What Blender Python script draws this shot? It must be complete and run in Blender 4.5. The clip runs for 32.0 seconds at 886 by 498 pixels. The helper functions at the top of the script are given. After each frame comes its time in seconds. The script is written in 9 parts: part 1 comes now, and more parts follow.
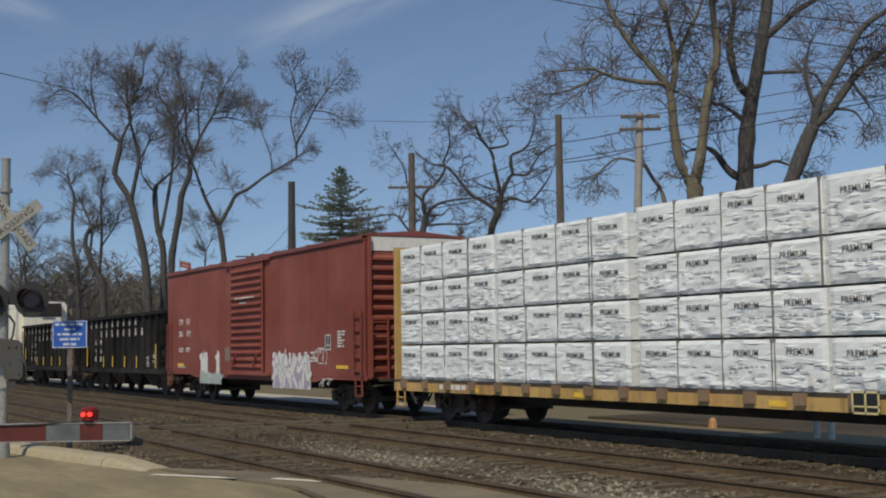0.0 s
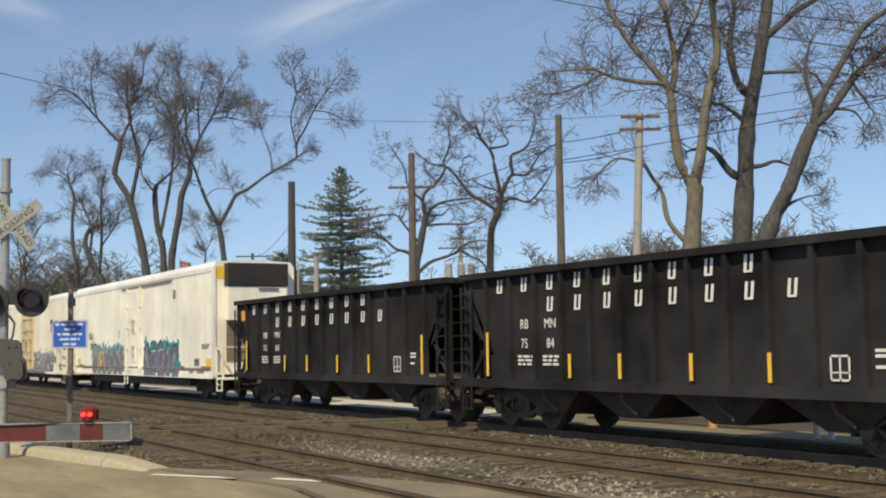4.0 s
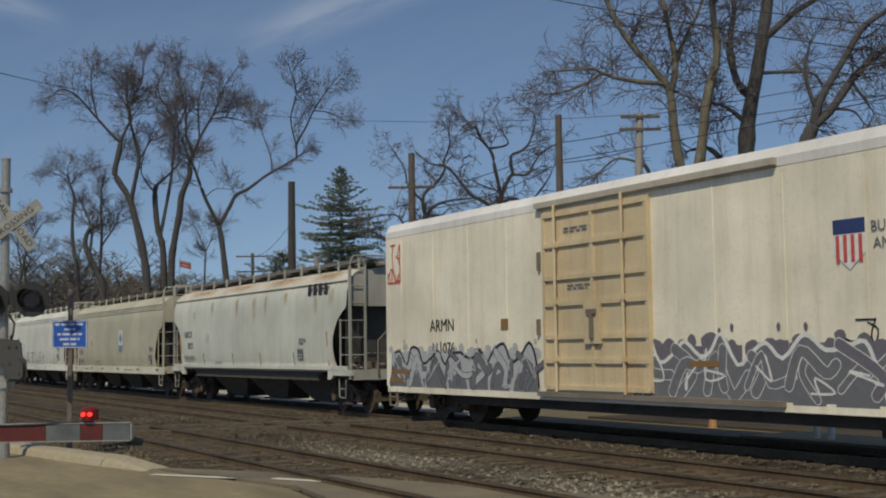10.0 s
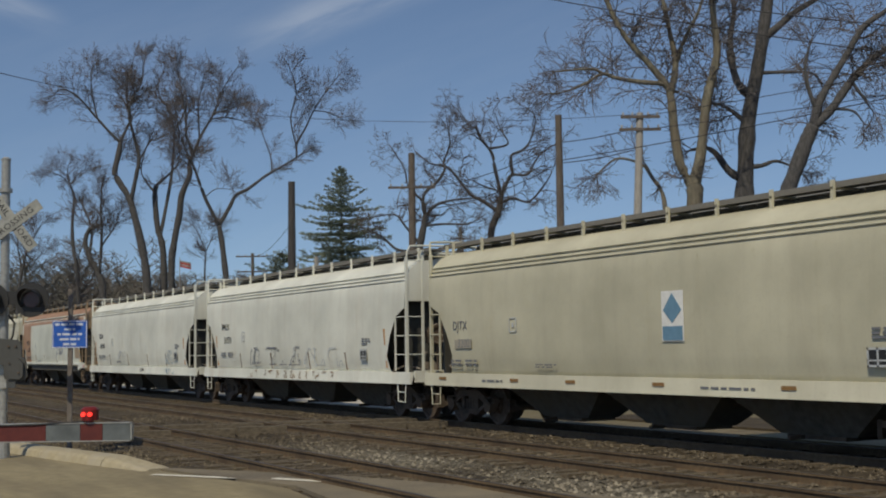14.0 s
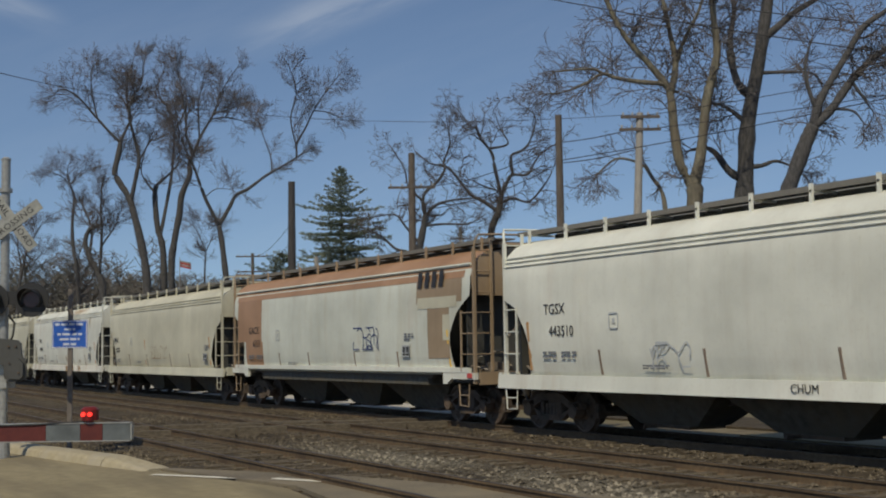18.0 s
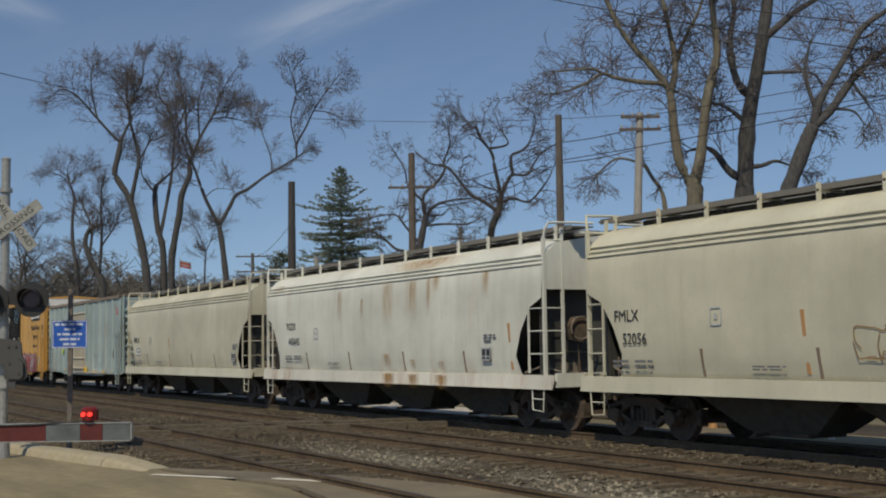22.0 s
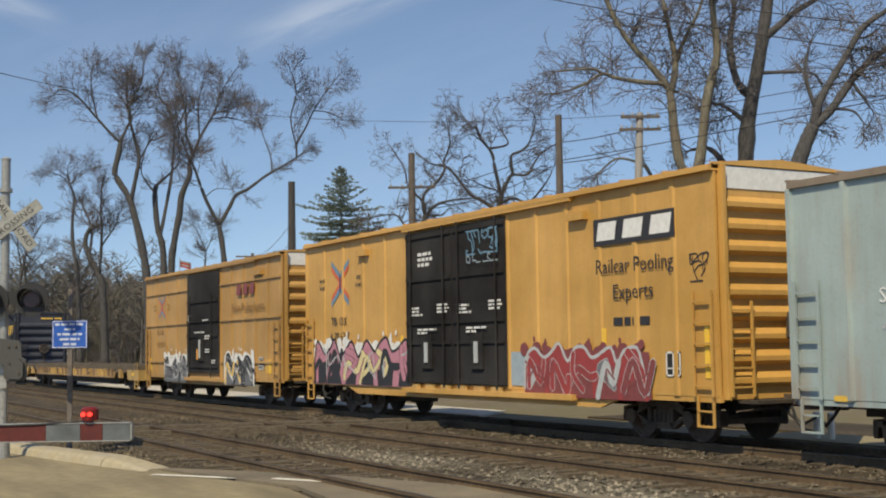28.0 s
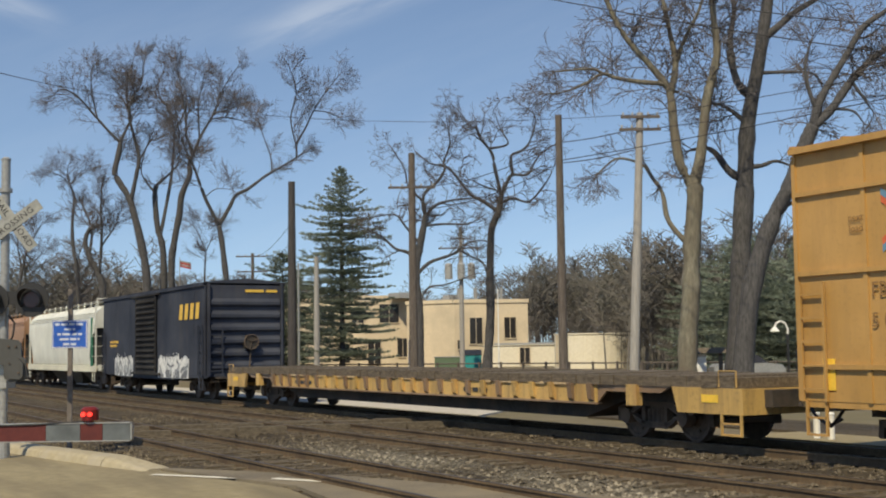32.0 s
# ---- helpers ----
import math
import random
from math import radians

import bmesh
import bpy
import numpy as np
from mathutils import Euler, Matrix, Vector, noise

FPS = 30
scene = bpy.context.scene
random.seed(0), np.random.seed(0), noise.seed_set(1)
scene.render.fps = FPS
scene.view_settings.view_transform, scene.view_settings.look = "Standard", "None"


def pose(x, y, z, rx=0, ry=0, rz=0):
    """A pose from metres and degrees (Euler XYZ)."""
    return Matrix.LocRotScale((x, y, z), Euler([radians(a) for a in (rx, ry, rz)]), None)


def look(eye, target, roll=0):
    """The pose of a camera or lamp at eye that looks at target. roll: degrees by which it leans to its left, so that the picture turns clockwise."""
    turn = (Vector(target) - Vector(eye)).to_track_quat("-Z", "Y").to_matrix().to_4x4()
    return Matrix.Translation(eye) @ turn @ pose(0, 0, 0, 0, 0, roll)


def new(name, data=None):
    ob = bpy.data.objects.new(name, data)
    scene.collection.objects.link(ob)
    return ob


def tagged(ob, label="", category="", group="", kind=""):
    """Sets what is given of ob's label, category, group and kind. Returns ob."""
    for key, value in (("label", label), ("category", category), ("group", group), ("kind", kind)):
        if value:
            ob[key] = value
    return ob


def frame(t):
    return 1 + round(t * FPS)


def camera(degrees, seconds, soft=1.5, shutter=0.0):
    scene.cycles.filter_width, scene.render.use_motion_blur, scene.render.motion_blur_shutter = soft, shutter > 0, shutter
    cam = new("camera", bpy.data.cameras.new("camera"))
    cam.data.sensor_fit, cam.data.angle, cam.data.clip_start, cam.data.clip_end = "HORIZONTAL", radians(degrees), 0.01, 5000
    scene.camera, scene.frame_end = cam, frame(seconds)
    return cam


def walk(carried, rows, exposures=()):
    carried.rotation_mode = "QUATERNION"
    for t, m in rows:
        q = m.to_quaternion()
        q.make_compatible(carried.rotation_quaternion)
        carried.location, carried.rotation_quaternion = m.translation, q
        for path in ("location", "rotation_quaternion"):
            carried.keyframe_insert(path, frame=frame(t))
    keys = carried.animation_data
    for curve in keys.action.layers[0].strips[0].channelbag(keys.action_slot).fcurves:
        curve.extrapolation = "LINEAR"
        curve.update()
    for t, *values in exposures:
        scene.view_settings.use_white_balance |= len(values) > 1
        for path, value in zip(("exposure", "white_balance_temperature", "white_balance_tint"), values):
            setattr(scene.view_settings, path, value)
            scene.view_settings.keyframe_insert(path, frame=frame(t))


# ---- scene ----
# ---------- camera: stands still beside the crossing ----------
EYE = (0.0, -16.62, 1.85)
cam = camera(38.9, 32.0, soft=2.0)
CAM_POSE = look(EYE, (EYE[0] - 8.722, EYE[1] + 4.828, EYE[2] + 0.789), -0.81)
EXPOSE = [(0.0, -0.44, 6500, 10), (1.0, -0.3, 6500, 10), (1.8, -0.13, 6600, 10), (2.3, -0.05, 6750, 10), (3.0, 0.15, 6950, 10), (5.5, 0.22, 6950, 10), (6.2, 0.18, 6950, 10), (7.0, -0.05, 6750, 10), (8.0, -0.52, 6500, 10), (9.0, -0.66, 6500, 10), (10.0, -0.64, 6500, 10), (12.0, -0.52, 6500, 10), (25.4, -0.5, 6500, 10), (27.4, 0.05, 6850, 10), (32.0, 0.08, 6880, 10)]
walk(cam, [(0.0, CAM_POSE), (32.0, CAM_POSE)],
     EXPOSE)

# ---------- light ----------
SUN_WAY = Vector((0.42, -0.50, 0.76)).normalized()
SUN_EL = math.asin(SUN_WAY.z)
SUN_AZ = math.atan2(SUN_WAY.x, SUN_WAY.y)
world = bpy.data.worlds.new("sky")
scene.world = world
world.use_nodes = True
wn = world.node_tree.nodes
wl = world.node_tree.links
wn.clear()
w_out = wn.new("ShaderNodeOutputWorld")
w_bg = wn.new("ShaderNodeBackground")
w_sky = wn.new("ShaderNodeTexSky")
w_sky.sky_type = "NISHITA"
w_sky.sun_disc = False
w_sky.sun_elevation, w_sky.sun_rotation = SUN_EL, SUN_AZ
w_sky.air_density, w_sky.dust_density, w_sky.ozone_density = 1.0, 0.1, 3.6
w_bg.inputs["Strength"].default_value = 0.118
# thin cirrus: faint streaky veil and two long wisps
w_tc = wn.new("ShaderNodeTexCoord")
w_lift = wn.new("ShaderNodeMapping")
w_lift.inputs["Location"].default_value = (0, 0, 0.085)
wl.new(w_tc.outputs["Generated"], w_lift.inputs["Vector"])
wl.new(w_lift.outputs["Vector"], w_sky.inputs["Vector"])


def sky_dot(v):
    n = wn.new("ShaderNodeVectorMath")
    n.operation = "DOT_PRODUCT"
    n.inputs[1].default_value = v
    wl.new(w_tc.outputs["Generated"], n.inputs[0])
    return n.outputs["Value"]


def sky_math(op, a, b):
    n = wn.new("ShaderNodeMath")
    n.operation = op
    for k, v in enumerate((a, b)):
        if isinstance(v, (int, float)):
            n.inputs[k].default_value = v
        else:
            wl.new(v, n.inputs[k])
    return n.outputs["Value"]


def sky_step(v, lo, hi, a, b):
    n = wn.new("ShaderNodeMapRange")
    n.interpolation_type = "SMOOTHSTEP"
    for k, x in zip(("From Min", "From Max", "To Min", "To Max"), (lo, hi, a, b)):
        n.inputs[k].default_value = x
    wl.new(v, n.inputs["Value"])
    return n.outputs["Result"]


def streaky(s, n, scale, lo, hi):
    """Noise drawn out along direction s."""
    xyz = wn.new("ShaderNodeCombineXYZ")
    wl.new(sky_math("MULTIPLY", sky_dot(s), scale), xyz.inputs[0])
    wl.new(sky_math("MULTIPLY", sky_dot(n), scale * 6), xyz.inputs[1])
    z = wn.new("ShaderNodeTexNoise")
    z.inputs["Scale"].default_value, z.inputs["Detail"].default_value, z.inputs["Roughness"].default_value = 1.0, 7.0, 0.6
    wl.new(xyz.outputs[0], z.inputs["Vector"])
    return sky_step(z.outputs["Fac"], lo, hi, 0.0, 1.0)


S1, N1 = (0.444, 0.824, 0.352), (-0.079, 0.427, -0.901)
S2, N2 = (0.111, 0.954, -0.28), (-0.291, -0.238, -0.927)
wisp = sky_math("MULTIPLY", sky_step(sky_math("ABSOLUTE", sky_dot(N1), 0), 0.0, 0.024, 0.32, 0.0), sky_step(sky_dot(S1), -0.075, 0.01, 0.0, 1.0))
wisp = sky_math("MULTIPLY", wisp, streaky(S1, N1, 7.0, 0.25, 0.65))
wisp2 = sky_math("MULTIPLY", sky_step(sky_math("ABSOLUTE", sky_dot(N2), 0), 0.0, 0.016, 0.26, 0.0), sky_step(sky_dot(S2), 0.03, -0.02, 0.0, 1.0))
wisp2 = sky_math("MULTIPLY", wisp2, streaky(S2, N2, 7.0, 0.25, 0.65))
veil = sky_math("MULTIPLY", streaky(S1, N1, 2.0, 0.40, 0.9), 0.13)
w_fac = sky_math("ADD", sky_math("ADD", sky_math("ADD", wisp, wisp2), veil), 0.03)
w_mix = wn.new("ShaderNodeMix")
w_mix.data_type = "RGBA"
w_mix.inputs["B"].default_value = (6.5, 7.0, 7.6, 1)
wl.new(w_fac, w_mix.inputs["Factor"])
wl.new(w_sky.outputs["Color"], w_mix.inputs["A"])
wl.new(w_mix.outputs["Result"], w_bg.inputs["Color"])
wl.new(w_bg.outputs["Background"], w_out.inputs["Surface"])
sun = new("sun", bpy.data.lights.new("sun", "SUN"))
sun.data.energy, sun.data.angle, sun.data.color = 4.1, radians(0.55), (1.0, 0.89, 0.66)
sun.matrix_world = look(SUN_WAY * 60, (0, 0, 0))


# ---------- materials ----------
def shader(name, rough=0.8, metal=0.0):
    m = bpy.data.materials.new(name)
    m.use_nodes = True
    nt = m.node_tree
    b = nt.nodes["Principled BSDF"]
    b.inputs["Roughness"].default_value, b.inputs["Metallic"].default_value = rough, metal
    return m, nt, b


def noise_node(nt, scale, detail=4.0, stretch=(1, 1, 1), rough=0.55, where="Object"):
    tc, mp, nz = (nt.nodes.new("ShaderNode" + k) for k in ("TexCoord", "Mapping", "TexNoise"))
    mp.inputs["Scale"].default_value = stretch
    nz.inputs["Scale"].default_value, nz.inputs["Detail"].default_value = scale, detail
    nz.inputs["Roughness"].default_value = rough
    nt.links.new(tc.outputs[where], mp.inputs["Vector"])
    nt.links.new(mp.outputs["Vector"], nz.inputs["Vector"])
    return nz.outputs["Fac"]


def ramp_node(nt, fac, lo, hi, a=(0, 0, 0, 1), b=(1, 1, 1, 1)):
    r = nt.nodes.new("ShaderNodeValToRGB")
    r.color_ramp.elements[0].position, r.color_ramp.elements[1].position = lo, hi
    r.color_ramp.elements[0].color, r.color_ramp.elements[1].color = a, b
    nt.links.new(fac, r.inputs["Fac"])
    return r.outputs["Color"]


def mix_node(nt, fac, a, b, kind="MIX"):
    x = nt.nodes.new("ShaderNodeMix")
    x.data_type, x.blend_type = "RGBA", kind
    for key, v in (("Factor", fac), ("A", a), ("B", b)):
        if isinstance(v, (int, float)):
            x.inputs[key].default_value = v
        elif isinstance(v, tuple):
            x.inputs[key].default_value = (*v[:3], 1)
        else:
            nt.links.new(v, x.inputs[key])
    return x.outputs["Result"]


def bump_node(nt, b, fac, strength=0.3, dist=0.02):
    n = nt.nodes.new("ShaderNodeBump")
    n.inputs["Strength"].default_value, n.inputs["Distance"].default_value = strength, dist
    nt.links.new(fac, n.inputs["Height"])
    nt.links.new(n.outputs["Normal"], b.inputs["Normal"])


def grain(name, a, b, scale=8.0, rough=0.85, bump=0.3, dist=0.02, metal=0.0, stretch=(1, 1, 1), c=None, cscale=0.6, where="Object", cstretch=None):
    """Two colours mixed by fine grain, a third in large stains."""
    m, nt, p = shader(name, rough, metal)
    f = noise_node(nt, scale, 6.0, stretch, 0.65, where)
    col = mix_node(nt, ramp_node(nt, f, 0.32, 0.68), a, b)
    if c:
        g = noise_node(nt, cscale, 4.0, cstretch or stretch, 0.6, where)
        col = mix_node(nt, ramp_node(nt, g, 0.42, 0.66), col, c)
    nt.links.new(col, p.inputs["Base Color"])
    if bump:
        bump_node(nt, p, f, bump, dist)
    return m


def paint(name, col, dirt=(0.16, 0.12, 0.08), much=0.45, rust=0.0, rough=0.5, streak=1.0, fade=0.12, gloss=0.5):
    """Car paint: faded patches, vertical dirt streaks and, where rust is given, rust runs."""
    m, nt, p = shader(name, rough)
    p.inputs["Specular IOR Level"].default_value = gloss
    pale = tuple(min(1.0, v * (1 + fade) + 0.03) for v in col)
    dark = tuple(v * (1 - fade) for v in col)
    big = noise_node(nt, 0.45, 5.0)
    c = mix_node(nt, ramp_node(nt, big, 0.35, 0.66), dark, pale)
    run = noise_node(nt, 1.0, 6.0, (2.6, 2.6, 0.22), 0.7)
    fine = noise_node(nt, 14.0, 5.0)
    d = ramp_node(nt, run, 0.48, 0.82, (0, 0, 0, 1), (much * streak,) * 3 + (1,))
    c = mix_node(nt, d, c, dirt)
    e = ramp_node(nt, fine, 0.54, 0.76, (0, 0, 0, 1), (much * 0.5,) * 3 + (1,))
    c = mix_node(nt, e, c, dirt)
    if rust:
        r1 = noise_node(nt, 0.8, 6.0, (1.9, 1.9, 0.14), 0.72)
        r2 = noise_node(nt, 0.33, 3.0)
        k = mix_node(nt, 1.0, ramp_node(nt, r1, 0.5, 0.68), ramp_node(nt, r2, 0.5, 0.62), "MULTIPLY")
        k = mix_node(nt, 1.0, k, (rust, rust, rust), "MULTIPLY")
        c = mix_node(nt, k, c, (0.36, 0.15, 0.045))
    nt.links.new(c, p.inputs["Base Color"])
    bump_node(nt, p, big, 0.12, 0.03)
    return m


def flat(name, col, rough=0.6, metal=0.0):
    return grain(name, tuple(v * 0.88 for v in col), tuple(min(1, v * 1.1) for v in col), 9.0, rough, 0.06, 0.005, metal)


M = {}


def between_tracks(nt):
    """0 in the oily brown of a track, 1 on the cleaner pale stone between two tracks, with a ragged border."""
    tc = nt.nodes.new("ShaderNodeTexCoord")
    sep = nt.nodes.new("ShaderNodeSeparateXYZ")
    nt.links.new(tc.outputs["Object"], sep.inputs[0])
    k = None
    for axis, lo, hi in (("Y", -7.35, -6.75), ("Y", -5.15, -5.75), ("X", -27.0, -21.0)):
        r = nt.nodes.new("ShaderNodeMapRange")
        r.inputs["From Min"].default_value, r.inputs["From Max"].default_value = lo, hi
        nt.links.new(sep.outputs[axis], r.inputs["Value"])
        k = r.outputs["Result"] if k is None else mix_node(nt, 1.0, k, r.outputs["Result"], "MULTIPLY")
    patch = ramp_node(nt, noise_node(nt, 0.7, 5.0, (0.35, 1.2, 1), 0.65), 0.34, 0.52)
    return mix_node(nt, 1.0, k, patch, "MULTIPLY")


def ballast_material():
    m, nt, p = shader("ballast", 0.95)
    f = noise_node(nt, 18.0, 6.0, (1, 1, 1), 0.65)
    fac = ramp_node(nt, f, 0.32, 0.68)
    brown = mix_node(nt, fac, (0.024, 0.018, 0.011), (0.130, 0.098, 0.058))
    stain = ramp_node(nt, noise_node(nt, 1.0, 4.0, (0.3, 1, 1), 0.6), 0.42, 0.66)
    brown = mix_node(nt, stain, brown, (0.036, 0.026, 0.015))
    pale = mix_node(nt, fac, (0.07, 0.061, 0.044), (0.27, 0.24, 0.18))
    nt.links.new(mix_node(nt, between_tracks(nt), brown, pale), p.inputs["Base Color"])
    bump_node(nt, p, f, 1.0, 0.06)
    return m


M["ballast"] = ballast_material()
M["dirt"] = grain("dirt", (0.10, 0.08, 0.05), (0.21, 0.17, 0.11), 1.5, 0.95, 0.5, 0.04, c=(0.14, 0.12, 0.06), cscale=0.06)
M["stone"] = grain("stone", (0.14, 0.12, 0.10), (0.38, 0.34, 0.29), 3.0, 0.9, 0.2)
M["lime"] = grain("lime", (0.36, 0.33, 0.28), (0.56, 0.52, 0.45), 9.0, 0.95, 0.6, 0.03)
M["rail"] = grain("rail", (0.085, 0.056, 0.03), (0.175, 0.12, 0.067), 10.0, 0.8, 0.2, 0.004, c=(0.07, 0.046, 0.026), cscale=0.8)
# reflection of the train's dark underside is put into the rail head's colour
M["railhead_reflection"] = grain("railhead_reflection", (0.04, 0.032, 0.026), (0.085, 0.068, 0.054), 12.0, 0.55, 0.05, 0.002, metal=0.1)
M["sleeper"] = grain("sleeper", (0.045, 0.034, 0.022), (0.16, 0.125, 0.08), 6.0, 0.9, 0.6, 0.02, stretch=(4, 1, 4))
M["concrete"] = grain("concrete", (0.225, 0.185, 0.103), (0.31, 0.26, 0.155), 5.0, 0.92, 0.3, 0.01, c=(0.165, 0.135, 0.08), cscale=0.8, cstretch=(0.22, 0.9, 1))
M["kerb"] = grain("kerb", (0.30, 0.255, 0.16), (0.43, 0.37, 0.25), 7.0, 0.92, 0.3, 0.01, c=(0.36, 0.32, 0.24), cscale=1.2)
M["asphalt"] = grain("asphalt", (0.085, 0.072, 0.052), (0.19, 0.16, 0.115), 30.0, 0.95, 0.5, 0.01, c=(0.23, 0.19, 0.125), cscale=0.5)
M["roadpaint"] = grain("roadpaint", (0.55, 0.52, 0.44), (0.78, 0.75, 0.66), 18.0, 0.8, 0.2, 0.004)
M["black_steel"] = grain("black_steel", (0.02, 0.018, 0.016), (0.052, 0.045, 0.038), 7.0, 0.75, 0.2, 0.01, c=(0.075, 0.055, 0.04), cscale=1.1)
M["truck"] = grain("truck_steel", (0.038, 0.03, 0.024), (0.105, 0.08, 0.06), 9.0, 0.85, 0.3, 0.01, c=(0.13, 0.09, 0.06), cscale=1.5)
M["wheel"] = grain("wheel_steel", (0.05, 0.036, 0.026), (0.12, 0.085, 0.06), 8.0, 0.7, 0.1, 0.005)
M["tread"] = grain("tread_steel", (0.4, 0.38, 0.35), (0.55, 0.52, 0.49), 20.0, 0.3, 0.0, metal=0.8)
M["black"] = flat("black_paint", (0.02, 0.02, 0.021), 0.55)
M["white"] = flat("white_paint", (0.74, 0.73, 0.69), 0.6)
M["grey"] = flat("grey_steel", (0.32, 0.32, 0.31), 0.55)
M["galv"] = grain("galvanised", (0.26, 0.26, 0.245), (0.40, 0.40, 0.38), 12.0, 0.45, 0.05, 0.003, metal=0.35)
M["orange"] = flat("orange_reflector", (0.78, 0.36, 0.05), 0.5)
M["amber"] = flat("yellow_reflector", (0.82, 0.52, 0.06), 0.5)
M["red_paint"] = flat("red_paint", (0.42, 0.045, 0.03), 0.5)
M["wood_pole"] = grain("pole_wood", (0.06, 0.048, 0.041), (0.16, 0.135, 0.115), 5.0, 0.9, 0.4, 0.02, stretch=(5, 5, 0.35))
M["pale_pole"] = grain("pale_pole_wood", (0.24, 0.228, 0.21), (0.38, 0.362, 0.335), 5.0, 0.9, 0.3, 0.02, stretch=(5, 5, 0.35))
M["bark_pale"] = grain("bark_pale", (0.10, 0.093, 0.07), (0.25, 0.232, 0.175), 3.0, 0.95, 0.8, 0.05, stretch=(2, 2, 0.6), c=(0.12, 0.10, 0.075), cscale=0.5)
M["tar_pole"] = grain("tarred_pole", (0.03, 0.028, 0.03), (0.075, 0.068, 0.065), 5.0, 0.85, 0.3, 0.02, stretch=(5, 5, 0.35))
M["oak_twig"] = grain("oak_twig", (0.05, 0.042, 0.038), (0.13, 0.108, 0.092), 2.0, 0.9, 0.0)
M["bark"] = grain("bark", (0.036, 0.035, 0.036), (0.10, 0.096, 0.095), 4.0, 0.95, 0.8, 0.04, stretch=(3, 3, 0.7))
M["twig"] = grain("twig", (0.072, 0.065, 0.066), (0.155, 0.138, 0.137), 2.0, 0.9, 0.0)
M["bud"] = grain("bud", (0.16, 0.10, 0.085), (0.27, 0.18, 0.14), 2.0, 0.9, 0.0)
M["needle"] = grain("needle", (0.09, 0.118, 0.088), (0.19, 0.228, 0.17), 1.3, 0.85, 0.0, c=(0.23, 0.262, 0.205), cscale=0.6)
M["brush"] = grain("brush", (0.085, 0.075, 0.068), (0.185, 0.165, 0.148), 1.2, 0.95, 0.0, c=(0.15, 0.145, 0.12), cscale=0.12)
M["stucco"] = grain("stucco", (0.58, 0.48, 0.33), (0.68, 0.57, 0.41), 6.0, 0.9, 0.15, 0.01, c=(0.5, 0.42, 0.3), cscale=0.25)
M["cream"] = grain("cream_paint", (0.66, 0.60, 0.46), (0.76, 0.70, 0.56), 4.0, 0.7, 0.1, 0.01)
M["glass"] = flat("dark_glass", (0.03, 0.028, 0.028), 0.12)
M["teal"] = flat("teal_paint", (0.02, 0.24, 0.24), 0.6)
M["cable"] = flat("cable", (0.035, 0.033, 0.035), 0.7)
M["sign_blue"] = flat("sign_blue", (0.02, 0.10, 0.45), 0.45)
M["wrap"] = None


# ---------- mesh helpers ----------
class Mesher:
    """Collects simple solids into one mesh."""

    def __init__(self):
        self.v, self.f = [], []

    def add(self, verts, faces):
        n = len(self.v)
        self.v.extend(verts)
        self.f.extend([tuple(i + n for i in fc) for fc in faces])
        return self

    def box(self, x0, x1, y0, y1, z0, z1):
        return self.add([(x, y, z) for x in (x0, x1) for y in (y0, y1) for z in (z0, z1)],
                        [(0, 1, 3, 2), (4, 6, 7, 5), (0, 4, 5, 1), (2, 3, 7, 6), (0, 2, 6, 4), (1, 5, 7, 3)])

    def hexa(self, a, b):
        """Solid between two quads of four corners each."""
        return self.add([*a, *b], [(0, 1, 2, 3), (7, 6, 5, 4), (0, 4, 5, 1), (1, 5, 6, 2), (2, 6, 7, 3), (3, 7, 4, 0)])

    def prism(self, outline, axis, a, b):
        """Outline in the two other axes, drawn out along axis from a to b."""
        n = len(outline)

        def at(p, w):
            return {"x": (w, p[0], p[1]), "y": (p[0], w, p[1]), "z": (p[0], p[1], w)}[axis]
        return self.add([at(p, a) for p in outline] + [at(p, b) for p in outline],
                        [tuple(range(n)), tuple(range(2 * n - 1, n - 1, -1))] + [(i, n + i, n + (i + 1) % n, (i + 1) % n) for i in range(n)])

    def tube(self, pts, radii, seg=8, cap=True):
        """A round bar along a few points."""
        pts = [Vector(p) for p in pts]
        n0 = len(self.v)
        for i, p in enumerate(pts):
            d = (pts[min(i + 1, len(pts) - 1)] - pts[max(i - 1, 0)]).normalized()
            s = d.orthogonal().normalized()
            if abs(d.z) < 0.9:
                s = d.cross(Vector((0, 0, 1))).normalized()
            q = d.cross(s)
            r = radii[i] if isinstance(radii, (list, tuple)) else radii
            for k in range(seg):
                a = 2 * math.pi * k / seg
                self.v.append(tuple(p + (s * math.cos(a) + q * math.sin(a)) * r))
        for i in range(len(pts) - 1):
            for k in range(seg):
                k2 = (k + 1) % seg
                self.f.append((n0 + i * seg + k, n0 + i * seg + k2, n0 + (i + 1) * seg + k2, n0 + (i + 1) * seg + k))
        if cap:
            self.f.append(tuple(n0 + k for k in range(seg))[::-1])
            self.f.append(tuple(n0 + (len(pts) - 1) * seg + k for k in range(seg)))
        return self

    def disc(self, c, r, depth, axis="y", seg=16, r2=None):
        o = {"x": (depth, 0, 0), "y": (0, depth, 0), "z": (0, 0, depth)}[axis]
        return self.tube([c, (c[0] + o[0], c[1] + o[1], c[2] + o[2])], [r, r if r2 is None else r2], seg)


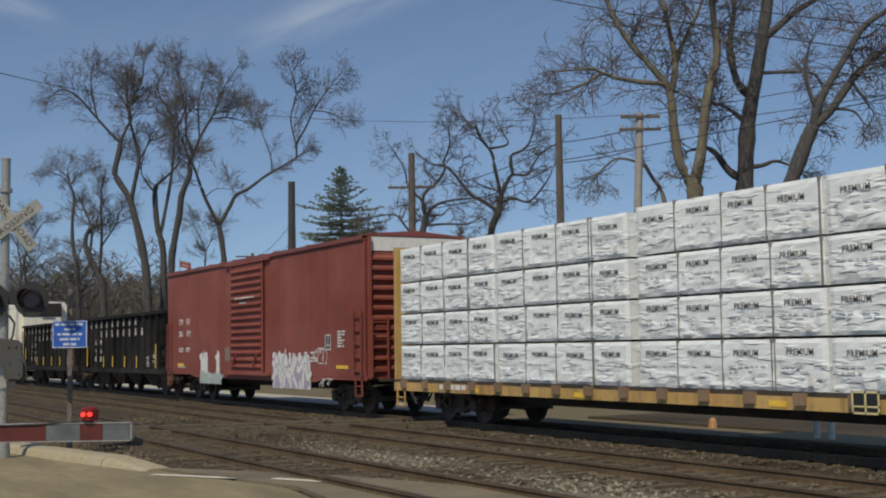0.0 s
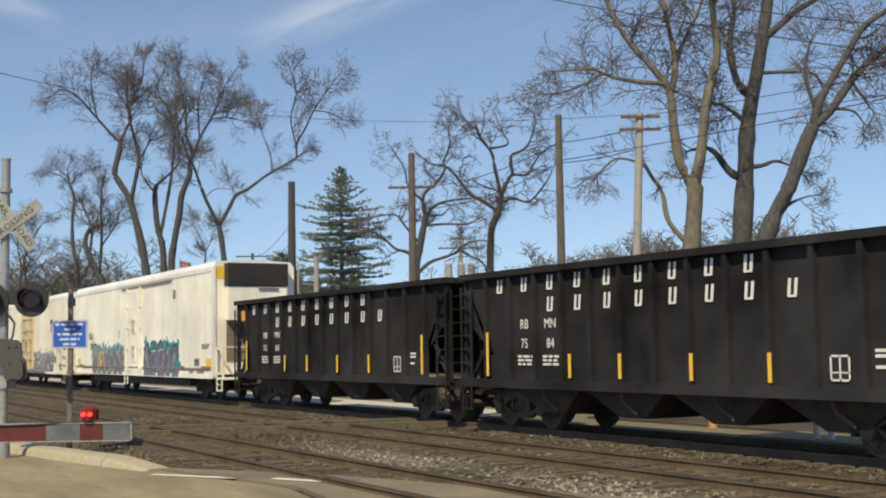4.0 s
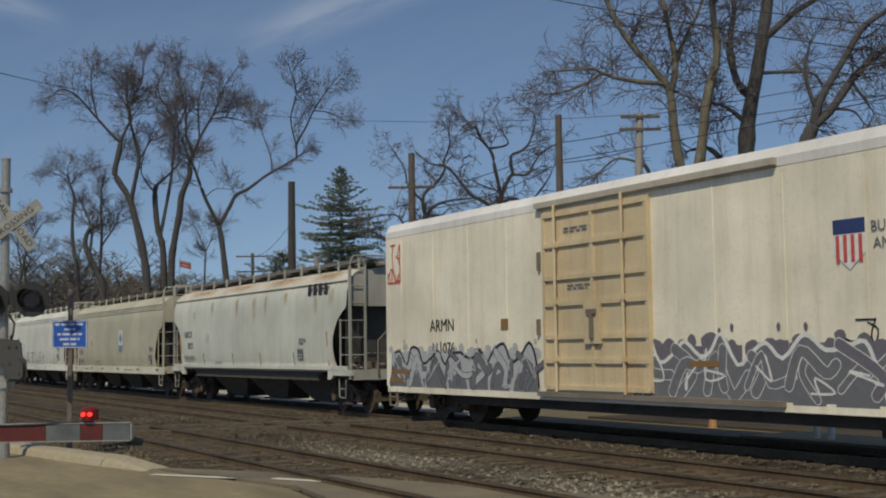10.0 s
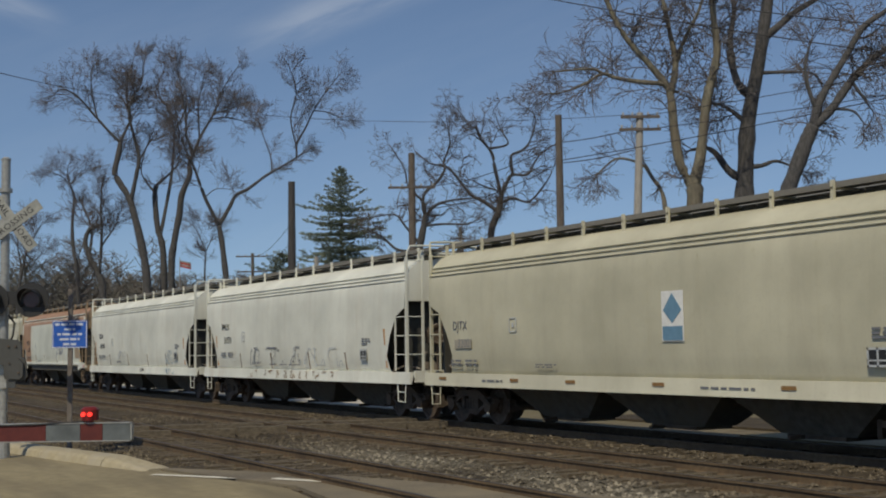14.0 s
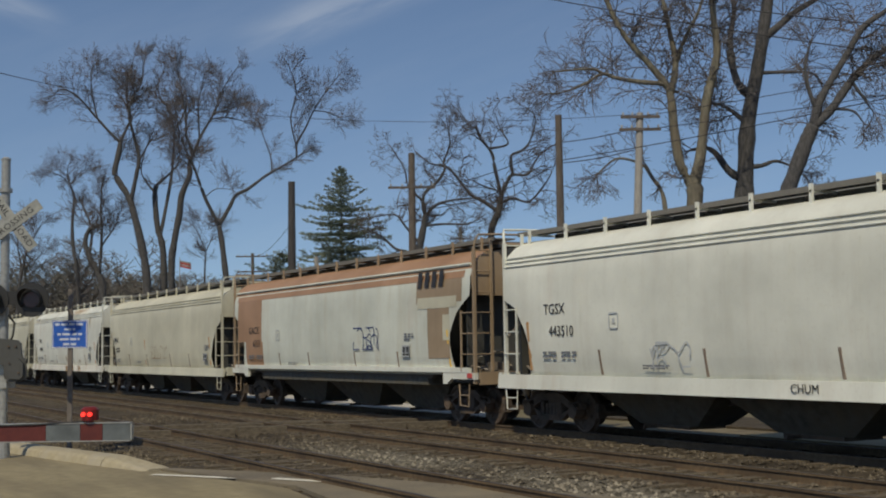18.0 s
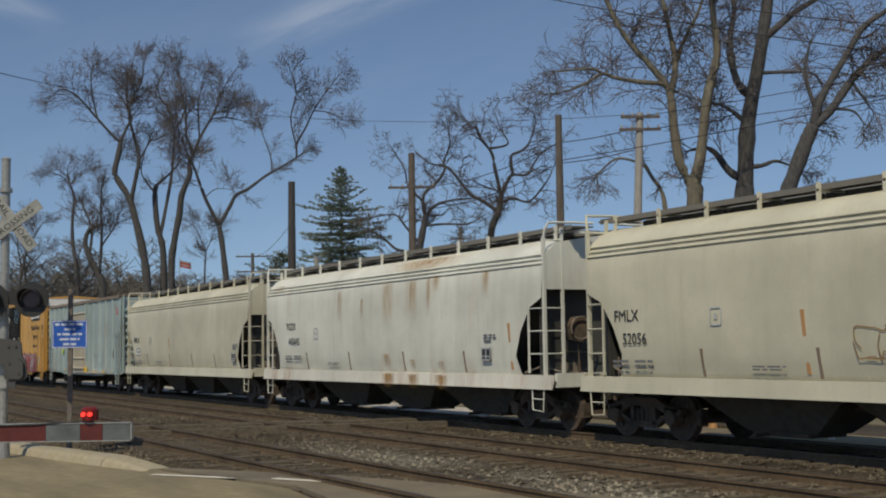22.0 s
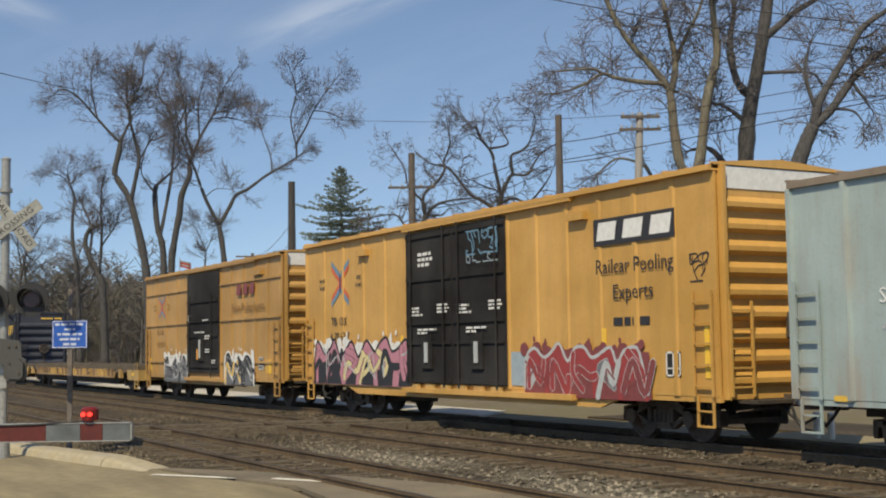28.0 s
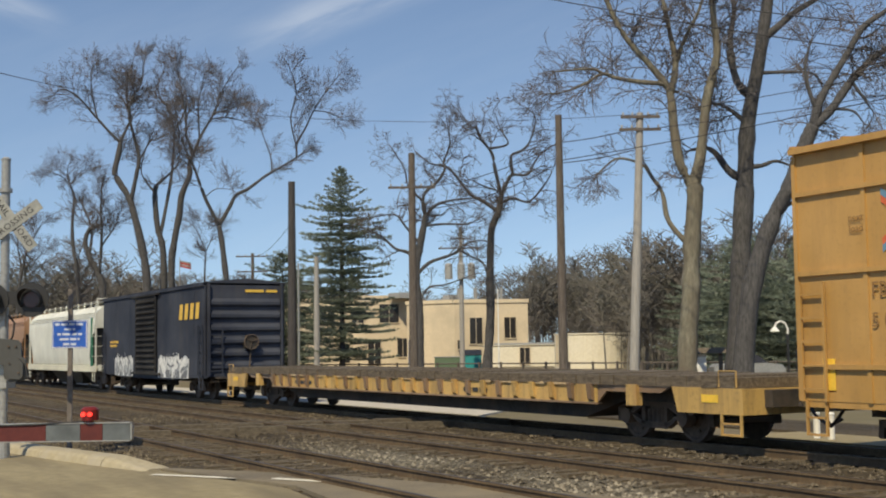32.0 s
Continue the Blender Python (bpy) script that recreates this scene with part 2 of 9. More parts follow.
def part(name, g, material, parent=None, label="", smooth=False, at=None, weld=False):
    """Links a Mesher or a bmesh as ONE mesh object, under a thing or part where given."""
    me = bpy.data.meshes.new(name)
    if isinstance(g, Mesher):
        me.from_pydata(g.v, [], g.f)
        me.validate()
        b = bmesh.new()
        b.from_mesh(me)
        if weld:
            bmesh.ops.remove_doubles(b, verts=b.verts, dist=0.001)
        if len(g.f) < 20000:
            bmesh.ops.recalc_face_normals(b, faces=b.faces)
        b.to_mesh(me)
        b.free()
    else:
        g.to_mesh(me)
        g.free()
    if smooth:
        me.shade_smooth()
    me.materials.append(material)
    ob = new(name, me)
    if parent is not None:
        ob.parent = parent
    if at is not None:
        ob.matrix_basis = at
    if label:
        ob["label"] = label
    return ob


def empty(name, at, label, category, group=""):
    ob = new(name)
    ob.matrix_basis = at
    return tagged(ob, label, category, group)


def letters(name, words, size, material, parent, x, y, z, turn=(90, 0, 0), label="", wide=1.0, align="CENTER", lean=0.0, bold=-0.002):
    """Writing as a thin mesh, upright on a side that faces the camera."""
    cu = bpy.data.curves.new(name, "FONT")
    cu.body, cu.size, cu.extrude, cu.align_x, cu.align_y = words, size, 0.003, align, "CENTER"
    cu.shear, cu.resolution_u, cu.offset = lean, 2, size * bold
    tmp = new(name, cu)
    me = bpy.data.meshes.new_from_object(tmp)
    bpy.data.objects.remove(tmp)
    bpy.data.curves.remove(cu)
    me.materials.clear()
    me.materials.append(material)
    ob = new(name, me)
    ob.parent = parent
    ob.matrix_basis = pose(x, y, z, *turn) @ Matrix.Diagonal((wide, 1, 1, 1))
    if label:
        ob["label"] = label
    return ob
# ---------- ground, road and tracks ----------
TRACKS = (0.0, -4.05, -8.35)
GAUGE = 0.7525


def ground_sheet():
    g = Mesher()
    xs = [-3000, -900, -400, -200, -150, -120, -100, -80, -60, -40, -20, 0, 20, 60, 200, 900, 3000]
    ys = [-3000, -600, -120, -40, -12, -10, 3, 4.5, 8, 14, 22, 40, 70, 120, 200, 400, 900, 3000]

    def h(x, y):
        return -0.34 if y < 4 else -0.30
    v = [(x, y, h(x, y)) for x in xs for y in ys]
    n = len(ys)
    g.add(v, [(i * n + j, (i + 1) * n + j, (i + 1) * n + j + 1, i * n + j + 1) for i in range(len(xs) - 1) for j in range(n - 1)])
    tagged(part("ground", g, M["dirt"]), "bare dirt and dry grass ground beyond the tracks", "ground", kind="structure")


def trackbed():
    g = Mesher()
    x = -140.0
    xs = []
    while x < 14:
        xs.append(x)
        x += 0.16 if x > -42 else 0.6
    ys = [-12.2 + 0.16 * k for k in range(94)]
    v, f = [], []
    for x in xs:
        for y in ys:
            z = -0.17 + 0.05 * noise.noise((x * 2.1, y * 2.1, 0)) + 0.028 * noise.noise((x * 7, y * 7, 3))
            gap = min(abs(y - c) for c in TRACKS)
            if gap > 1.3:
                z -= 0.05 * min(1, (gap - 1.3) / 0.5)
            if y < -10.0 or y > 2.3:
                z -= 0.2 * min(1, max(-10.0 - y, y - 2.3))
            v.append((x, y, z))
    n = len(ys)
    f = [(i * n + j, (i + 1) * n + j, (i + 1) * n + j + 1, i * n + j + 1) for i in range(len(xs) - 1) for j in range(n - 1)]
    g.add(v, f)
    tagged(part("trackbed", g, M["ballast"], smooth=True), "grey-brown crushed stone ballast bed under three tracks", "ballast", kind="structure")


def rail_mesh(x0, x1):
    g = Mesher()
    foot = [(-0.07, -0.185), (0.07, -0.185), (0.07, -0.17), (0.012, -0.15), (0.012, -0.045), (0.036, -0.035), (0.036, -0.006),
            (-0.036, -0.006), (-0.036, -0.035), (-0.012, -0.045), (-0.012, -0.15), (-0.07, -0.17)]
    return g.prism(foot, "x", x0, x1)


def track(y, number):
    t = tagged(new("track_%d" % number), "railway track of two rusty steel rails on wooden sleepers", "track", kind="structure")
    t.location = (0, y, 0)
    for s in (-1, 1):
        r = part("rail", rail_mesh(-150, 16), M["rail"], t)
        r.location = (0, s * GAUGE, 0)
        h = part("rail_head", Mesher().box(-150, 16, -0.03, 0.03, -0.006, 0.0), M["railhead_reflection"], r, "worn running surface with a dark reflection painted in")
    rnd = random.Random(40 + number)
    base = Mesher().box(-0.115, 0.115, -1.3, 1.3, -0.32, -0.135)
    me = None
    far = Mesher()
    x = -150.0
    while x < 14:
        dx, dy, dz = rnd.uniform(-0.04, 0.04), rnd.uniform(-0.1, 0.1), rnd.uniform(-0.02, 0.012)
        if -46 < x < -6:
            if me is None:
                ob = part("sleeper", base, M["sleeper"], t)
                me = ob.data
            else:
                ob = new("sleeper", me)
                ob.parent = t
            ob.matrix_basis = pose(x + dx, dy, dz, 0, 0, rnd.uniform(-1.2, 1.2))
        else:
            far.box(x + dx - 0.115, x + dx + 0.115, -1.3 + dy, 1.3 + dy, -0.32, -0.135 + dz)
        x += 0.53
    part("far_sleepers", far, M["sleeper"], t)["kind"] = "stuff"


def road():
    g = Mesher()
    g.prism([(-60, -14.6), (-29.5, -11.95), (-21.9, -10.75), (-17.2, -9.75), (-12.5, -10.4), (14, -11.4), (14, -30), (-60, -30)], "z", -0.34, -0.13)
    tagged(part("road", g, M["concrete"]), "tan concrete street surface beside the tracks", "road", kind="structure")
    a = Mesher()
    a.prism([(-21.6, -10.6), (-18.4, -8.55), (-12.5, -6.3), (-9.0, -6.2), (-9.0, -9.7), (-12.5, -10.2), (-17.2, -9.6)], "z", -0.3, -0.11)
    tagged(part("crossing_apron", a, M["asphalt"]), "worn grey asphalt apron between street and rails", "pavement", kind="structure")


ground_sheet()
trackbed()
for i, y in enumerate(TRACKS):
    track(y, i + 1)
road()
# ---------- the train ----------
HALF = 1.6
SPINNERS = []
CARS = []


def wheel_profile(g, s):
    ys = (0.66, 0.672, 0.70, 0.708, 0.80, 0.806, 0.80, 0.775, 0.77, 0.83, 0.84)
    rs = (0.16, 0.478, 0.485, 0.462, 0.455, 0.43, 0.40, 0.37, 0.19, 0.15, 0.02)
    n0 = len(g.v)
    seg = 22
    for y, r in zip(ys, rs):
        for k in range(seg):
            a = 2 * math.pi * k / seg
            g.v.append((r * math.cos(a), s * y, r * math.sin(a)))
    for i in range(len(ys) - 1):
        for k in range(seg):
            k2 = (k + 1) % seg
            g.f.append((n0 + i * seg + k, n0 + i * seg + k2, n0 + (i + 1) * seg + k2, n0 + (i + 1) * seg + k))
    g.f.append(tuple(n0 + k for k in range(seg)))


def make_wheelset():
    g = Mesher()
    g.tube([(0, -0.95, 0), (0, 0.95, 0)], 0.085, 10)
    for s in (-1, 1):
        wheel_profile(g, s)
        for k in range(4):   # balance marks, so that the turning shows
            a = math.pi / 2 * k
            g.box(0.27 * math.cos(a) - 0.03, 0.27 * math.cos(a) + 0.03, s * 0.79 - 0.01, s * 0.79 + 0.01, 0.27 * math.sin(a) - 0.03, 0.27 * math.sin(a) + 0.03)
    ob = part("wheelset", g, M["wheel"], smooth=False)
    me = ob.data
    bpy.data.objects.remove(ob)
    return me


def make_truck_frame():
    g = Mesher()
    for s in (-1, 1):
        y0, y1 = (0.93, 1.07) if s > 0 else (-1.07, -0.93)
        up = [(-1.16, 0.52), (-1.16, 0.62), (-0.78, 0.64), (-0.42, 0.82), (0.42, 0.82), (0.78, 0.64), (1.16, 0.62), (1.16, 0.52), (0.72, 0.50), (0.36, 0.66), (-0.36, 0.66), (-0.72, 0.50)]
        low = [(-0.70, 0.50), (-0.36, 0.36), (0.36, 0.36), (0.70, 0.50), (0.62, 0.38), (0.36, 0.24), (-0.36, 0.24), (-0.62, 0.38)]
        g.prism(up, "y", y0, y1)
        g.prism(low, "y", y0, y1)
        for x in (-0.34, 0.34):
            g.box(x - 0.05, x + 0.05, y0, y1, 0.3, 0.7)
        for x in (-0.2, -0.07, 0.07, 0.2):
            g.tube([(x, (y0 + y1) / 2, 0.36), (x, (y0 + y1) / 2, 0.60)], 0.055, 8)
        for x in (-0.875, 0.875):
            g.disc((x, y0 - 0.02, 0.457), 0.155, y1 - y0 + 0.07 if s > 0 else 0.0, "y", 12) if s > 0 else g.disc((x, y1 + 0.02, 0.457), 0.155, -(y1 - y0 + 0.07), "y", 12)
            g.box(x - 0.2, x + 0.2, y0, y1, 0.56, 0.66)
        for x in (-1.42, 1.42):   # brake shoe heads
            g.box(x - 0.05, x + 0.05, s * 0.66, s * 0.84, 0.32, 0.62)
    g.box(-0.18, 0.18, -1.0, 1.0, 0.56, 0.84)
    for x in (-1.42, 1.42):
        g.box(x - 0.05, x + 0.05, -0.85, 0.85, 0.36, 0.46)
    ob = part("truck", g, M["truck"])
    me = ob.data
    bpy.data.objects.remove(ob)
    return me


WHEELSET, TRUCK = make_wheelset(), make_truck_frame()


def add_trucks(car, xs):
    for x in xs:
        t = new("truck", TRUCK)
        t.parent, t.location = car, (x, 0, 0)
        t["label"] = "dark brown cast steel truck with springs"
        for dx in (-0.875, 0.875):
            w = new("wheelset", WHEELSET)
            w.parent, w.location = t, (dx, 0, 0.457)
            SPINNERS.append((w, dx))


def add_couplers(car, ends):
    """Knuckle, shank and air hose at each end."""
    for x, s in ends:
        g = Mesher()
        g.box(min(x - 0.2 * s, x + 0.42 * s), max(x - 0.2 * s, x + 0.42 * s), -0.1, 0.1, 0.72, 0.94)
        g.prism([(x + 0.40 * s, -0.22), (x + 0.62 * s, -0.24), (x + 0.70 * s, -0.1), (x + 0.60 * s, 0.02), (x + 0.62 * s, 0.22), (x + 0.40 * s, 0.16)], "z", 0.68, 0.98)
        part("coupler", g, M["truck"], car)
        h = Mesher().tube([(x + 0.05 * s, -0.35, 0.85), (x + 0.25 * s, -0.36, 0.6), (x + 0.5 * s, -0.3, 0.42), (x + 0.72 * s, -0.2, 0.55)], 0.03, 6)
        part("air_hose", h, M["black"], car)


def add_ladder(car, x0, x1, y, z0, z1, n, material, name="ladder", r=0.018):
    g = Mesher()
    for x in (x0, x1):
        g.box(x - 0.025, x + 0.025, y - 0.02, y + 0.02, z0, z1)
    for k in range(n):
        z = z0 + (z1 - z0) * (k + 0.5) / n
        g.box(x0, x1, y - r, y + r, z - r, z + r)
    return part(name, g, material, car)


def add_end_ladder(car, x, y0, y1, z0, z1, n, material, name="end_ladder", r=0.018):
    g = Mesher()
    for y in (y0, y1):
        g.box(x - 0.02, x + 0.02, y - 0.025, y + 0.025, z0, z1)
    for k in range(n):
        z = z0 + (z1 - z0) * (k + 0.5) / n
        g.box(x - r, x + r, y0, y1, z - r, z + r)
    return part(name, g, material, car)


def add_step(car, x, y, z0, z1, material, w=0.42):
    g = Mesher()
    for dx in (-w / 2, w / 2):
        g.box(x + dx - 0.02, x + dx + 0.02, y - 0.02, y + 0.02, z0, z1)
    g.box(x - w / 2, x + w / 2, y - 0.03, y + 0.03, z0, z0 + 0.035)
    g.box(x - w / 2, x + w / 2, y - 0.02, y + 0.02, (z0 + z1) / 2, (z0 + z1) / 2 + 0.03)
    part("stirrup_step", g, material, car)


def plate(car, name, x0, x1, z0, z1, material, y=-HALF - 0.012, t=0.006, label=""):
    return part(name, Mesher().box(x0, x1, y - t, y, z0, z1), material, car, label)


def bars(car, name, x, z, rows, material, y=-HALF - 0.014, h=0.06, seed=0):
    """Stencilled lines too small to read: one bar per word."""
    rnd = random.Random(seed)
    g = Mesher()
    for k, width in enumerate(rows):
        a = 0.0
        while a < width - 0.02:
            w = min(width - a, rnd.uniform(0.12, 0.34))
            g.box(x + a, x + a + w, y - 0.004, y, z - k * h * 1.7, z - k * h * 1.7 + h)
            a += w + 0.06
    ob = part(name, g, material, car)
    ob["kind"] = "stuff"
    return ob


def frame_mark(car, x, z, w, h, material, y=-HALF - 0.014):
    """The little consolidated stencil: a framed dark panel with a few cells."""
    b = part("stencil_panel", Mesher().box(x - w / 2, x + w / 2, y - 0.004, y, z - h / 2, z + h / 2), M["black"], car, "black stencil panel with white frame")
    g = Mesher()
    e = 0.035
    for x0, x1, z0, z1 in ((-w / 2, w / 2, h / 2 - e, h / 2), (-w / 2, w / 2, -h / 2, -h / 2 + e), (-w / 2, -w / 2 + e, -h / 2, h / 2), (w / 2 - e, w / 2, -h / 2, h / 2),
                           (-e / 2, e / 2, -h / 2, h / 2), (-w / 2, w / 2, -h * 0.2, -h * 0.2 + e * 0.7)):
        g.box(x + x0, x + x1, y - 0.009, y - 0.005, z + z0, z + z1)
    part("stencil_frame", g, material, b)


def rounded(pts, n=4):
    """A smooth course through a few bends."""
    out = []
    for i in range(len(pts) - 1):
        p0, p1, p2, p3 = (Vector(pts[max(0, min(len(pts) - 1, j))]) for j in (i - 1, i, i + 1, i + 2))
        for s in range(n):
            k = s / n
            out.append(tuple(0.5 * ((2 * p1) + (p2 - p0) * k + (2 * p0 - 5 * p1 + 4 * p2 - p3) * k * k + (3 * p1 - p0 - 3 * p2 + p3) * k ** 3)))
    return out + [tuple(pts[-1])]


def ribbon(g, pts, r, y):
    """A fat flat stroke: one strip with rounded ends, rising slightly along its course so that it can cross itself."""
    flat_pts = [Vector(p) for p in pts]
    course = [flat_pts[0]]
    for p in flat_pts[1:]:
        if (p - course[-1]).length > r * 0.25:
            course.append(p)
    if len(course) < 2:
        return
    n0, m = len(g.v), len(course)
    for i, p in enumerate(course):
        d = (course[min(i + 1, m - 1)] - course[max(i - 1, 0)]).normalized() * r
        yy = y - 0.0006 * i / m
        g.v.extend([(p.x - d.y, yy, p.y + d.x), (p.x + d.y, yy, p.y - d.x)])
    g.f.extend([(n0 + 2 * i, n0 + 2 * i + 1, n0 + 2 * i + 3, n0 + 2 * i + 2) for i in range(m - 1)])
    for p, q, yy in ((course[0], course[1], y), (course[-1], course[-2], y - 0.0006 * (m - 1) / m)):
        a = math.atan2(p.y - q.y, p.x - q.x)
        g.add([(p.x + r * math.cos(a + k * math.pi / 6), yy, p.y + r * math.sin(a + k * math.pi / 6)) for k in range(-3, 4)], [tuple(range(7))])


def blob(g, x, z, rx, rz, y, rnd):
    """A round puff of sprayed paint with a slightly uneven rim."""
    g.add([(x + rx * math.cos(k * math.pi / 8) * rnd.uniform(0.9, 1.08), y, z + rz * math.sin(k * math.pi / 8) * rnd.uniform(0.9, 1.08)) for k in range(16)], [tuple(range(16))])


def scrawl(car, name, x0, x1, z0, z1, cols, seed, y=-HALF - 0.016, n=9, label="", line=None, shade=None):
    """Spray-painted abstract piece: puffs of colour behind, one wavy-topped body with a thick outline, dark patches, then tangled fat strokes and thin highlights.
    cols: puffs, body, patches, then the strokes' colours. line: the outline."""
    rnd = random.Random(seed)
    w, h = x1 - x0, z1 - z0
    cw = w / n
    base = Mesher()
    for i in range(n * 3):
        f = (i + rnd.uniform(0.1, 0.9)) / (n * 3)
        rz = h * rnd.uniform(0.07, 0.15)
        blob(base, x0 + w * f, z1 - rz - h * rnd.uniform(0.0, 0.15), rz * rnd.uniform(0.8, 1.5), rz, y - 0.0004 * (i % 4), rnd)
        if rnd.random() < 0.3:
            blob(base, x0 + w * f + rnd.uniform(-0.1, 0.1), z1 + h * rnd.uniform(-0.03, 0.04), h * 0.035, h * 0.055, y - 0.002, rnd)
    for i in range(n):
        a = x0 + cw * (i + rnd.uniform(-0.05, 0.1))
        yy = y + 0.0006 * (1 + i % 2)
        base.add([(a, yy, z0 + rnd.uniform(0.0, 0.05) * h), (a + cw * rnd.uniform(0.95, 1.1), yy, z0 + rnd.uniform(0.0, 0.05) * h), (a + cw * rnd.uniform(0.95, 1.05), yy, z1 - h * rnd.uniform(0.15, 0.25)), (a + cw * rnd.uniform(-0.05, 0.05), yy, z1 - h * rnd.uniform(0.15, 0.25))], [(0, 1, 2, 3)])
    halo = part(name, base, cols[0], car, label)
    if len(cols) == 1:
        return halo
    line = line or INK["black"]
    # body under a crest of uneven humps
    crest = [(x0 + cw * 0.05, z0 + h * 0.15)]
    for i in range(n):
        crest.append((x0 + cw * (i + rnd.uniform(0.12, 0.3)), z0 + h * rnd.uniform(0.66, 0.9)))
        crest.append((x0 + cw * (i + rnd.uniform(0.45, 0.65)), z0 + h * rnd.uniform(0.78, 0.96)))
        crest.append((x0 + cw * (i + rnd.uniform(0.8, 0.95)), z0 + h * rnd.uniform(0.5, 0.72)))
    crest.append((x1 - cw * 0.02, z0 + h * 0.12))
    crest = rounded(crest, 3)
    mass = Mesher()
    for (xa, za), (xb, zb) in zip(crest, crest[1:]):
        mass.add([(xa, y - 0.003, z0 + 0.01), (xb, y - 0.003, z0 + 0.01), (xb, y - 0.003, zb), (xa, y - 0.003, za)], [(0, 1, 2, 3)])
    part(name, mass, cols[1], halo)
    rim = Mesher()
    ribbon(rim, crest, 0.02 + 0.014 * h, y - 0.0045)
    part(name, rim, line, halo)
    shades = cols[2:] or cols[1:]
    r = min(0.075 * h, 0.13 * cw)
    for i in range(n):
        x = x0 + cw * (i + 0.5)
        # a ragged patch in the lower half
        g = Mesher()
        g.add([(x + cw * rnd.uniform(-0.55, -0.3), y - 0.0055 - 0.0004 * (i % 2), z0 + 0.02), (x + cw * rnd.uniform(0.25, 0.5), y - 0.0055 - 0.0004 * (i % 2), z0 + 0.02), (x + cw * rnd.uniform(0.2, 0.55), y - 0.0055 - 0.0004 * (i % 2), z0 + h * rnd.uniform(0.3, 0.5)),
               (x + cw * rnd.uniform(-0.1, 0.2), y - 0.0055 - 0.0004 * (i % 2), z0 + h * rnd.uniform(0.35, 0.6)), (x + cw * rnd.uniform(-0.5, -0.2), y - 0.0055 - 0.0004 * (i % 2), z0 + h * rnd.uniform(0.15, 0.4))], [(0, 1, 2, 3, 4)])
        part(name, g, shades[0], halo)
        # two tangled strokes, one steep and one sweeping across to the next hump
        for j in range(2):
            d = 0.0016 * ((i + j) % 3)
            if j:
                bends = [(x + cw * rnd.uniform(-0.5, -0.2), z0 + h * rnd.uniform(0.05, 0.3)), (x + cw * rnd.uniform(-0.25, 0.05), z0 + h * rnd.uniform(0.4, 0.72)), (x + cw * rnd.uniform(0.1, 0.4), z0 + h * rnd.uniform(0.1, 0.5)), (x + cw * rnd.uniform(0.4, 0.8), z0 + h * rnd.uniform(0.3, 0.7))]
            else:
                bends = [(x + cw * rnd.uniform(-0.45, 0.1), z0 + h * rnd.uniform(0.62, 0.8)), (x + cw * rnd.uniform(-0.4, 0.4), z0 + h * rnd.uniform(0.4, 0.55)), (x + cw * rnd.uniform(-0.3, 0.5), z0 + h * rnd.uniform(0.05, 0.25))]
            pts = rounded(bends, 4)
            rr = r * rnd.uniform(0.55, 1.15)
            g = Mesher()
            ribbon(g, pts, rr + 0.016, y - 0.0075 - d)
            part(name, g, line, halo)
            g = Mesher()
            ribbon(g, pts, rr, y - 0.0085 - d)
            part(name, g, shades[(i + j + seed) % len(shades)] if rnd.random() < 0.75 else cols[1], halo)
        g = Mesher()
        ribbon(g, rounded([(x + cw * rnd.uniform(-0.5, 0.5), z0 + h * rnd.uniform(0.1, 0.75)) for k in range(4)], 4), max(0.010, r * 0.22), y - 0.0135)
        part(name, g, shade or INK["pale"], halo)
    return halo


def new_car(name, label, category, u, pivot=0.0):
    c = empty(name, pose(u, 0, 0), label, category, "freight cars of the train")
    CARS.append((c, u, 0, 0))
    return c


def corrugated_end(car, x, s, zb, zt, n, material, top=None, half=1.5):
    """A pressed car end: flat sheet with fat horizontal ribs."""
    g = Mesher()
    x0, x1 = (x - 0.05, x) if s > 0 else (x, x + 0.05)
    g.box(x0, x1, -half, half, zb, zt)
    z0 = zb + 0.15
    ribs = []
    step = (zt - z0 - 0.5) / n
    for k in range(n):
        z = z0 + step * (k + 0.5)
        q = step * 0.34
        b = x + 0.11 * s
        ribs.append(Mesher().prism([(x, z - q), (b, z - q * 0.45), (b, z + q * 0.2), (x, z + q)], "y", -half + 0.12, half - 0.12))
    e = part("end_wall", g, material, car, "pressed steel end with horizontal ribs")
    for r in ribs:
        part("end_rib", r, material, e)
    for y in (-half, half - 0.07):
        part("end_post", Mesher().box(min(x, x + 0.13 * s), max(x, x + 0.13 * s), y, y + 0.07, zb, zt), material, e)
    if top:
        xx = (x + 0.004, x + 0.02) if s > 0 else (x - 0.02, x - 0.004)
        part("end_top_panel", Mesher().box(*xx, -half + 0.08, half - 0.08, zt - 0.42, zt - 0.02), top, e, "white painted panel at the top of the end")
    return e


def gable_roof(car, L, zt, peak, material, ribs=14, over=0.05):
    g = Mesher()
    h = HALF + over
    g.prism([(-h, zt - 0.05), (-h, zt + 0.03), (0, peak), (h, zt + 0.03), (h, zt - 0.05)], "x", -L / 2, L / 2)
    roof = part("roof", g, material, car)
    for k in range(ribs + 1):
        x = -L / 2 + L * k / ribs
        rib = Mesher().prism([(-h - 0.01, zt + 0.02), (-h - 0.01, zt + 0.06), (0, peak + 0.035), (h + 0.01, zt + 0.06), (h + 0.01, zt + 0.02)], "x", x - 0.04, x + 0.04)
        part("roof_rib", rib, material, roof)
    return roof


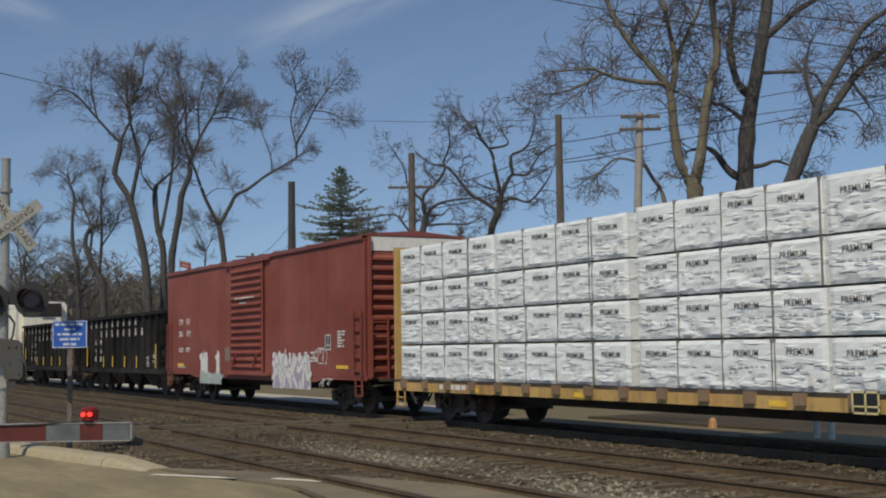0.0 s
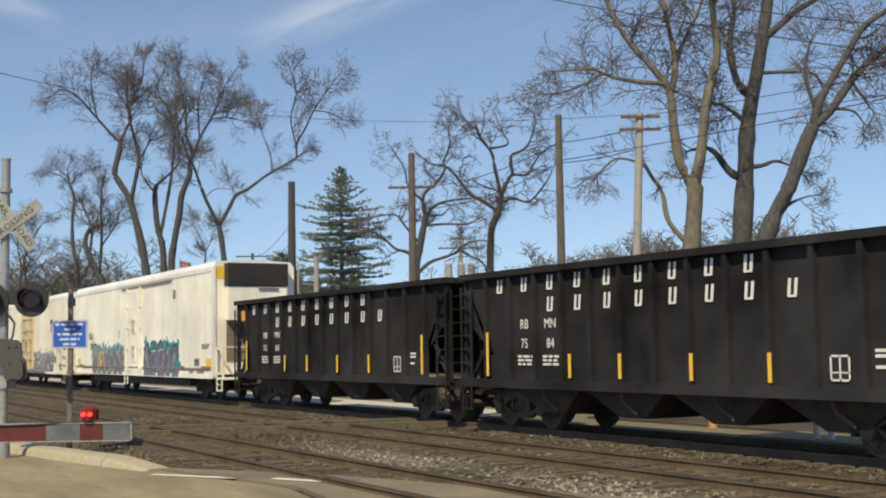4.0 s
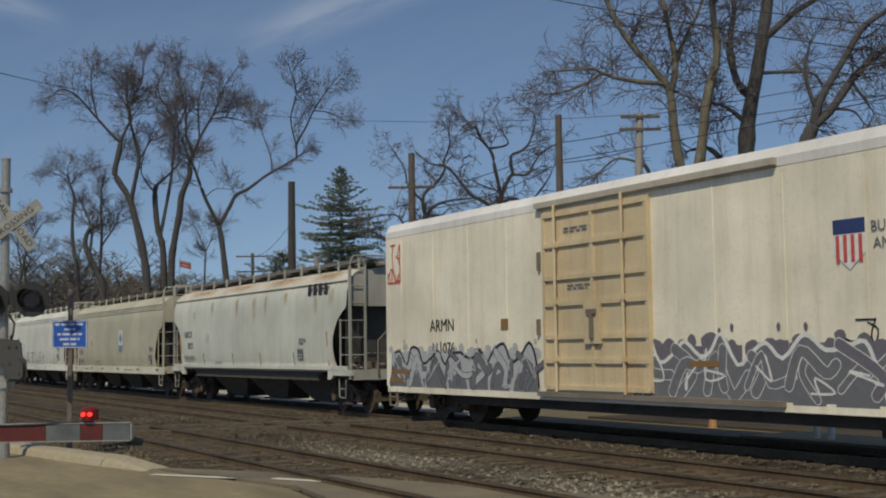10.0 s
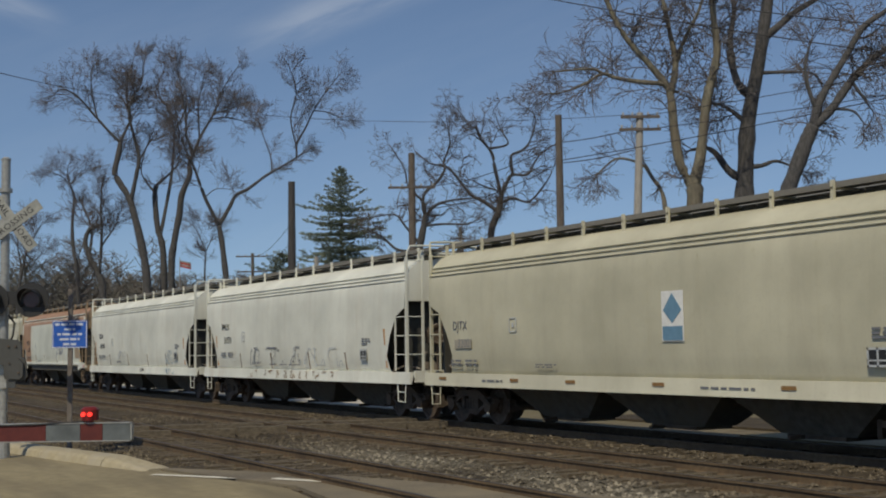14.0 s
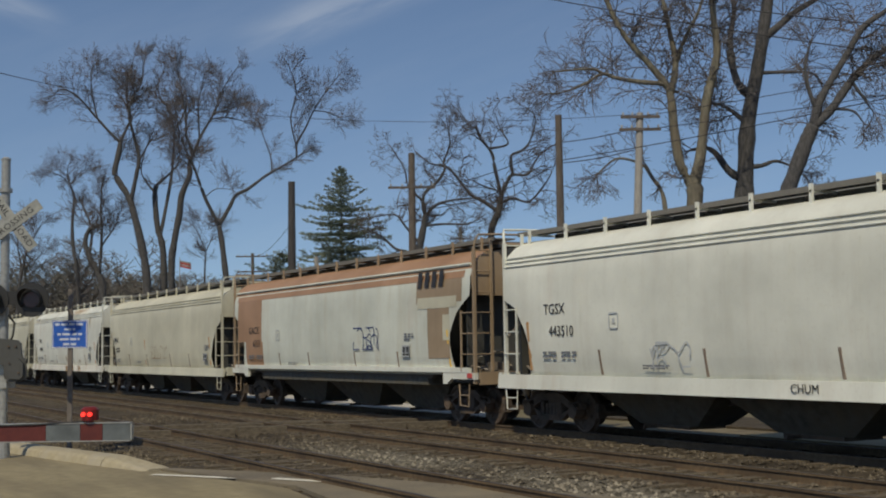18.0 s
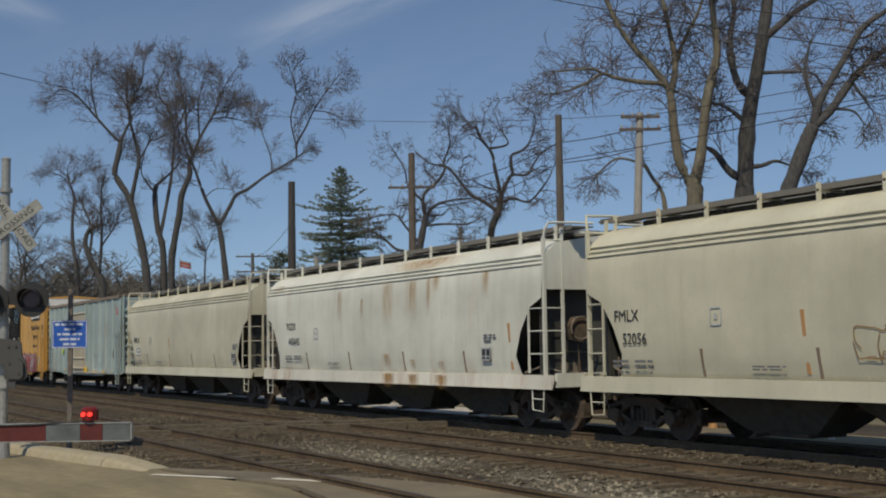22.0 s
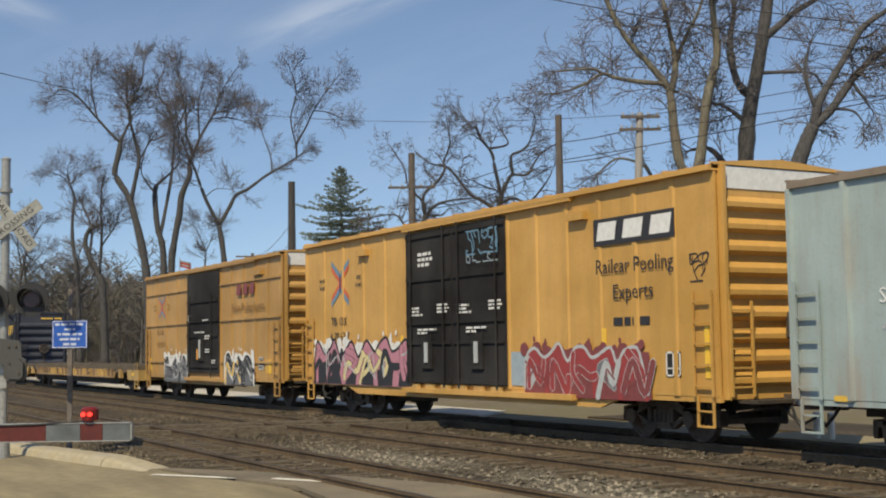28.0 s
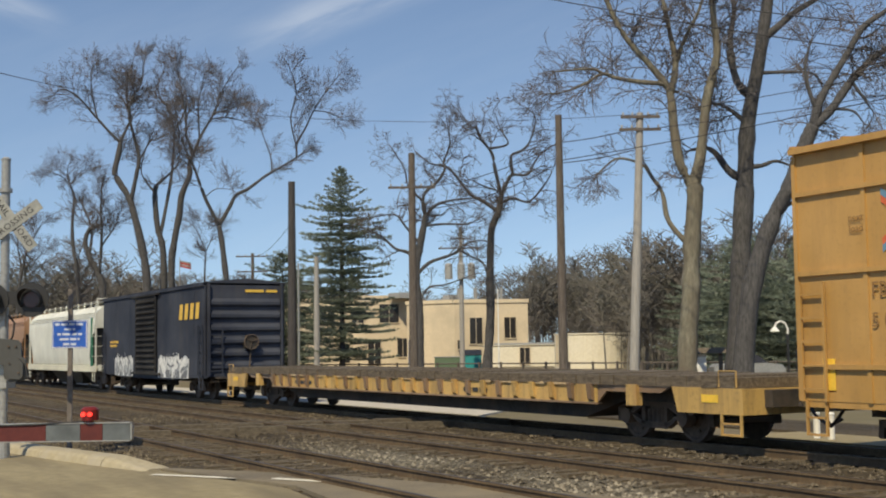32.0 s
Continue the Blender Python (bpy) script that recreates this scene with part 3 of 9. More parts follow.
def boxcar(name, label, u0, u1, zb, zt, peak, paint_m, door, door_m, style, end_ribs=9, end_top=None, sill_z=None, roof_m=None, end_m=None, posts=14):
    """A closed boxcar. door: its span along the side. style: seams, posts or framed."""
    L = u1 - u0
    car = new_car(name, label, "boxcar", (u0 + u1) / 2)
    part("body", Mesher().box(-L / 2 + 0.06, L / 2 - 0.06, -HALF + 0.05, HALF - 0.03, zb, zt), paint_m, car)
    d0, d1 = door
    spans = [(-L / 2, d0), (d1, L / 2)]
    for a, b in spans:
        n = max(3, round((b - a) / (L / posts)))
        for k in range(n):
            x0, x1 = a + (b - a) * k / n, a + (b - a) * (k + 1) / n
            g = Mesher()
            g.box(x0 + 0.008, x1 - 0.008, -HALF, -HALF + 0.055, zb, zt - 0.06)
            part("side_panel", g, paint_m, car)
            if style == "posts":
                q = Mesher()
                q.prism([(x0 - 0.06, -HALF), (x0 - 0.035, -HALF - 0.075), (x0 + 0.035, -HALF - 0.075), (x0 + 0.06, -HALF)], "z", zb, zt - 0.1)
                part("side_post", q, paint_m, car)
            elif style == "framed":
                part("side_post", Mesher().box(x0 - 0.04, x0 + 0.04, -HALF - 0.03, -HALF, zb, zt - 0.1), paint_m, car)
            elif style == "notched":
                part("side_post", Mesher().prism([(x0 - 0.09, -HALF), (x0 - 0.045, -HALF - 0.03), (x0 + 0.045, -HALF - 0.03), (x0 + 0.09, -HALF)], "z", zb, zt - 0.09), paint_m, car)
        if style == "framed":
            for z in (zb + 0.55, zb + (zt - zb) * 0.5, zt - 0.75):
                part("side_rail", Mesher().box(a + 0.05, b - 0.05, -HALF - 0.06, -HALF, z - 0.04, z + 0.04), paint_m, car)
    # eave and sill
    part("eave", Mesher().box(-L / 2, L / 2, -HALF - (0.13 if style in ("notched", "framed") else 0.07), -HALF + 0.1, zt - 0.09, zt), roof_m or paint_m, car)
    part("side_sill", Mesher().prism([(-L / 2, zb + 0.02), (-L / 2, zb - 0.10), (-L / 2 + 2.9, zb - 0.10), (-L / 2 + 3.6, (sill_z or zb - 0.2)), (L / 2 - 3.6, (sill_z or zb - 0.2)), (L / 2 - 2.9, zb - 0.10), (L / 2, zb - 0.10), (L / 2, zb + 0.02)], "y", -HALF + 0.01, -HALF + 0.09), paint_m, car)
    part("far_side", Mesher().box(-L / 2, L / 2, HALF - 0.03, HALF, zb - 0.1, zt - 0.02), paint_m, car)
    gable_roof(car, L, zt, peak, roof_m or paint_m)
    corrugated_end(car, L / 2, 1, zb - 0.05, zt + 0.02, end_ribs, end_m or paint_m, end_top)
    corrugated_end(car, -L / 2, -1, zb - 0.05, zt + 0.02, end_ribs, end_m or paint_m, end_top)
    part("underframe", Mesher().box(-L / 2 + 0.3, L / 2 - 0.3, -0.35, 0.35, 0.62, zb).box(-L / 2 + 0.2, L / 2 - 0.2, -1.45, 1.45, zb - 0.1, zb), M["black_steel"], car)
    add_trucks(car, (-L / 2 + 2.35, L / 2 - 2.35))
    add_couplers(car, ((-L / 2 - 0.15, -1), (L / 2 + 0.15, 1)))
    for s in (-1, 1):
        x = s * (L / 2 - 0.35)
        add_ladder(car, x - 0.25, x + 0.25, -HALF - 0.07, zb, zb + 1.9, 5, paint_m)
        add_step(car, x, -HALF - 0.03, zb - 0.55, zb, paint_m)
        add_end_ladder(car, s * (L / 2 + 0.16), -1.45, -0.95, zb, zb + 1.7, 5, paint_m)
        part("brake_platform", Mesher().box(min(s * (L / 2), s * (L / 2 + 0.5)), max(s * (L / 2), s * (L / 2 + 0.5)), -1.2, 1.2, zb - 0.12, zb - 0.06), M["black_steel"], car)
    # hand brake on one end: wheel, gear housing and rods
    x = L / 2 + 0.3
    w = part("brake_wheel", Mesher().tube([(x, 0.15 + 0.28 * math.cos(k * math.pi / 8), zb + 1.25 + 0.28 * math.sin(k * math.pi / 8)) for k in range(17)], 0.022, 6, False), M["truck"], car)
    for k in range(3):
        a = k * 2.094 + 0.4
        part("spoke", Mesher().tube([(x, 0.15, zb + 1.25), (x, 0.15 + 0.27 * math.cos(a), zb + 1.25 + 0.27 * math.sin(a))], 0.016, 5), M["truck"], w)
    part("brake_housing", Mesher().prism([(-0.1, zb + 1.05), (-0.05, zb + 1.5), (0.35, zb + 1.5), (0.4, zb + 1.05), (0.15, zb + 0.9)], "x", L / 2 + 0.1, x - 0.03), M["black_steel"], car)
    part("brake_chain", Mesher().tube([(L / 2 + 0.18, 0.15, zb + 0.95), (L / 2 + 0.18, 0.1, zb - 0.1)], 0.03, 6), M["truck"], car)
    part("air_hose", Mesher().tube([(L / 2 + 0.45, -0.35, 0.75), (L / 2 + 0.6, -0.42, 0.55), (L / 2 + 0.75, -0.4, 0.35), (L / 2 + 0.95, -0.3, 0.3)], 0.03, 6), M["black"], car)
    part("uncoupling_lever", Mesher().tube([(L / 2 + 0.3, -1.5, zb - 0.25), (L / 2 + 0.32, -0.7, zb - 0.2), (L / 2 + 0.35, -0.2, 0.8)], 0.02, 6), M["truck"], car)
    return car, L


def ribbed_door(car, d0, d1, zb, zt, material, n=16, rods=(), y=-HALF - 0.06, label=""):
    g = Mesher().box(d0, d1, y, -HALF + 0.02, zb, zt)
    d = part("door", g, material, car, label)
    for x in (d0, d1):
        part("door_edge", Mesher().box(x - 0.055, x + 0.055, y - 0.03, y - 0.001, zb, zt), material, d)
    step = (zt - zb - 0.2) / n
    for k in range(n):
        z = zb + 0.1 + step * k
        part("door_rib", Mesher().prism([(y, z + step * 0.12), (y - 0.07, z + step * 0.3), (y - 0.07, z + step * 0.5), (y, z + step * 0.72)], "x", d0 + 0.12, d1 - 0.12), material, d)
    for x in rods:
        part("lock_rod", Mesher().tube([(x, y - 0.09, zb + 0.05), (x, y - 0.09, zt - 0.03)], 0.028, 6), material, d)
    part("door_rail", Mesher().box(d0 - 0.6, d1 + 0.6, -HALF - 0.12, -HALF - 0.01, zt, zt + 0.07), material, car)
    part("door_rail", Mesher().box(d0 - 0.6, d1 + 0.6, -HALF - 0.13, -HALF - 0.01, zb - 0.09, zb), material, car)
    return d
def hopper_section(z):
    """Half width of the covered hopper's shell at height z."""
    pts = ((1.20, 1.50), (1.6, 1.575), (2.2, 1.6), (3.0, 1.6), (3.55, 1.575), (3.9, 1.47), (4.12, 1.25), (4.27, 0.85), (4.34, 0.0))
    for (z0, y0), (z1, y1) in zip(pts, pts[1:]):
        if z <= z1:
            return y0 + (y1 - y0) * (z - z0) / (z1 - z0)
    return 0.0


def covered_hopper(name, label, u0, u1, paint_m, roof_m=None, sill_m=None, style="angular", slope_m=None, frame_m=None, low=1.2):
    """A covered hopper car. u0, u1: the ends of its shell. style: angular or rounded end openings."""
    L = u1 - u0
    car = new_car(name, label, "hopper car", (u0 + u1) / 2)
    frame_m = frame_m or paint_m
    sill_m = sill_m or paint_m
    slope_m = slope_m or M["slope_shade_and_weight"]

    def inset(z):
        edge = ((1.2, 1.0), (1.34, 1.1), (1.67, 1.2), (2.21, 0.96), (2.72, 0.58), (2.92, 0.1), (4.4, 0.1)) if style == "angular" else (
            (1.2, 0.78), (1.5, 0.88), (1.94, 1.0), (2.3, 0.96), (2.72, 0.62), (2.92, 0.32), (3.1, 0.0), (4.4, -0.05))
        for (z0, e0), (z1, e1) in zip(edge, edge[1:]):
            if z <= z1:
                return e0 + (e1 - e0) * (max(z, 1.2) - z0) / (z1 - z0)
    zs = [low, 1.34, 1.5, 1.67, 1.94, 2.21, 2.46, 2.72, 2.82, 2.92, 3.1, 3.3, 3.55, 3.75, 3.92, 4.05, 4.16, 4.25, 4.34]
    g, gr = Mesher(), Mesher()
    nx = 12

    def row(z, s):
        e = inset(z)
        a, b = -L / 2 + e, L / 2 - e
        return [(a + (b - a) * k / nx, s * hopper_section(max(z, 1.2)), z) for k in range(nx + 1)]
    for s in (-1, 1):
        for i in range(len(zs) - 1):
            dst = g if zs[i] < 3.72 else gr
            r0, r1 = row(zs[i], s), row(zs[i + 1], s)
            n0 = len(dst.v)
            dst.v.extend(r0 + r1)
            dst.f.extend([(n0 + k, n0 + k + 1, n0 + nx + 2 + k, n0 + nx + 1 + k) for k in range(nx)])
    r0, r1 = row(low, -1), row(low, 1)
    g.add(r0 + r1, [(k, k + 1, nx + 2 + k, nx + 1 + k) for k in range(nx)])
    body = part("shell", g, paint_m, car, smooth=True, weld=True)
    part("roof", gr, roof_m or paint_m, car, smooth=True, weld=True)
    # weld seams of the shell
    nseam = 9
    for k in range(1, nseam):
        x = -L / 2 + 1.6 + (L - 3.2) * k / nseam
        q = Mesher()
        zz = [1.25, 1.6, 2.2, 3.0, 3.5]
        for a, b in zip(zz, zz[1:]):
            ya, yb = -hopper_section(a) - 0.006, -hopper_section(b) - 0.006
            q.add([(x - 0.018, ya, a), (x + 0.018, ya, a), (x + 0.018, yb, b), (x - 0.018, yb, b)], [(0, 1, 2, 3)])
        part("weld_seam", q, paint_m, body)
    # slope sheets, the opening's shade put into their colour, and upright end walls
    over = 0.0 if style == "angular" else 0.13
    for s in (-1, 1):
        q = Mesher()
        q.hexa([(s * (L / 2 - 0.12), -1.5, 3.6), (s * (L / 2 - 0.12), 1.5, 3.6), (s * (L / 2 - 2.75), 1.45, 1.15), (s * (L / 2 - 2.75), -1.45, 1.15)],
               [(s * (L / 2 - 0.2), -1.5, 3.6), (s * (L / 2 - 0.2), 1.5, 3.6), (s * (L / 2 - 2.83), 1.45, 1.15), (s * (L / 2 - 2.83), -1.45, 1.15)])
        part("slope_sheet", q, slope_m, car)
        # cross bulkhead that carries the slope sheet, in the same shade colour, and the painted end panel above it
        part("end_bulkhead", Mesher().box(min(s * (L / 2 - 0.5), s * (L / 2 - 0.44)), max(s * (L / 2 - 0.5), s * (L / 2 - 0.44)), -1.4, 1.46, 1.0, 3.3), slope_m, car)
        w = Mesher()
        w.prism([(-1.52, 3.1), (-1.56, 3.6), (-1.45, 3.92), (-1.2, 4.14), (0, 4.32), (1.2, 4.14), (1.45, 3.92), (1.56, 3.6), (1.52, 3.1)], "x", s * (L / 2 - 0.12 + over), s * (L / 2 - 0.06 + over))
        part("end_wall", w, frame_m, car)
        # corner posts bent over to the roof, each with a pipe across the end
        x = s * (L / 2 - 0.08 + 1.6 * over)
        for y in (-1.54, 1.54):
            part("corner_post", Mesher().box(x - 0.038, x + 0.038, y - 0.035, y + 0.035, 1.0, 4.22), frame_m, car)
            part("top_rail", Mesher().tube([(x, y, 4.18), (x + 0.05 * s, y * 0.99, 4.4), (x + 0.12 * s, y * 0.96, 4.54), (x + 0.14 * s, y * 0.6, 4.56), (x + 0.14 * s, y * 0.2, 4.56)], 0.03, 6), frame_m, car)
        rungs = [1.7 + 0.495 * k for k in range(6)]
        lad = part("end_ladder", Mesher().box(x - 0.03, x + 0.03, -1.09, -1.03, 1.05, 4.45), frame_m, car)
        for z in rungs:
            part("rung", Mesher().tube([(x, -1.54, z), (x, -1.06, z)], 0.017, 6), frame_m, lad)
        xo = s * (L / 2 - 0.63 + 1.6 * over)
        lad = part("side_ladder", Mesher().box(xo - 0.024, xo + 0.024, -HALF - 0.015, -HALF + 0.02, 1.28, 2.75), frame_m, car)
        for z in rungs[:3]:
            part("rung", Mesher().tube([(xo, -HALF, z), (x, -HALF + 0.02, z)], 0.017, 6), frame_m, lad)
        st = part("stirrup_step", Mesher().tube([(s * (L / 2 - 0.58), -HALF + 0.03, 0.98), (s * (L / 2 - 0.55), -HALF + 0.03, 0.48), (s * (L / 2 - 0.15), -HALF + 0.03, 0.46), (s * (L / 2 - 0.1), -HALF + 0.03, 0.98)], 0.018, 6), frame_m, car)
        part("rung", Mesher().tube([(s * (L / 2 - 0.56), -HALF + 0.03, 0.72), (s * (L / 2 - 0.13), -HALF + 0.03, 0.72)], 0.016, 6), frame_m, st)
        part("end_platform", Mesher().box(min(s * (L / 2 - 1.3), s * (L / 2 + 0.28)), max(s * (L / 2 - 1.3), s * (L / 2 + 0.28)), -1.5, 1.5, 1.02, 1.10), M["black_steel"], car)
        part("end_sill", Mesher().box(min(s * (L / 2 + 0.22), s * (L / 2 + 0.3)), max(s * (L / 2 + 0.22), s * (L / 2 + 0.3)), -1.5, 1.5, 0.98, 1.28), frame_m, car)
        # brake gear on the platform
        part("brake_valve", Mesher().box(min(x - 0.75 * s, x - 0.35 * s), max(x - 0.75 * s, x - 0.35 * s), -0.9, -0.45, 1.1, 1.5).tube([(x - 0.55 * s, -1.1, 1.32), (x - 0.55 * s, -0.2, 1.36)], 0.09, 8), M["grime"], car)
        part("air_tank", Mesher().tube([(x - 0.95 * s, 0.1, 1.35), (x - 0.95 * s, 0.9, 1.35)], 0.16, 12), M["truck"], car)
        part("brake_pipe", Mesher().tube([(x - 1.0 * s, -1.42, 1.28), (x - 0.5 * s, -1.3, 1.42), (x - 0.2 * s, -1.0, 1.3), (x - 0.1 * s, -0.3, 1.25)], 0.025, 6).tube([(x - 0.5 * s, -1.2, 1.12), (x - 0.5 * s, -1.2, 1.6), (x - 0.3 * s, -0.8, 1.75), (x - 0.2 * s, 0.2, 1.7)], 0.02, 6), M["grime"], car)
        if s > 0 and style == "angular":
            part("hand_brake", Mesher().prism([(-0.85, 2.0), (-0.9, 2.3), (-0.7, 2.5), (-0.45, 2.52), (-0.38, 2.2), (-0.5, 1.95)], "x", x - 0.22, x - 0.02), M["truck"], car)
            part("brake_wheel", Mesher().tube([(x + 0.04, -0.62 + 0.25 * math.cos(k * math.pi / 7), 2.25 + 0.25 * math.sin(k * math.pi / 7)) for k in range(15)], 0.02, 6, False), M["grime"], car)
            part("brake_chain", Mesher().tube([(x - 0.1, -0.6, 2.0), (x - 0.12, -0.55, 1.1)], 0.025, 6), M["truck"], car)
        else:
            part("end_conduit", Mesher().tube([(x + 0.2, -0.75, 1.1), (x + 0.2, -0.75, 2.1), (x + 0.35, -0.5, 2.4)], 0.03, 6), M["grime"], car)
    # sill, ridge ribs, reflectors
    if style == "angular":
        part("side_sill", Mesher().prism([(-HALF - 0.01, 0.93), (-HALF + 0.04, 0.93), (-HALF + 0.12, 1.24), (-HALF + 0.02, 1.24)], "x", -L / 2 - 0.2, L / 2 + 0.2), sill_m, car)
        part("far_sill", Mesher().box(-L / 2 - 0.2, L / 2 + 0.2, HALF - 0.06, HALF, 0.93, 1.24), sill_m, car)
        for z in (3.66, 3.76, 3.86):
            y = -hopper_section(z) - 0.02
            part("shell_ridge", Mesher().tube([(-L / 2 + 0.06, y, z), (L / 2 - 0.06, y, z)], 0.022, 6), paint_m, car)
    else:
        part("side_sill", Mesher().box(-L / 2 + 0.1, L / 2 - 0.1, -HALF - 0.01, -HALF + 0.09, 1.26, 1.38), sill_m, car)
        for s in (-1, 1):
            part("bolster_leg", Mesher().prism([(s * (L / 2 - 1.35), 1.26), (s * (L / 2 - 1.35), 0.98), (s * (L / 2 - 1.15), 0.98), (s * (L / 2 - 0.95), 1.1), (s * (L / 2 + 0.2), 1.1), (s * (L / 2 + 0.2), 1.26)], "y", -HALF, -HALF + 0.1), sill_m, car)
        y = -hopper_section(3.86) - 0.02
        part("shell_ridge", Mesher().tube([(-L / 2 + 0.06, y, 3.86), (L / 2 - 0.06, y, 3.86)], 0.04, 6), paint_m, car)
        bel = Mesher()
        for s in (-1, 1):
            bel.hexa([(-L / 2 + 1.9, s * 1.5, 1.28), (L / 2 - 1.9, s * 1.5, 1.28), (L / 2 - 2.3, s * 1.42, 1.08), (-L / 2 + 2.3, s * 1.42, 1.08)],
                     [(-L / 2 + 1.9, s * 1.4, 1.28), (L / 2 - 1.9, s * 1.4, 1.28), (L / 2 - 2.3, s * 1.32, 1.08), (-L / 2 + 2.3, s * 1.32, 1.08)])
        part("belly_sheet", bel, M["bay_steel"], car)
    # bays with outlet gates
    nb = 3
    span = L - 4.8
    for k in range(nb):
        x = -span / 2 + span * (k + 0.5) / nb
        w = span / nb / 2
        foot = w * 0.45
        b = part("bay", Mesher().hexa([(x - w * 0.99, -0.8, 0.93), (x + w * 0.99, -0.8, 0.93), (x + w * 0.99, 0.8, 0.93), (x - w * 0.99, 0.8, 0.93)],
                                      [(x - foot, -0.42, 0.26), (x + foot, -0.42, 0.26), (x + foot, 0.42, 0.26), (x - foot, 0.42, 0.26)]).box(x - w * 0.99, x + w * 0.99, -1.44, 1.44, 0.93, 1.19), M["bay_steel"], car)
        part("outlet_gate", Mesher().box(x - foot * 0.8, x + foot * 0.8, -0.46, 0.46, 0.19, 0.26).tube([(x - 0.3, -0.8, 0.22), (x - 0.3, 0.8, 0.22)], 0.04, 6), M["truck"], b)
    part("centre_sill", Mesher().box(-L / 2 - 0.3, L / 2 + 0.3, -0.25, 0.25, 0.68, 1.02), M["black_steel"], car)
    # roof walk
    for s in (-1, 1):
        wk = Mesher().box(-L / 2 - 0.3, L / 2 + 0.3, s * 0.72 - 0.26, s * 0.72 + 0.26, 4.44, 4.47)
        part("roof_walk", wk, M["walk"], car, "dark steel grating walkway")
    n = 11
    for k in range(n + 1):
        x = -L / 2 + 0.35 + (L - 0.7) * k / n
        q = Mesher().box(x - 0.035, x + 0.035, -1.05, -1.0, 4.18, 4.53).box(x - 0.03, x + 0.03, -1.05, 1.05, 4.38, 4.42).box(x - 0.03, x + 0.03, 1.0, 1.05, 4.18, 4.5)
        part("walk_bracket", q, frame_m, car)
    for k in range(6):
        a = -L / 2 + 0.5 + (L - 1.0) * k / 6
        part("hatch_cover", Mesher().prism([(-0.44, 4.28), (-0.44, 4.42), (-0.3, 4.47), (0.3, 4.47), (0.44, 4.42), (0.44, 4.28)], "x", a + 0.02, a + (L - 1.0) / 6 - 0.02), M["walk"], car)
    part("walk_kickplate", Mesher().box(-L / 2 - 0.2, L / 2 + 0.2, -1.0, -0.97, 4.40, 4.50), M["walk"], car)
    add_trucks(car, (-L / 2 + 1.15, L / 2 - 1.15))
    add_couplers(car, ((-L / 2 - 0.3, -1), (L / 2 + 0.3, 1)))
    return car, L


def reflectors(car, xs, z0, z1, material, w=0.06, lean=0.0, name="reflector", y=None):
    for x in xs:
        g = Mesher()
        ya = -hopper_section(max(1.2, z0)) - 0.02 if y is None else y
        yb = -hopper_section(z1) - 0.02 if y is None else y
        g.hexa([(x, ya, z0), (x + w, ya, z0), (x + w + lean, yb, z1), (x + lean, yb, z1)],
               [(x, ya + 0.03, z0), (x + w, ya + 0.03, z0), (x + w + lean, yb + 0.03, z1), (x + lean, yb + 0.03, z1)])
        part(name, g, material, car)


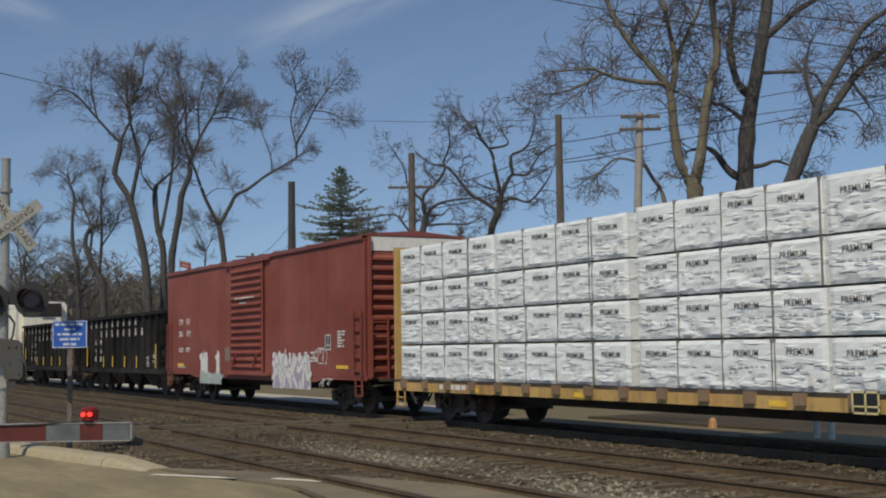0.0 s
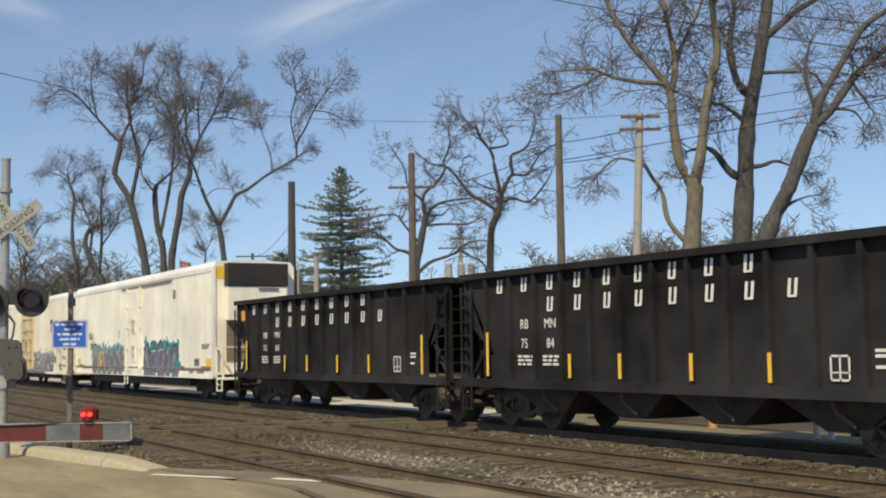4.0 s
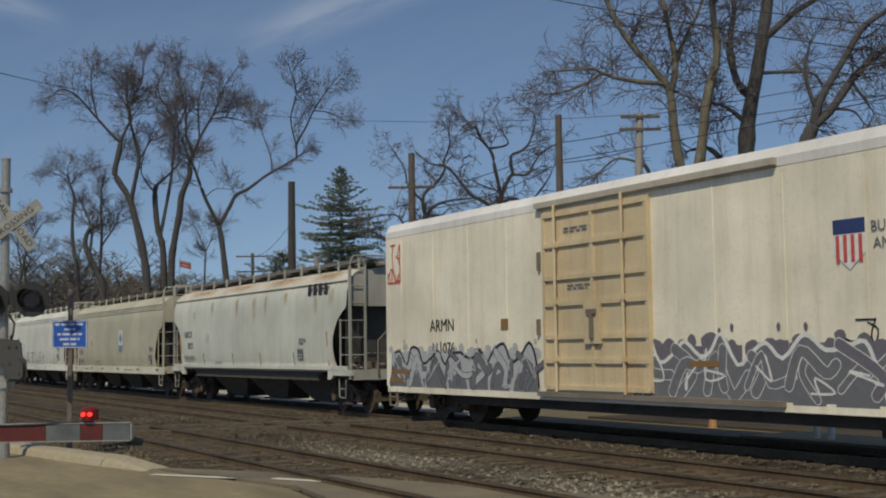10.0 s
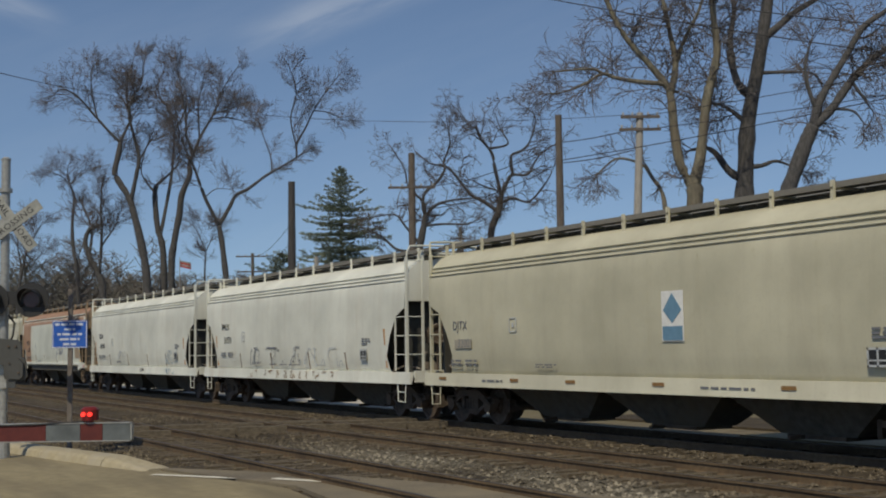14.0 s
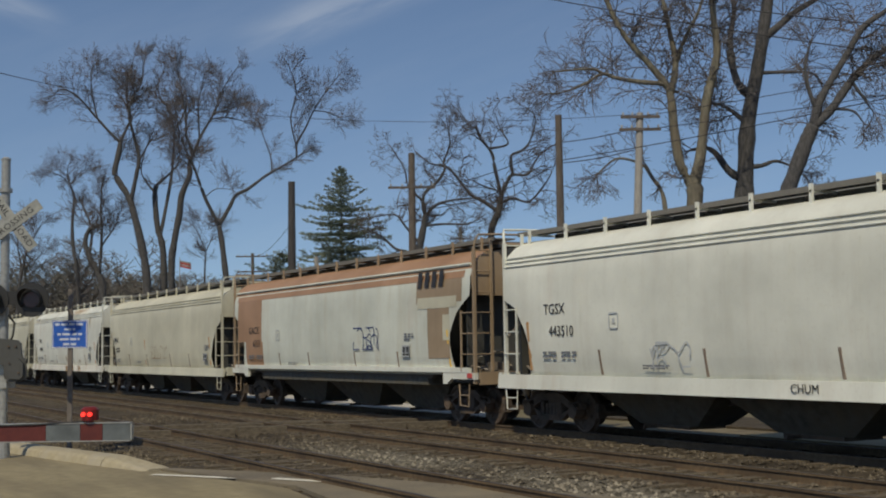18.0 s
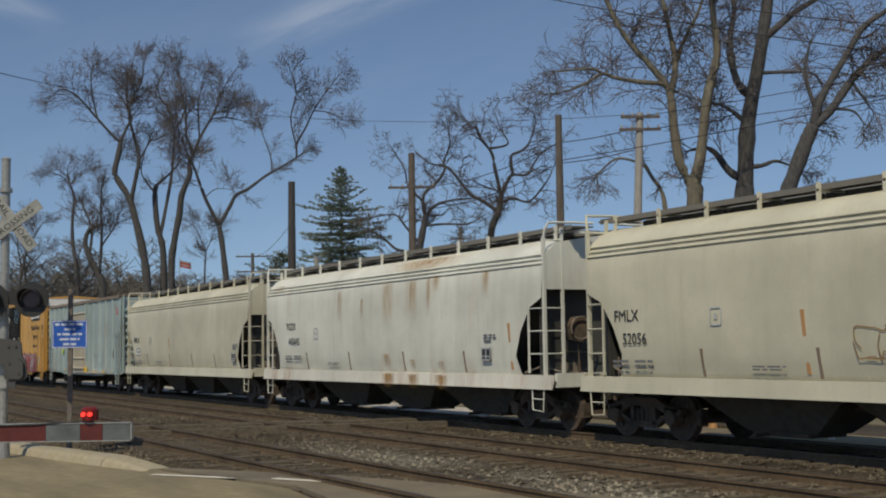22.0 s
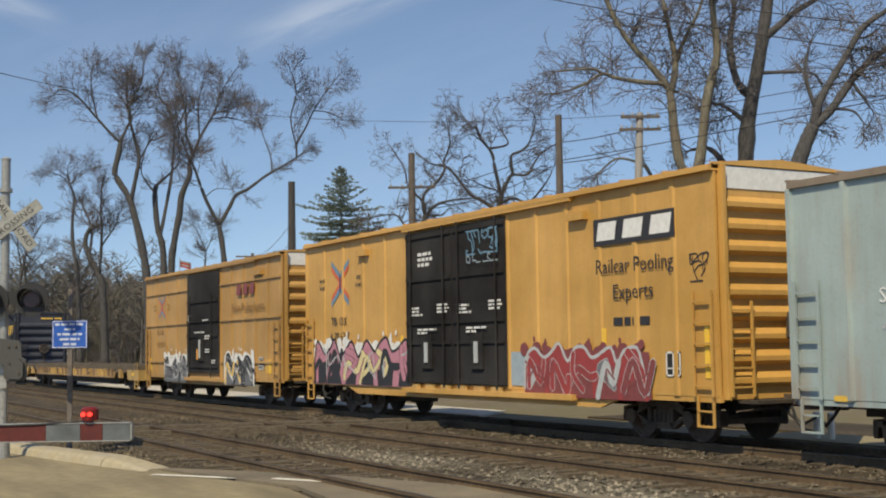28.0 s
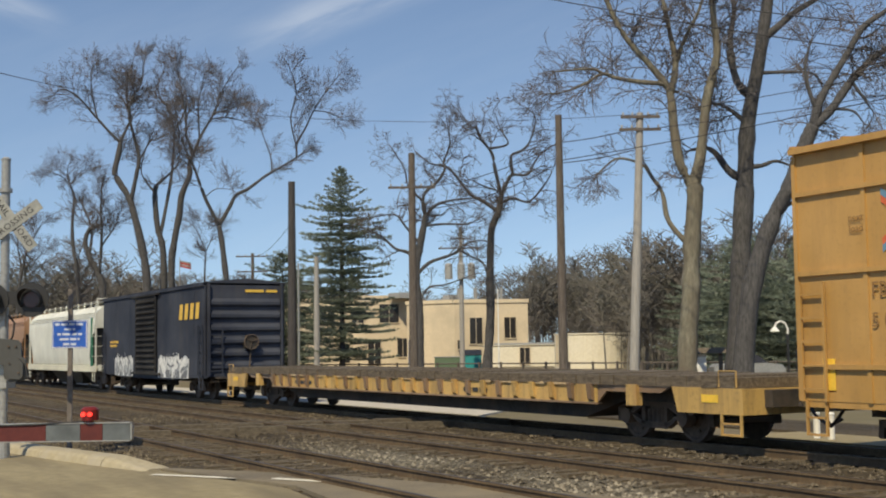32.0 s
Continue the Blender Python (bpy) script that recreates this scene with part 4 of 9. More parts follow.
def open_hopper(u0, u1, flag):
    """Black coal hopper with upright side posts and an open top."""
    L = u1 - u0
    zb, zt = 1.08, 3.5
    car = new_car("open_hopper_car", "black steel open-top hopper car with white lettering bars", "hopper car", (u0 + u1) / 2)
    m = M["hopper_black"]
    a, b = -L / 2 + 1.15, L / 2 - 1.15
    part("side_sheet", Mesher().box(a, b, -HALF + 0.1, -HALF + 0.13, zb, zt), m, car)
    part("far_side_sheet", Mesher().box(a, b, HALF - 0.13, HALF - 0.1, zb, zt), m, car)
    for s in (-1, 1):
        for sy in (-1, 1):
            g = Mesher()
            x0, x1 = s * (L / 2 - 1.15), s * (L / 2 - 0.05)
            g.prism([(x0, zt), (x1, zt), (x1, zt - 0.95), (s * (L / 2 - 1.35), zb + 0.6), (x0, zb + 0.6)], "y", sy * (HALF - 0.13), sy * (HALF - 0.1))
            part("end_sheet", g, m, car)
        q = Mesher()
        q.hexa([(s * (L / 2 - 0.1), -1.48, zt), (s * (L / 2 - 0.1), 1.48, zt), (s * (L / 2 - 2.9), 1.48, 1.2), (s * (L / 2 - 2.9), -1.48, 1.2)],
               [(s * (L / 2 - 0.15), -1.48, zt), (s * (L / 2 - 0.15), 1.48, zt), (s * (L / 2 - 2.95), 1.48, 1.2), (s * (L / 2 - 2.95), -1.48, 1.2)])
        part("slope_sheet", q, m, car)
        for y in (-1.48, -0.5, 0.5, 1.48):
            part("end_post", Mesher().box(s * (L / 2 - 0.1) - 0.05, s * (L / 2 - 0.1) + 0.05, y - 0.06, y + 0.06, 1.0, zt - 0.05), m, car)
        x = s * (L / 2 - 0.25)
        add_ladder(car, x - 0.23, x + 0.23, -HALF, 1.0, 3.3, 7, m)
        add_end_ladder(car, s * (L / 2 + 0.02), -1.45, -0.95, 1.0, 3.3, 7, m)
        part("diagonal_brace", Mesher().tube([(s * (L / 2 - 0.2), -1.4, 1.1), (s * (L / 2 - 1.3), -1.4, 2.4)], 0.06, 6), m, car)
        add_step(car, x, -HALF, 0.4, 1.0, m)
        part("end_sill", Mesher().box(min(s * (L / 2 - 0.3), s * (L / 2)), max(s * (L / 2 - 0.3), s * (L / 2)), -1.5, 1.5, 0.85, 1.1), m, car)
    part("top_chord", Mesher().box(-L / 2 + 0.02, L / 2 - 0.02, -HALF - 0.05, -HALF + 0.12, zt - 0.04, zt + 0.1).box(-L / 2, L / 2, HALF - 0.12, HALF + 0.03, zt - 0.04, zt + 0.1)
         .box(-L / 2, -L / 2 + 0.14, -HALF, HALF, zt - 0.04, zt + 0.1).box(L / 2 - 0.14, L / 2, -HALF, HALF, zt - 0.04, zt + 0.1), m, car)
    part("side_sill", Mesher().box(-L / 2, L / 2, -HALF - 0.03, -HALF + 0.15, zb - 0.14, zb + 0.05), m, car)
    n = 12
    for k in range(n + 1):
        x = a + (b - a) * k / n
        part("side_post", Mesher().box(x - 0.055, x + 0.055, -HALF - 0.02, -HALF + 0.1, zb, zt - 0.04), m, car)
    for k in range(4):
        x = -4.2 + 2.8 * k
        w = part("bay", Mesher().hexa([(x - 1.4, -1.3, 1.0), (x + 1.4, -1.3, 1.0), (x + 1.4, 1.3, 1.0), (x - 1.4, 1.3, 1.0)], [(x - 0.35, -1.1, 0.4), (x + 0.45, -1.1, 0.4), (x + 0.45, 1.1, 0.4), (x - 0.35, 1.1, 0.4)]), M["black_steel"], car)
        part("gate_lever", Mesher().tube([(x + 0.5, -1.32, 0.5), (x + 0.15, -1.38, 0.72), (x + 0.05, -1.38, 0.9)], 0.04, 6), M["truck"], w, "rusty metal gate lever")
    part("centre_sill", Mesher().box(-L / 2, L / 2, -0.25, 0.25, 0.66, 1.0), M["black_steel"], car)
    add_trucks(car, (-L / 2 + 1.75, L / 2 - 1.75))
    add_couplers(car, ((-L / 2 - 0.05, -1), (L / 2 + 0.05, 1)))
    y = -HALF + 0.09
    rnd = random.Random(5)
    step = (b - a) / n
    # company lettering reduced to plain blocks, one per panel
    for j, (z, first, count) in enumerate(((3.25, 0, 9), (2.78, 2, 8))):
        for k in range(count):
            x = a + step * (first + k + 0.5)
            if first + k >= n:
                continue
            g = Mesher()
            for e in (-0.075, 0.075):
                g.prism([(x + e - 0.05, z - 0.15), (x + e + 0.015, z - 0.15), (x + e + 0.05, z + 0.15), (x + e - 0.015, z + 0.15)], "y", y - 0.01, y)
            g.box(x - 0.11, x + 0.08, y - 0.012, y - 0.001, z - 0.165, z - 0.125)
            part("lettering_block", g, M["white"], car)
    for z, lab in ((2.35, "RBMN"), (1.92, "7584")):
        letters("reporting_mark", lab[:2], 0.3, M["white"], car, a + step * 1.5, y - 0.012, z)
        letters("reporting_mark", lab[2:], 0.3, M["white"], car, a + step * 2.5, y - 0.012, z)
    bars(car, "stencil_lines", a + step * 1.22, 1.62, (0.6, 0.6, 0.55), M["white"], y - 0.006, 0.05, 3)
    bars(car, "stencil_lines", a + step * 2.2, 1.62, (0.62, 0.55, 0.6), M["white"], y - 0.006, 0.05, 4)
    frame_mark(car, a + step * 10.45, 1.45, 0.42, 0.42, M["white"], y - 0.006)
    bars(car, "stencil_lines", a + step * 11.15, 1.7, (0.35, 0.3, 0, 0.3), M["white"], y - 0.006, 0.05, 6)
    for x, z1 in ((a + 0.08, 2.2), (a + step * 3.3, 1.7), (a + step * 4.97, 1.7), (a + step * 7.05, 1.7), (a + step * 9.0, 1.7), (b - 0.12, 2.2)):
        part("reflector", Mesher().box(x, x + 0.08, -HALF - 0.04, -HALF - 0.02, 1.2, z1), M["amber"], car)
    if flag:
        plate(car, "flag_plate", -L / 2 + 0.45, -L / 2 + 0.8, 2.9, 3.25, M["orange"], y)
    return car


def running_boards_roof(car, L, zt, m):
    """Rounded insulated roof of a refrigerator car."""
    pr = [(-HALF, zt - 0.25), (-HALF, zt - 0.08), (-HALF + 0.14, zt + 0.12), (0, zt + 0.2), (HALF - 0.14, zt + 0.12), (HALF, zt - 0.08), (HALF, zt - 0.25)]
    g = Mesher().prism(pr, "x", -L / 2, L / 2)
    part("roof", g, m, car)


def refrigerator_car(name, label, u0, u1, zb, zt, wall_m, door, door_m):
    L = u1 - u0
    car = new_car(name, label, "refrigerator car", (u0 + u1) / 2)
    part("body", Mesher().box(-L / 2, L / 2, -HALF, HALF, zb, zt - 0.24), wall_m, car)
    running_boards_roof(car, L, zt, M["roof_white"])
    part("side_sill", Mesher().box(-L / 2 + 0.1, L / 2 - 0.1, -HALF - 0.02, -HALF + 0.1, zb - 0.16, zb), wall_m, car)
    part("underframe", Mesher().box(-L / 2 + 3.4, L / 2 - 3.4, -1.4, 1.4, 0.5, zb).box(-L / 2 + 0.2, L / 2 - 0.2, -0.4, 0.4, 0.6, zb), M["black_steel"], car)
    add_trucks(car, (-L / 2 + 2.5, L / 2 - 2.5))
    add_couplers(car, ((-L / 2 - 0.3, -1), (L / 2 + 0.3, 1)))
    return car, L


def flat_car(u0, u1):
    L = u1 - u0
    car = new_car("flat_car", "empty weathered yellow flat car with dark wooden deck", "flat car", (u0 + u1) / 2)
    m = M["flat_yellow"]
    part("side_sill", Mesher().box(-L / 2 + 4.3, L / 2 - 4.3, -HALF + 0.03, -HALF + 0.1, 0.72, 1.08), m, car)
    part("lower_flange", Mesher().box(-L / 2 + 4.3, L / 2 - 4.3, -HALF, -HALF + 0.16, 0.68, 0.72), M["pocket"], car)
    part("far_sill", Mesher().box(-L / 2, L / 2, HALF - 0.1, HALF - 0.02, 0.7, 1.08), m, car)
    part("centre_sill", Mesher().prism([(-L / 2 - 0.2, 1.05), (-L / 2 - 0.2, 0.75), (-L / 2 + 4, 0.75), (-L / 2 + 5.4, 0.36), (L / 2 - 5.4, 0.36), (L / 2 - 4, 0.75), (L / 2 + 0.2, 0.75), (L / 2 + 0.2, 1.05)], "y", -1.1, 1.1), M["black_steel"], car)
    rnd = random.Random(8)
    n = 60
    for k in range(n):
        x = -L / 2 + 0.2 + (L - 0.4) * k / n
        part("deck_plank", Mesher().box(x + 0.01, x + (L - 0.4) / n - 0.01, -HALF + rnd.uniform(-0.02, 0.03), HALF, 1.08, 1.26 + rnd.uniform(0, 0.035)), M["deck_wood"], car)
    for k in range(26):
        x = -L / 2 + 4.5 + (L - 9.0) * k / 25 + rnd.uniform(-0.05, 0.05)
        part("stake_pocket", Mesher().prism([(-HALF - 0.07, 1.1), (-HALF + 0.03, 1.1), (-HALF + 0.03, 0.74), (-HALF - 0.03, 0.78)], "x", x - 0.08, x + 0.08), M["pocket"] if rnd.random() < 0.7 else m, car)
        if rnd.random() < 0.45:
            part("frayed_edge", Mesher().box(x + 0.1, x + rnd.uniform(0.3, 0.75), -HALF - 0.015, -HALF + 0.01, 1.06, 1.06 + rnd.uniform(0.02, 0.05)), M["lumber_end"], car)
    for s in (-1, 1):
        a, b = s * (L / 2 - 4.3), s * (L / 2)
        # bolster and low end aprons over the truck
        part("truck_apron", Mesher().prism([(s * (L / 2 - 4.3), 1.08), (s * (L / 2 - 4.3), 0.72), (s * (L / 2 - 4.0), 0.95), (s * (L / 2 - 2.3), 0.95), (s * (L / 2 - 2.0), 1.08)], "y", -HALF + 0.05, -HALF + 0.1), M["pocket"], car)
        part("end_apron", Mesher().prism([(s * (L / 2 - 1.9), 1.08), (s * (L / 2 - 1.75), 0.62), (s * (L / 2), 0.62), (s * (L / 2), 1.08)], "y", -HALF, -HALF + 0.08), m, car)
        part("bolster_end", Mesher().box(s * (L / 2 - 3.1) - 0.16, s * (L / 2 - 3.1) + 0.16, -HALF - 0.03, -HALF + 0.12, 0.7, 1.1), m, car)
        part("end_sill", Mesher().box(min(b, b - s * 0.25), max(b, b - s * 0.25), -HALF + 0.09, HALF - 0.05, 0.62, 1.07), m, car)
        add_step(car, s * (L / 2 - 0.3), -HALF, 0.25, 0.65, m, 0.5)
        part("grab_iron", Mesher().tube([(s * (L / 2 - 0.15), -HALF, 1.1), (s * (L / 2 - 0.15), -HALF, 1.38), (s * (L / 2 - 0.6), -HALF, 1.38), (s * (L / 2 - 0.6), -HALF, 1.1)], 0.018, 6), m, car)
        plate(car, "reflector", s * (L / 2 - 0.85) - 0.22, s * (L / 2 - 0.85) + 0.22, 0.82, 0.96, M["amber"], -HALF - 0.005)
    bars(car, "stencil_lines", 3.6, 0.82, (1.1,), INK_DARK, y=-HALF + 0.02, h=0.1, seed=90)
    bars(car, "stencil_lines", -7.0, 0.82, (1.3,), INK_DARK, y=-HALF + 0.02, h=0.1, seed=91)
    add_trucks(car, (-L / 2 + 3.1, L / 2 - 3.1))
    add_couplers(car, ((-L / 2 - 0.2, -1), (L / 2 + 0.2, 1)))
    return car


INK_DARK = flat("stencil_dark", (0.04, 0.04, 0.04))
M["walk"] = flat("walkway_steel", (0.17, 0.16, 0.14), 0.7)
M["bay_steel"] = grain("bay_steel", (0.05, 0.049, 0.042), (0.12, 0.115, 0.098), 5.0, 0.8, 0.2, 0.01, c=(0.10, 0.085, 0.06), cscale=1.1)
M["roof_white"] = paint("roof_white", (0.74, 0.73, 0.70), much=0.25)
M["hopper_black"] = paint("hopper_black", (0.010, 0.0098, 0.0105), (0.035, 0.03, 0.026), 0.22, rough=0.8, fade=0.05, gloss=0.12)
M["boxcar_red"] = paint("boxcar_red", (0.235, 0.052, 0.034), (0.10, 0.05, 0.035), 0.4, rough=0.65)
M["reefer_white"] = paint("reefer_white", (0.86, 0.82, 0.69), (0.42, 0.35, 0.25), 0.3)
M["reefer_cream"] = paint("reefer_cream", (0.82, 0.77, 0.62), (0.42, 0.31, 0.17), 0.42, rust=0.12)
M["reefer_door"] = paint("reefer_door", (0.62, 0.51, 0.32), (0.36, 0.2, 0.08), 0.6, rust=0.35)
M["hop_grey"] = paint("hop_grey", (0.60, 0.62, 0.55), (0.42, 0.35, 0.22), 0.4, rust=0.3)
# end openings' shade put into the slope sheets' colour; also the counterweight's own grey
M["slope_shade_and_weight"] = paint("slope_shade_and_weight", (0.055, 0.055, 0.05), (0.04, 0.034, 0.027), 0.5)
M["hop_beige"] = paint("hop_beige", (0.49, 0.465, 0.345), (0.30, 0.26, 0.19), 0.3)
M["hop_white"] = paint("hop_white", (0.67, 0.675, 0.60), (0.42, 0.37, 0.30), 0.3, rust=0.15)
M["hop_cream"] = paint("hop_cream", (0.55, 0.525, 0.405), (0.38, 0.33, 0.25), 0.35)
M["hop_rust"] = paint("hop_rust", (0.67, 0.675, 0.60), (0.42, 0.36, 0.28), 0.35, rust=0.3)
M["hop_frame"] = paint("hop_frame", (0.38, 0.38, 0.34), (0.2, 0.15, 0.1), 0.6)
M["hop_brown"] = paint("hop_brown", (0.34, 0.19, 0.10), (0.2, 0.13, 0.08), 0.3)
M["hop_tan"] = paint("hop_tan", (0.33, 0.24, 0.15), (0.2, 0.15, 0.1), 0.4)
M["box_blue"] = paint("box_blue", (0.31, 0.39, 0.39), (0.25, 0.19, 0.13), 0.5, rust=0.35)
M["box_door_tan"] = paint("box_door_tan", (0.45, 0.40, 0.29), (0.28, 0.17, 0.09), 0.6, rust=0.6)
M["box_yellow"] = paint("box_yellow", (0.56, 0.312, 0.072), (0.27, 0.15, 0.05), 0.35)
M["box_yellow_dull"] = paint("box_yellow_dull", (0.445, 0.25, 0.066), (0.2, 0.12, 0.05), 0.45)
M["box_navy"] = paint("box_navy", (0.022, 0.028, 0.046), (0.10, 0.085, 0.07), 0.35, rough=0.7, gloss=0.2)
M["flat_yellow"] = paint("flat_yellow", (0.50, 0.32, 0.10), (0.13, 0.09, 0.055), 1.0, rust=0.6)
M["pocket"] = paint("pocket_brown", (0.22, 0.14, 0.08), (0.1, 0.07, 0.05), 0.6)
M["deck_wood"] = grain("deck_wood", (0.055, 0.042, 0.03), (0.17, 0.135, 0.095), 5.0, 0.9, 0.5, 0.02, stretch=(1, 4, 4))
M["door_black"] = paint("door_black", (0.015, 0.0135, 0.013), (0.05, 0.043, 0.037), 0.3, rough=0.75, gloss=0.15)

def ink(name, col, rough=0.6):
    return flat(name, col, rough)


INK = {k: ink("ink_" + k, c) for k, c in dict(
    black=(0.03, 0.03, 0.035), white=(0.72, 0.72, 0.70), grey=(0.16, 0.165, 0.18), pale=(0.45, 0.47, 0.48), violet=(0.20, 0.18, 0.26), lilac=(0.42, 0.38, 0.50), teal=(0.02, 0.27, 0.30),
    pink=(0.50, 0.22, 0.28), cream=(0.68, 0.58, 0.30), red=(0.32, 0.05, 0.05), maroon=(0.22, 0.06, 0.06), mint=(0.40, 0.52, 0.48), blue=(0.05, 0.12, 0.40), navy=(0.03, 0.05, 0.16),
    print=(0.20, 0.205, 0.215), faint=(0.55, 0.57, 0.58), plum=(0.155, 0.145, 0.175), gold=(0.72, 0.46, 0.07), ghost=(0.33, 0.40, 0.45), orange=(0.62, 0.13, 0.05), sky=(0.13, 0.25, 0.36), brown=(0.25, 0.14, 0.05), scarlet=(0.55, 0.08, 0.07)).items()}


def wrap_material():
    m, nt, p = shader("plastic_wrap", 0.32)
    f = noise_node(nt, 2.2, 5.0, (1.0, 1.0, 2.6), 0.6)
    g = noise_node(nt, 9.0, 4.0, (1.0, 1.0, 0.5), 0.6)
    c = mix_node(nt, ramp_node(nt, f, 0.3, 0.7), (0.72, 0.76, 0.78), (0.86, 0.90, 0.92))
    nt.links.new(c, p.inputs["Base Color"])
    # long slanting folds pulled by the straps
    mp = nt.nodes.new("ShaderNodeMapping")
    tc = nt.nodes.new("ShaderNodeTexCoord")
    nz = nt.nodes.new("ShaderNodeTexNoise")
    mp.inputs["Rotation"].default_value = (0, radians(-38), 0)
    mp.inputs["Scale"].default_value = (0.8, 1.0, 4.2)
    nz.inputs["Scale"].default_value, nz.inputs["Detail"].default_value = 1.6, 3.0
    nt.links.new(tc.outputs["Object"], mp.inputs["Vector"])
    nt.links.new(mp.outputs["Vector"], nz.inputs["Vector"])
    folds = ramp_node(nt, nz.outputs["Fac"], 0.53, 0.63)
    h = mix_node(nt, 0.3, f, g)
    h = mix_node(nt, 0.5, h, folds)
    bump_node(nt, p, h, 0.75, 0.05)
    return m


M["wrap"] = wrap_material()
M["lumber_end"] = grain("lumber_end", (0.42, 0.29, 0.15), (0.62, 0.46, 0.27), 8.0, 0.85, 0.3)


def rust_material():
    """Rust runs with ragged, see-through edges."""
    m, nt, p = shader("rust_run", 0.85)
    a = noise_node(nt, 3.0, 6.0, (2.2, 2.2, 0.25), 0.7)
    b = noise_node(nt, 10.0, 5.0)
    c = mix_node(nt, ramp_node(nt, b, 0.35, 0.7), (0.52, 0.33, 0.13), (0.39, 0.21, 0.08))
    nt.links.new(c, p.inputs["Base Color"])
    tc = nt.nodes.new("ShaderNodeTexCoord")
    sep = nt.nodes.new("ShaderNodeSeparateXYZ")
    nt.links.new(tc.outputs["Generated"], sep.inputs[0])
    k = ramp_node(nt, a, 0.30, 0.70, (0, 0, 0, 1), (0.8, 0.8, 0.8, 1))
    for axis, lo, hi in (("X", 0.0, 0.45), ("X", 1.0, 0.55), ("Z", 0.0, 0.7), ("Z", 1.0, 0.85)):
        fade = nt.nodes.new("ShaderNodeMapRange")
        fade.interpolation_type = "SMOOTHSTEP"
        fade.inputs["From Min"].default_value, fade.inputs["From Max"].default_value = lo, hi
        nt.links.new(sep.outputs[axis], fade.inputs["Value"])
        k = mix_node(nt, 1.0, k, fade.outputs["Result"], "MULTIPLY")
    nt.links.new(k, p.inputs["Alpha"])
    return m


M["rust_run"] = rust_material()

def bundle(u, x0, x1, z0, z1, seed, y0=-HALF + 0.06, y1=-0.1):
    """One bundle of boards in printed white wrap with dark straps."""
    rnd = random.Random(seed)
    xc = (x0 + x1) / 2
    t = empty("lumber_bundle", pose(u + xc, 0, z0), "lumber bundle in wrinkled white plastic wrap with black print", "lumber", "wrapped lumber bundles")
    CARS.append((t, u + xc, 0, z0))
    h, half = z1 - z0 - 0.025, (x1 - x0) / 2 - 0.015
    g = Mesher()
    nx, nz = 44, 12
    cols = []

    def out(x, z):
        e = min(1.0, (half - abs(x)) / 0.08, z / 0.06, (h - z) / 0.06)
        q = z / h
        k = 0.35 if 0.55 < q < 0.86 else (1.5 if q < 0.3 else 0.9)
        r = k * 0.022 * noise.noise((x * 1.7 + seed, z * 3.1 + 0.9 * x, seed)) + k * 0.022 * noise.noise((x * 5 + 2.2 * z, z * 6 - x * 3, seed + 9))
        return y0 + 0.03 * (1 - max(0.0, e)) + (r if e > 0.3 else 0)
    for i in range(nx + 1):
        for k in range(nz + 1):
            x, z = -half + 2 * half * i / nx, h * k / nz
            g.v.append((x, out(x, z), z))
    m = nz + 1
    g.f = [(i * m + k, (i + 1) * m + k, (i + 1) * m + k + 1, i * m + k + 1) for i in range(nx) for k in range(nz)]
    g.box(-half, half, y0 + 0.04, y1, 0.0, h)
    part("wrap", g, M["wrap"], t, smooth=False)
    n = 4
    for k in range(n):
        x = -half + 2 * half * (k + 0.5) / n + rnd.uniform(-0.05, 0.05)
        part("strap", Mesher().box(x + 0.60, x + 0.614, y0 - 0.022, y0 + 0.02, 0.0, h + 0.012).box(x + 0.585, x + 0.628, y0 - 0.02, y0 + 0.1, h - 0.06, h + 0.016) if x + 0.64 < half else Mesher().box(x - 0.6, x - 0.588, y0 - 0.022, y0 + 0.02, 0.0, h + 0.012), INK["print"], t, "dark strap with corner guard")
        letters("lettering", "PREMIUM", 0.155, INK["print"], t, x - 0.02, y0 - 0.014, h * 0.72 + rnd.uniform(-0.03, 0.03), wide=0.98, bold=0.004)
        g2 = Mesher()
        for r, zz in enumerate((0.46, 0.36, 0.24)):
            a = x - 0.45
            while a < x + 0.45:
                w = rnd.uniform(0.05, 0.2)
                if rnd.random() < (0.75, 0.35, 0.2)[r]:
                    g2.box(a, a + w, y0 - 0.022, y0 - 0.018, h * zz, h * zz + 0.022)
                a += w + 0.05
        part("print_line", g2, INK["faint"], t)["kind"] = "stuff"
    part("label_tag", Mesher().box(half - 0.42, half - 0.30, y0 - 0.036, y0 - 0.03, h * 0.12, h * 0.27), INK["white"], t)


def lumber(u, L):
    tiers = ((1.06, 1.95), (1.97, 2.76), (2.78, 3.58), (3.60, 4.50))
    spans = ((-10.95, -6.1), (-6.05, -1.05), (-0.8, 4.1), (4.15, 9.1))
    s = 100
    for j, (z0, z1) in enumerate(tiers):
        for i, (a, b) in enumerate(spans):
            lift = 0.06 * (j == 3 and i > 1)
            bundle(u, a, b, z0, z1 + lift, s)
            s += 1
    for i, (a, b) in enumerate(spans):
        xc = (a + b) / 2
        t = empty("lumber_bundle", pose(u + xc, 0, 1.06), "stacked lumber bundles in white wrap on the far side", "lumber", "wrapped lumber bundles")
        CARS.append((t, u + xc, 0, 1.06))
        part("wrap", Mesher().box(a - xc, b - xc, 0.1, HALF - 0.06, 0, 3.4), M["wrap"], t)


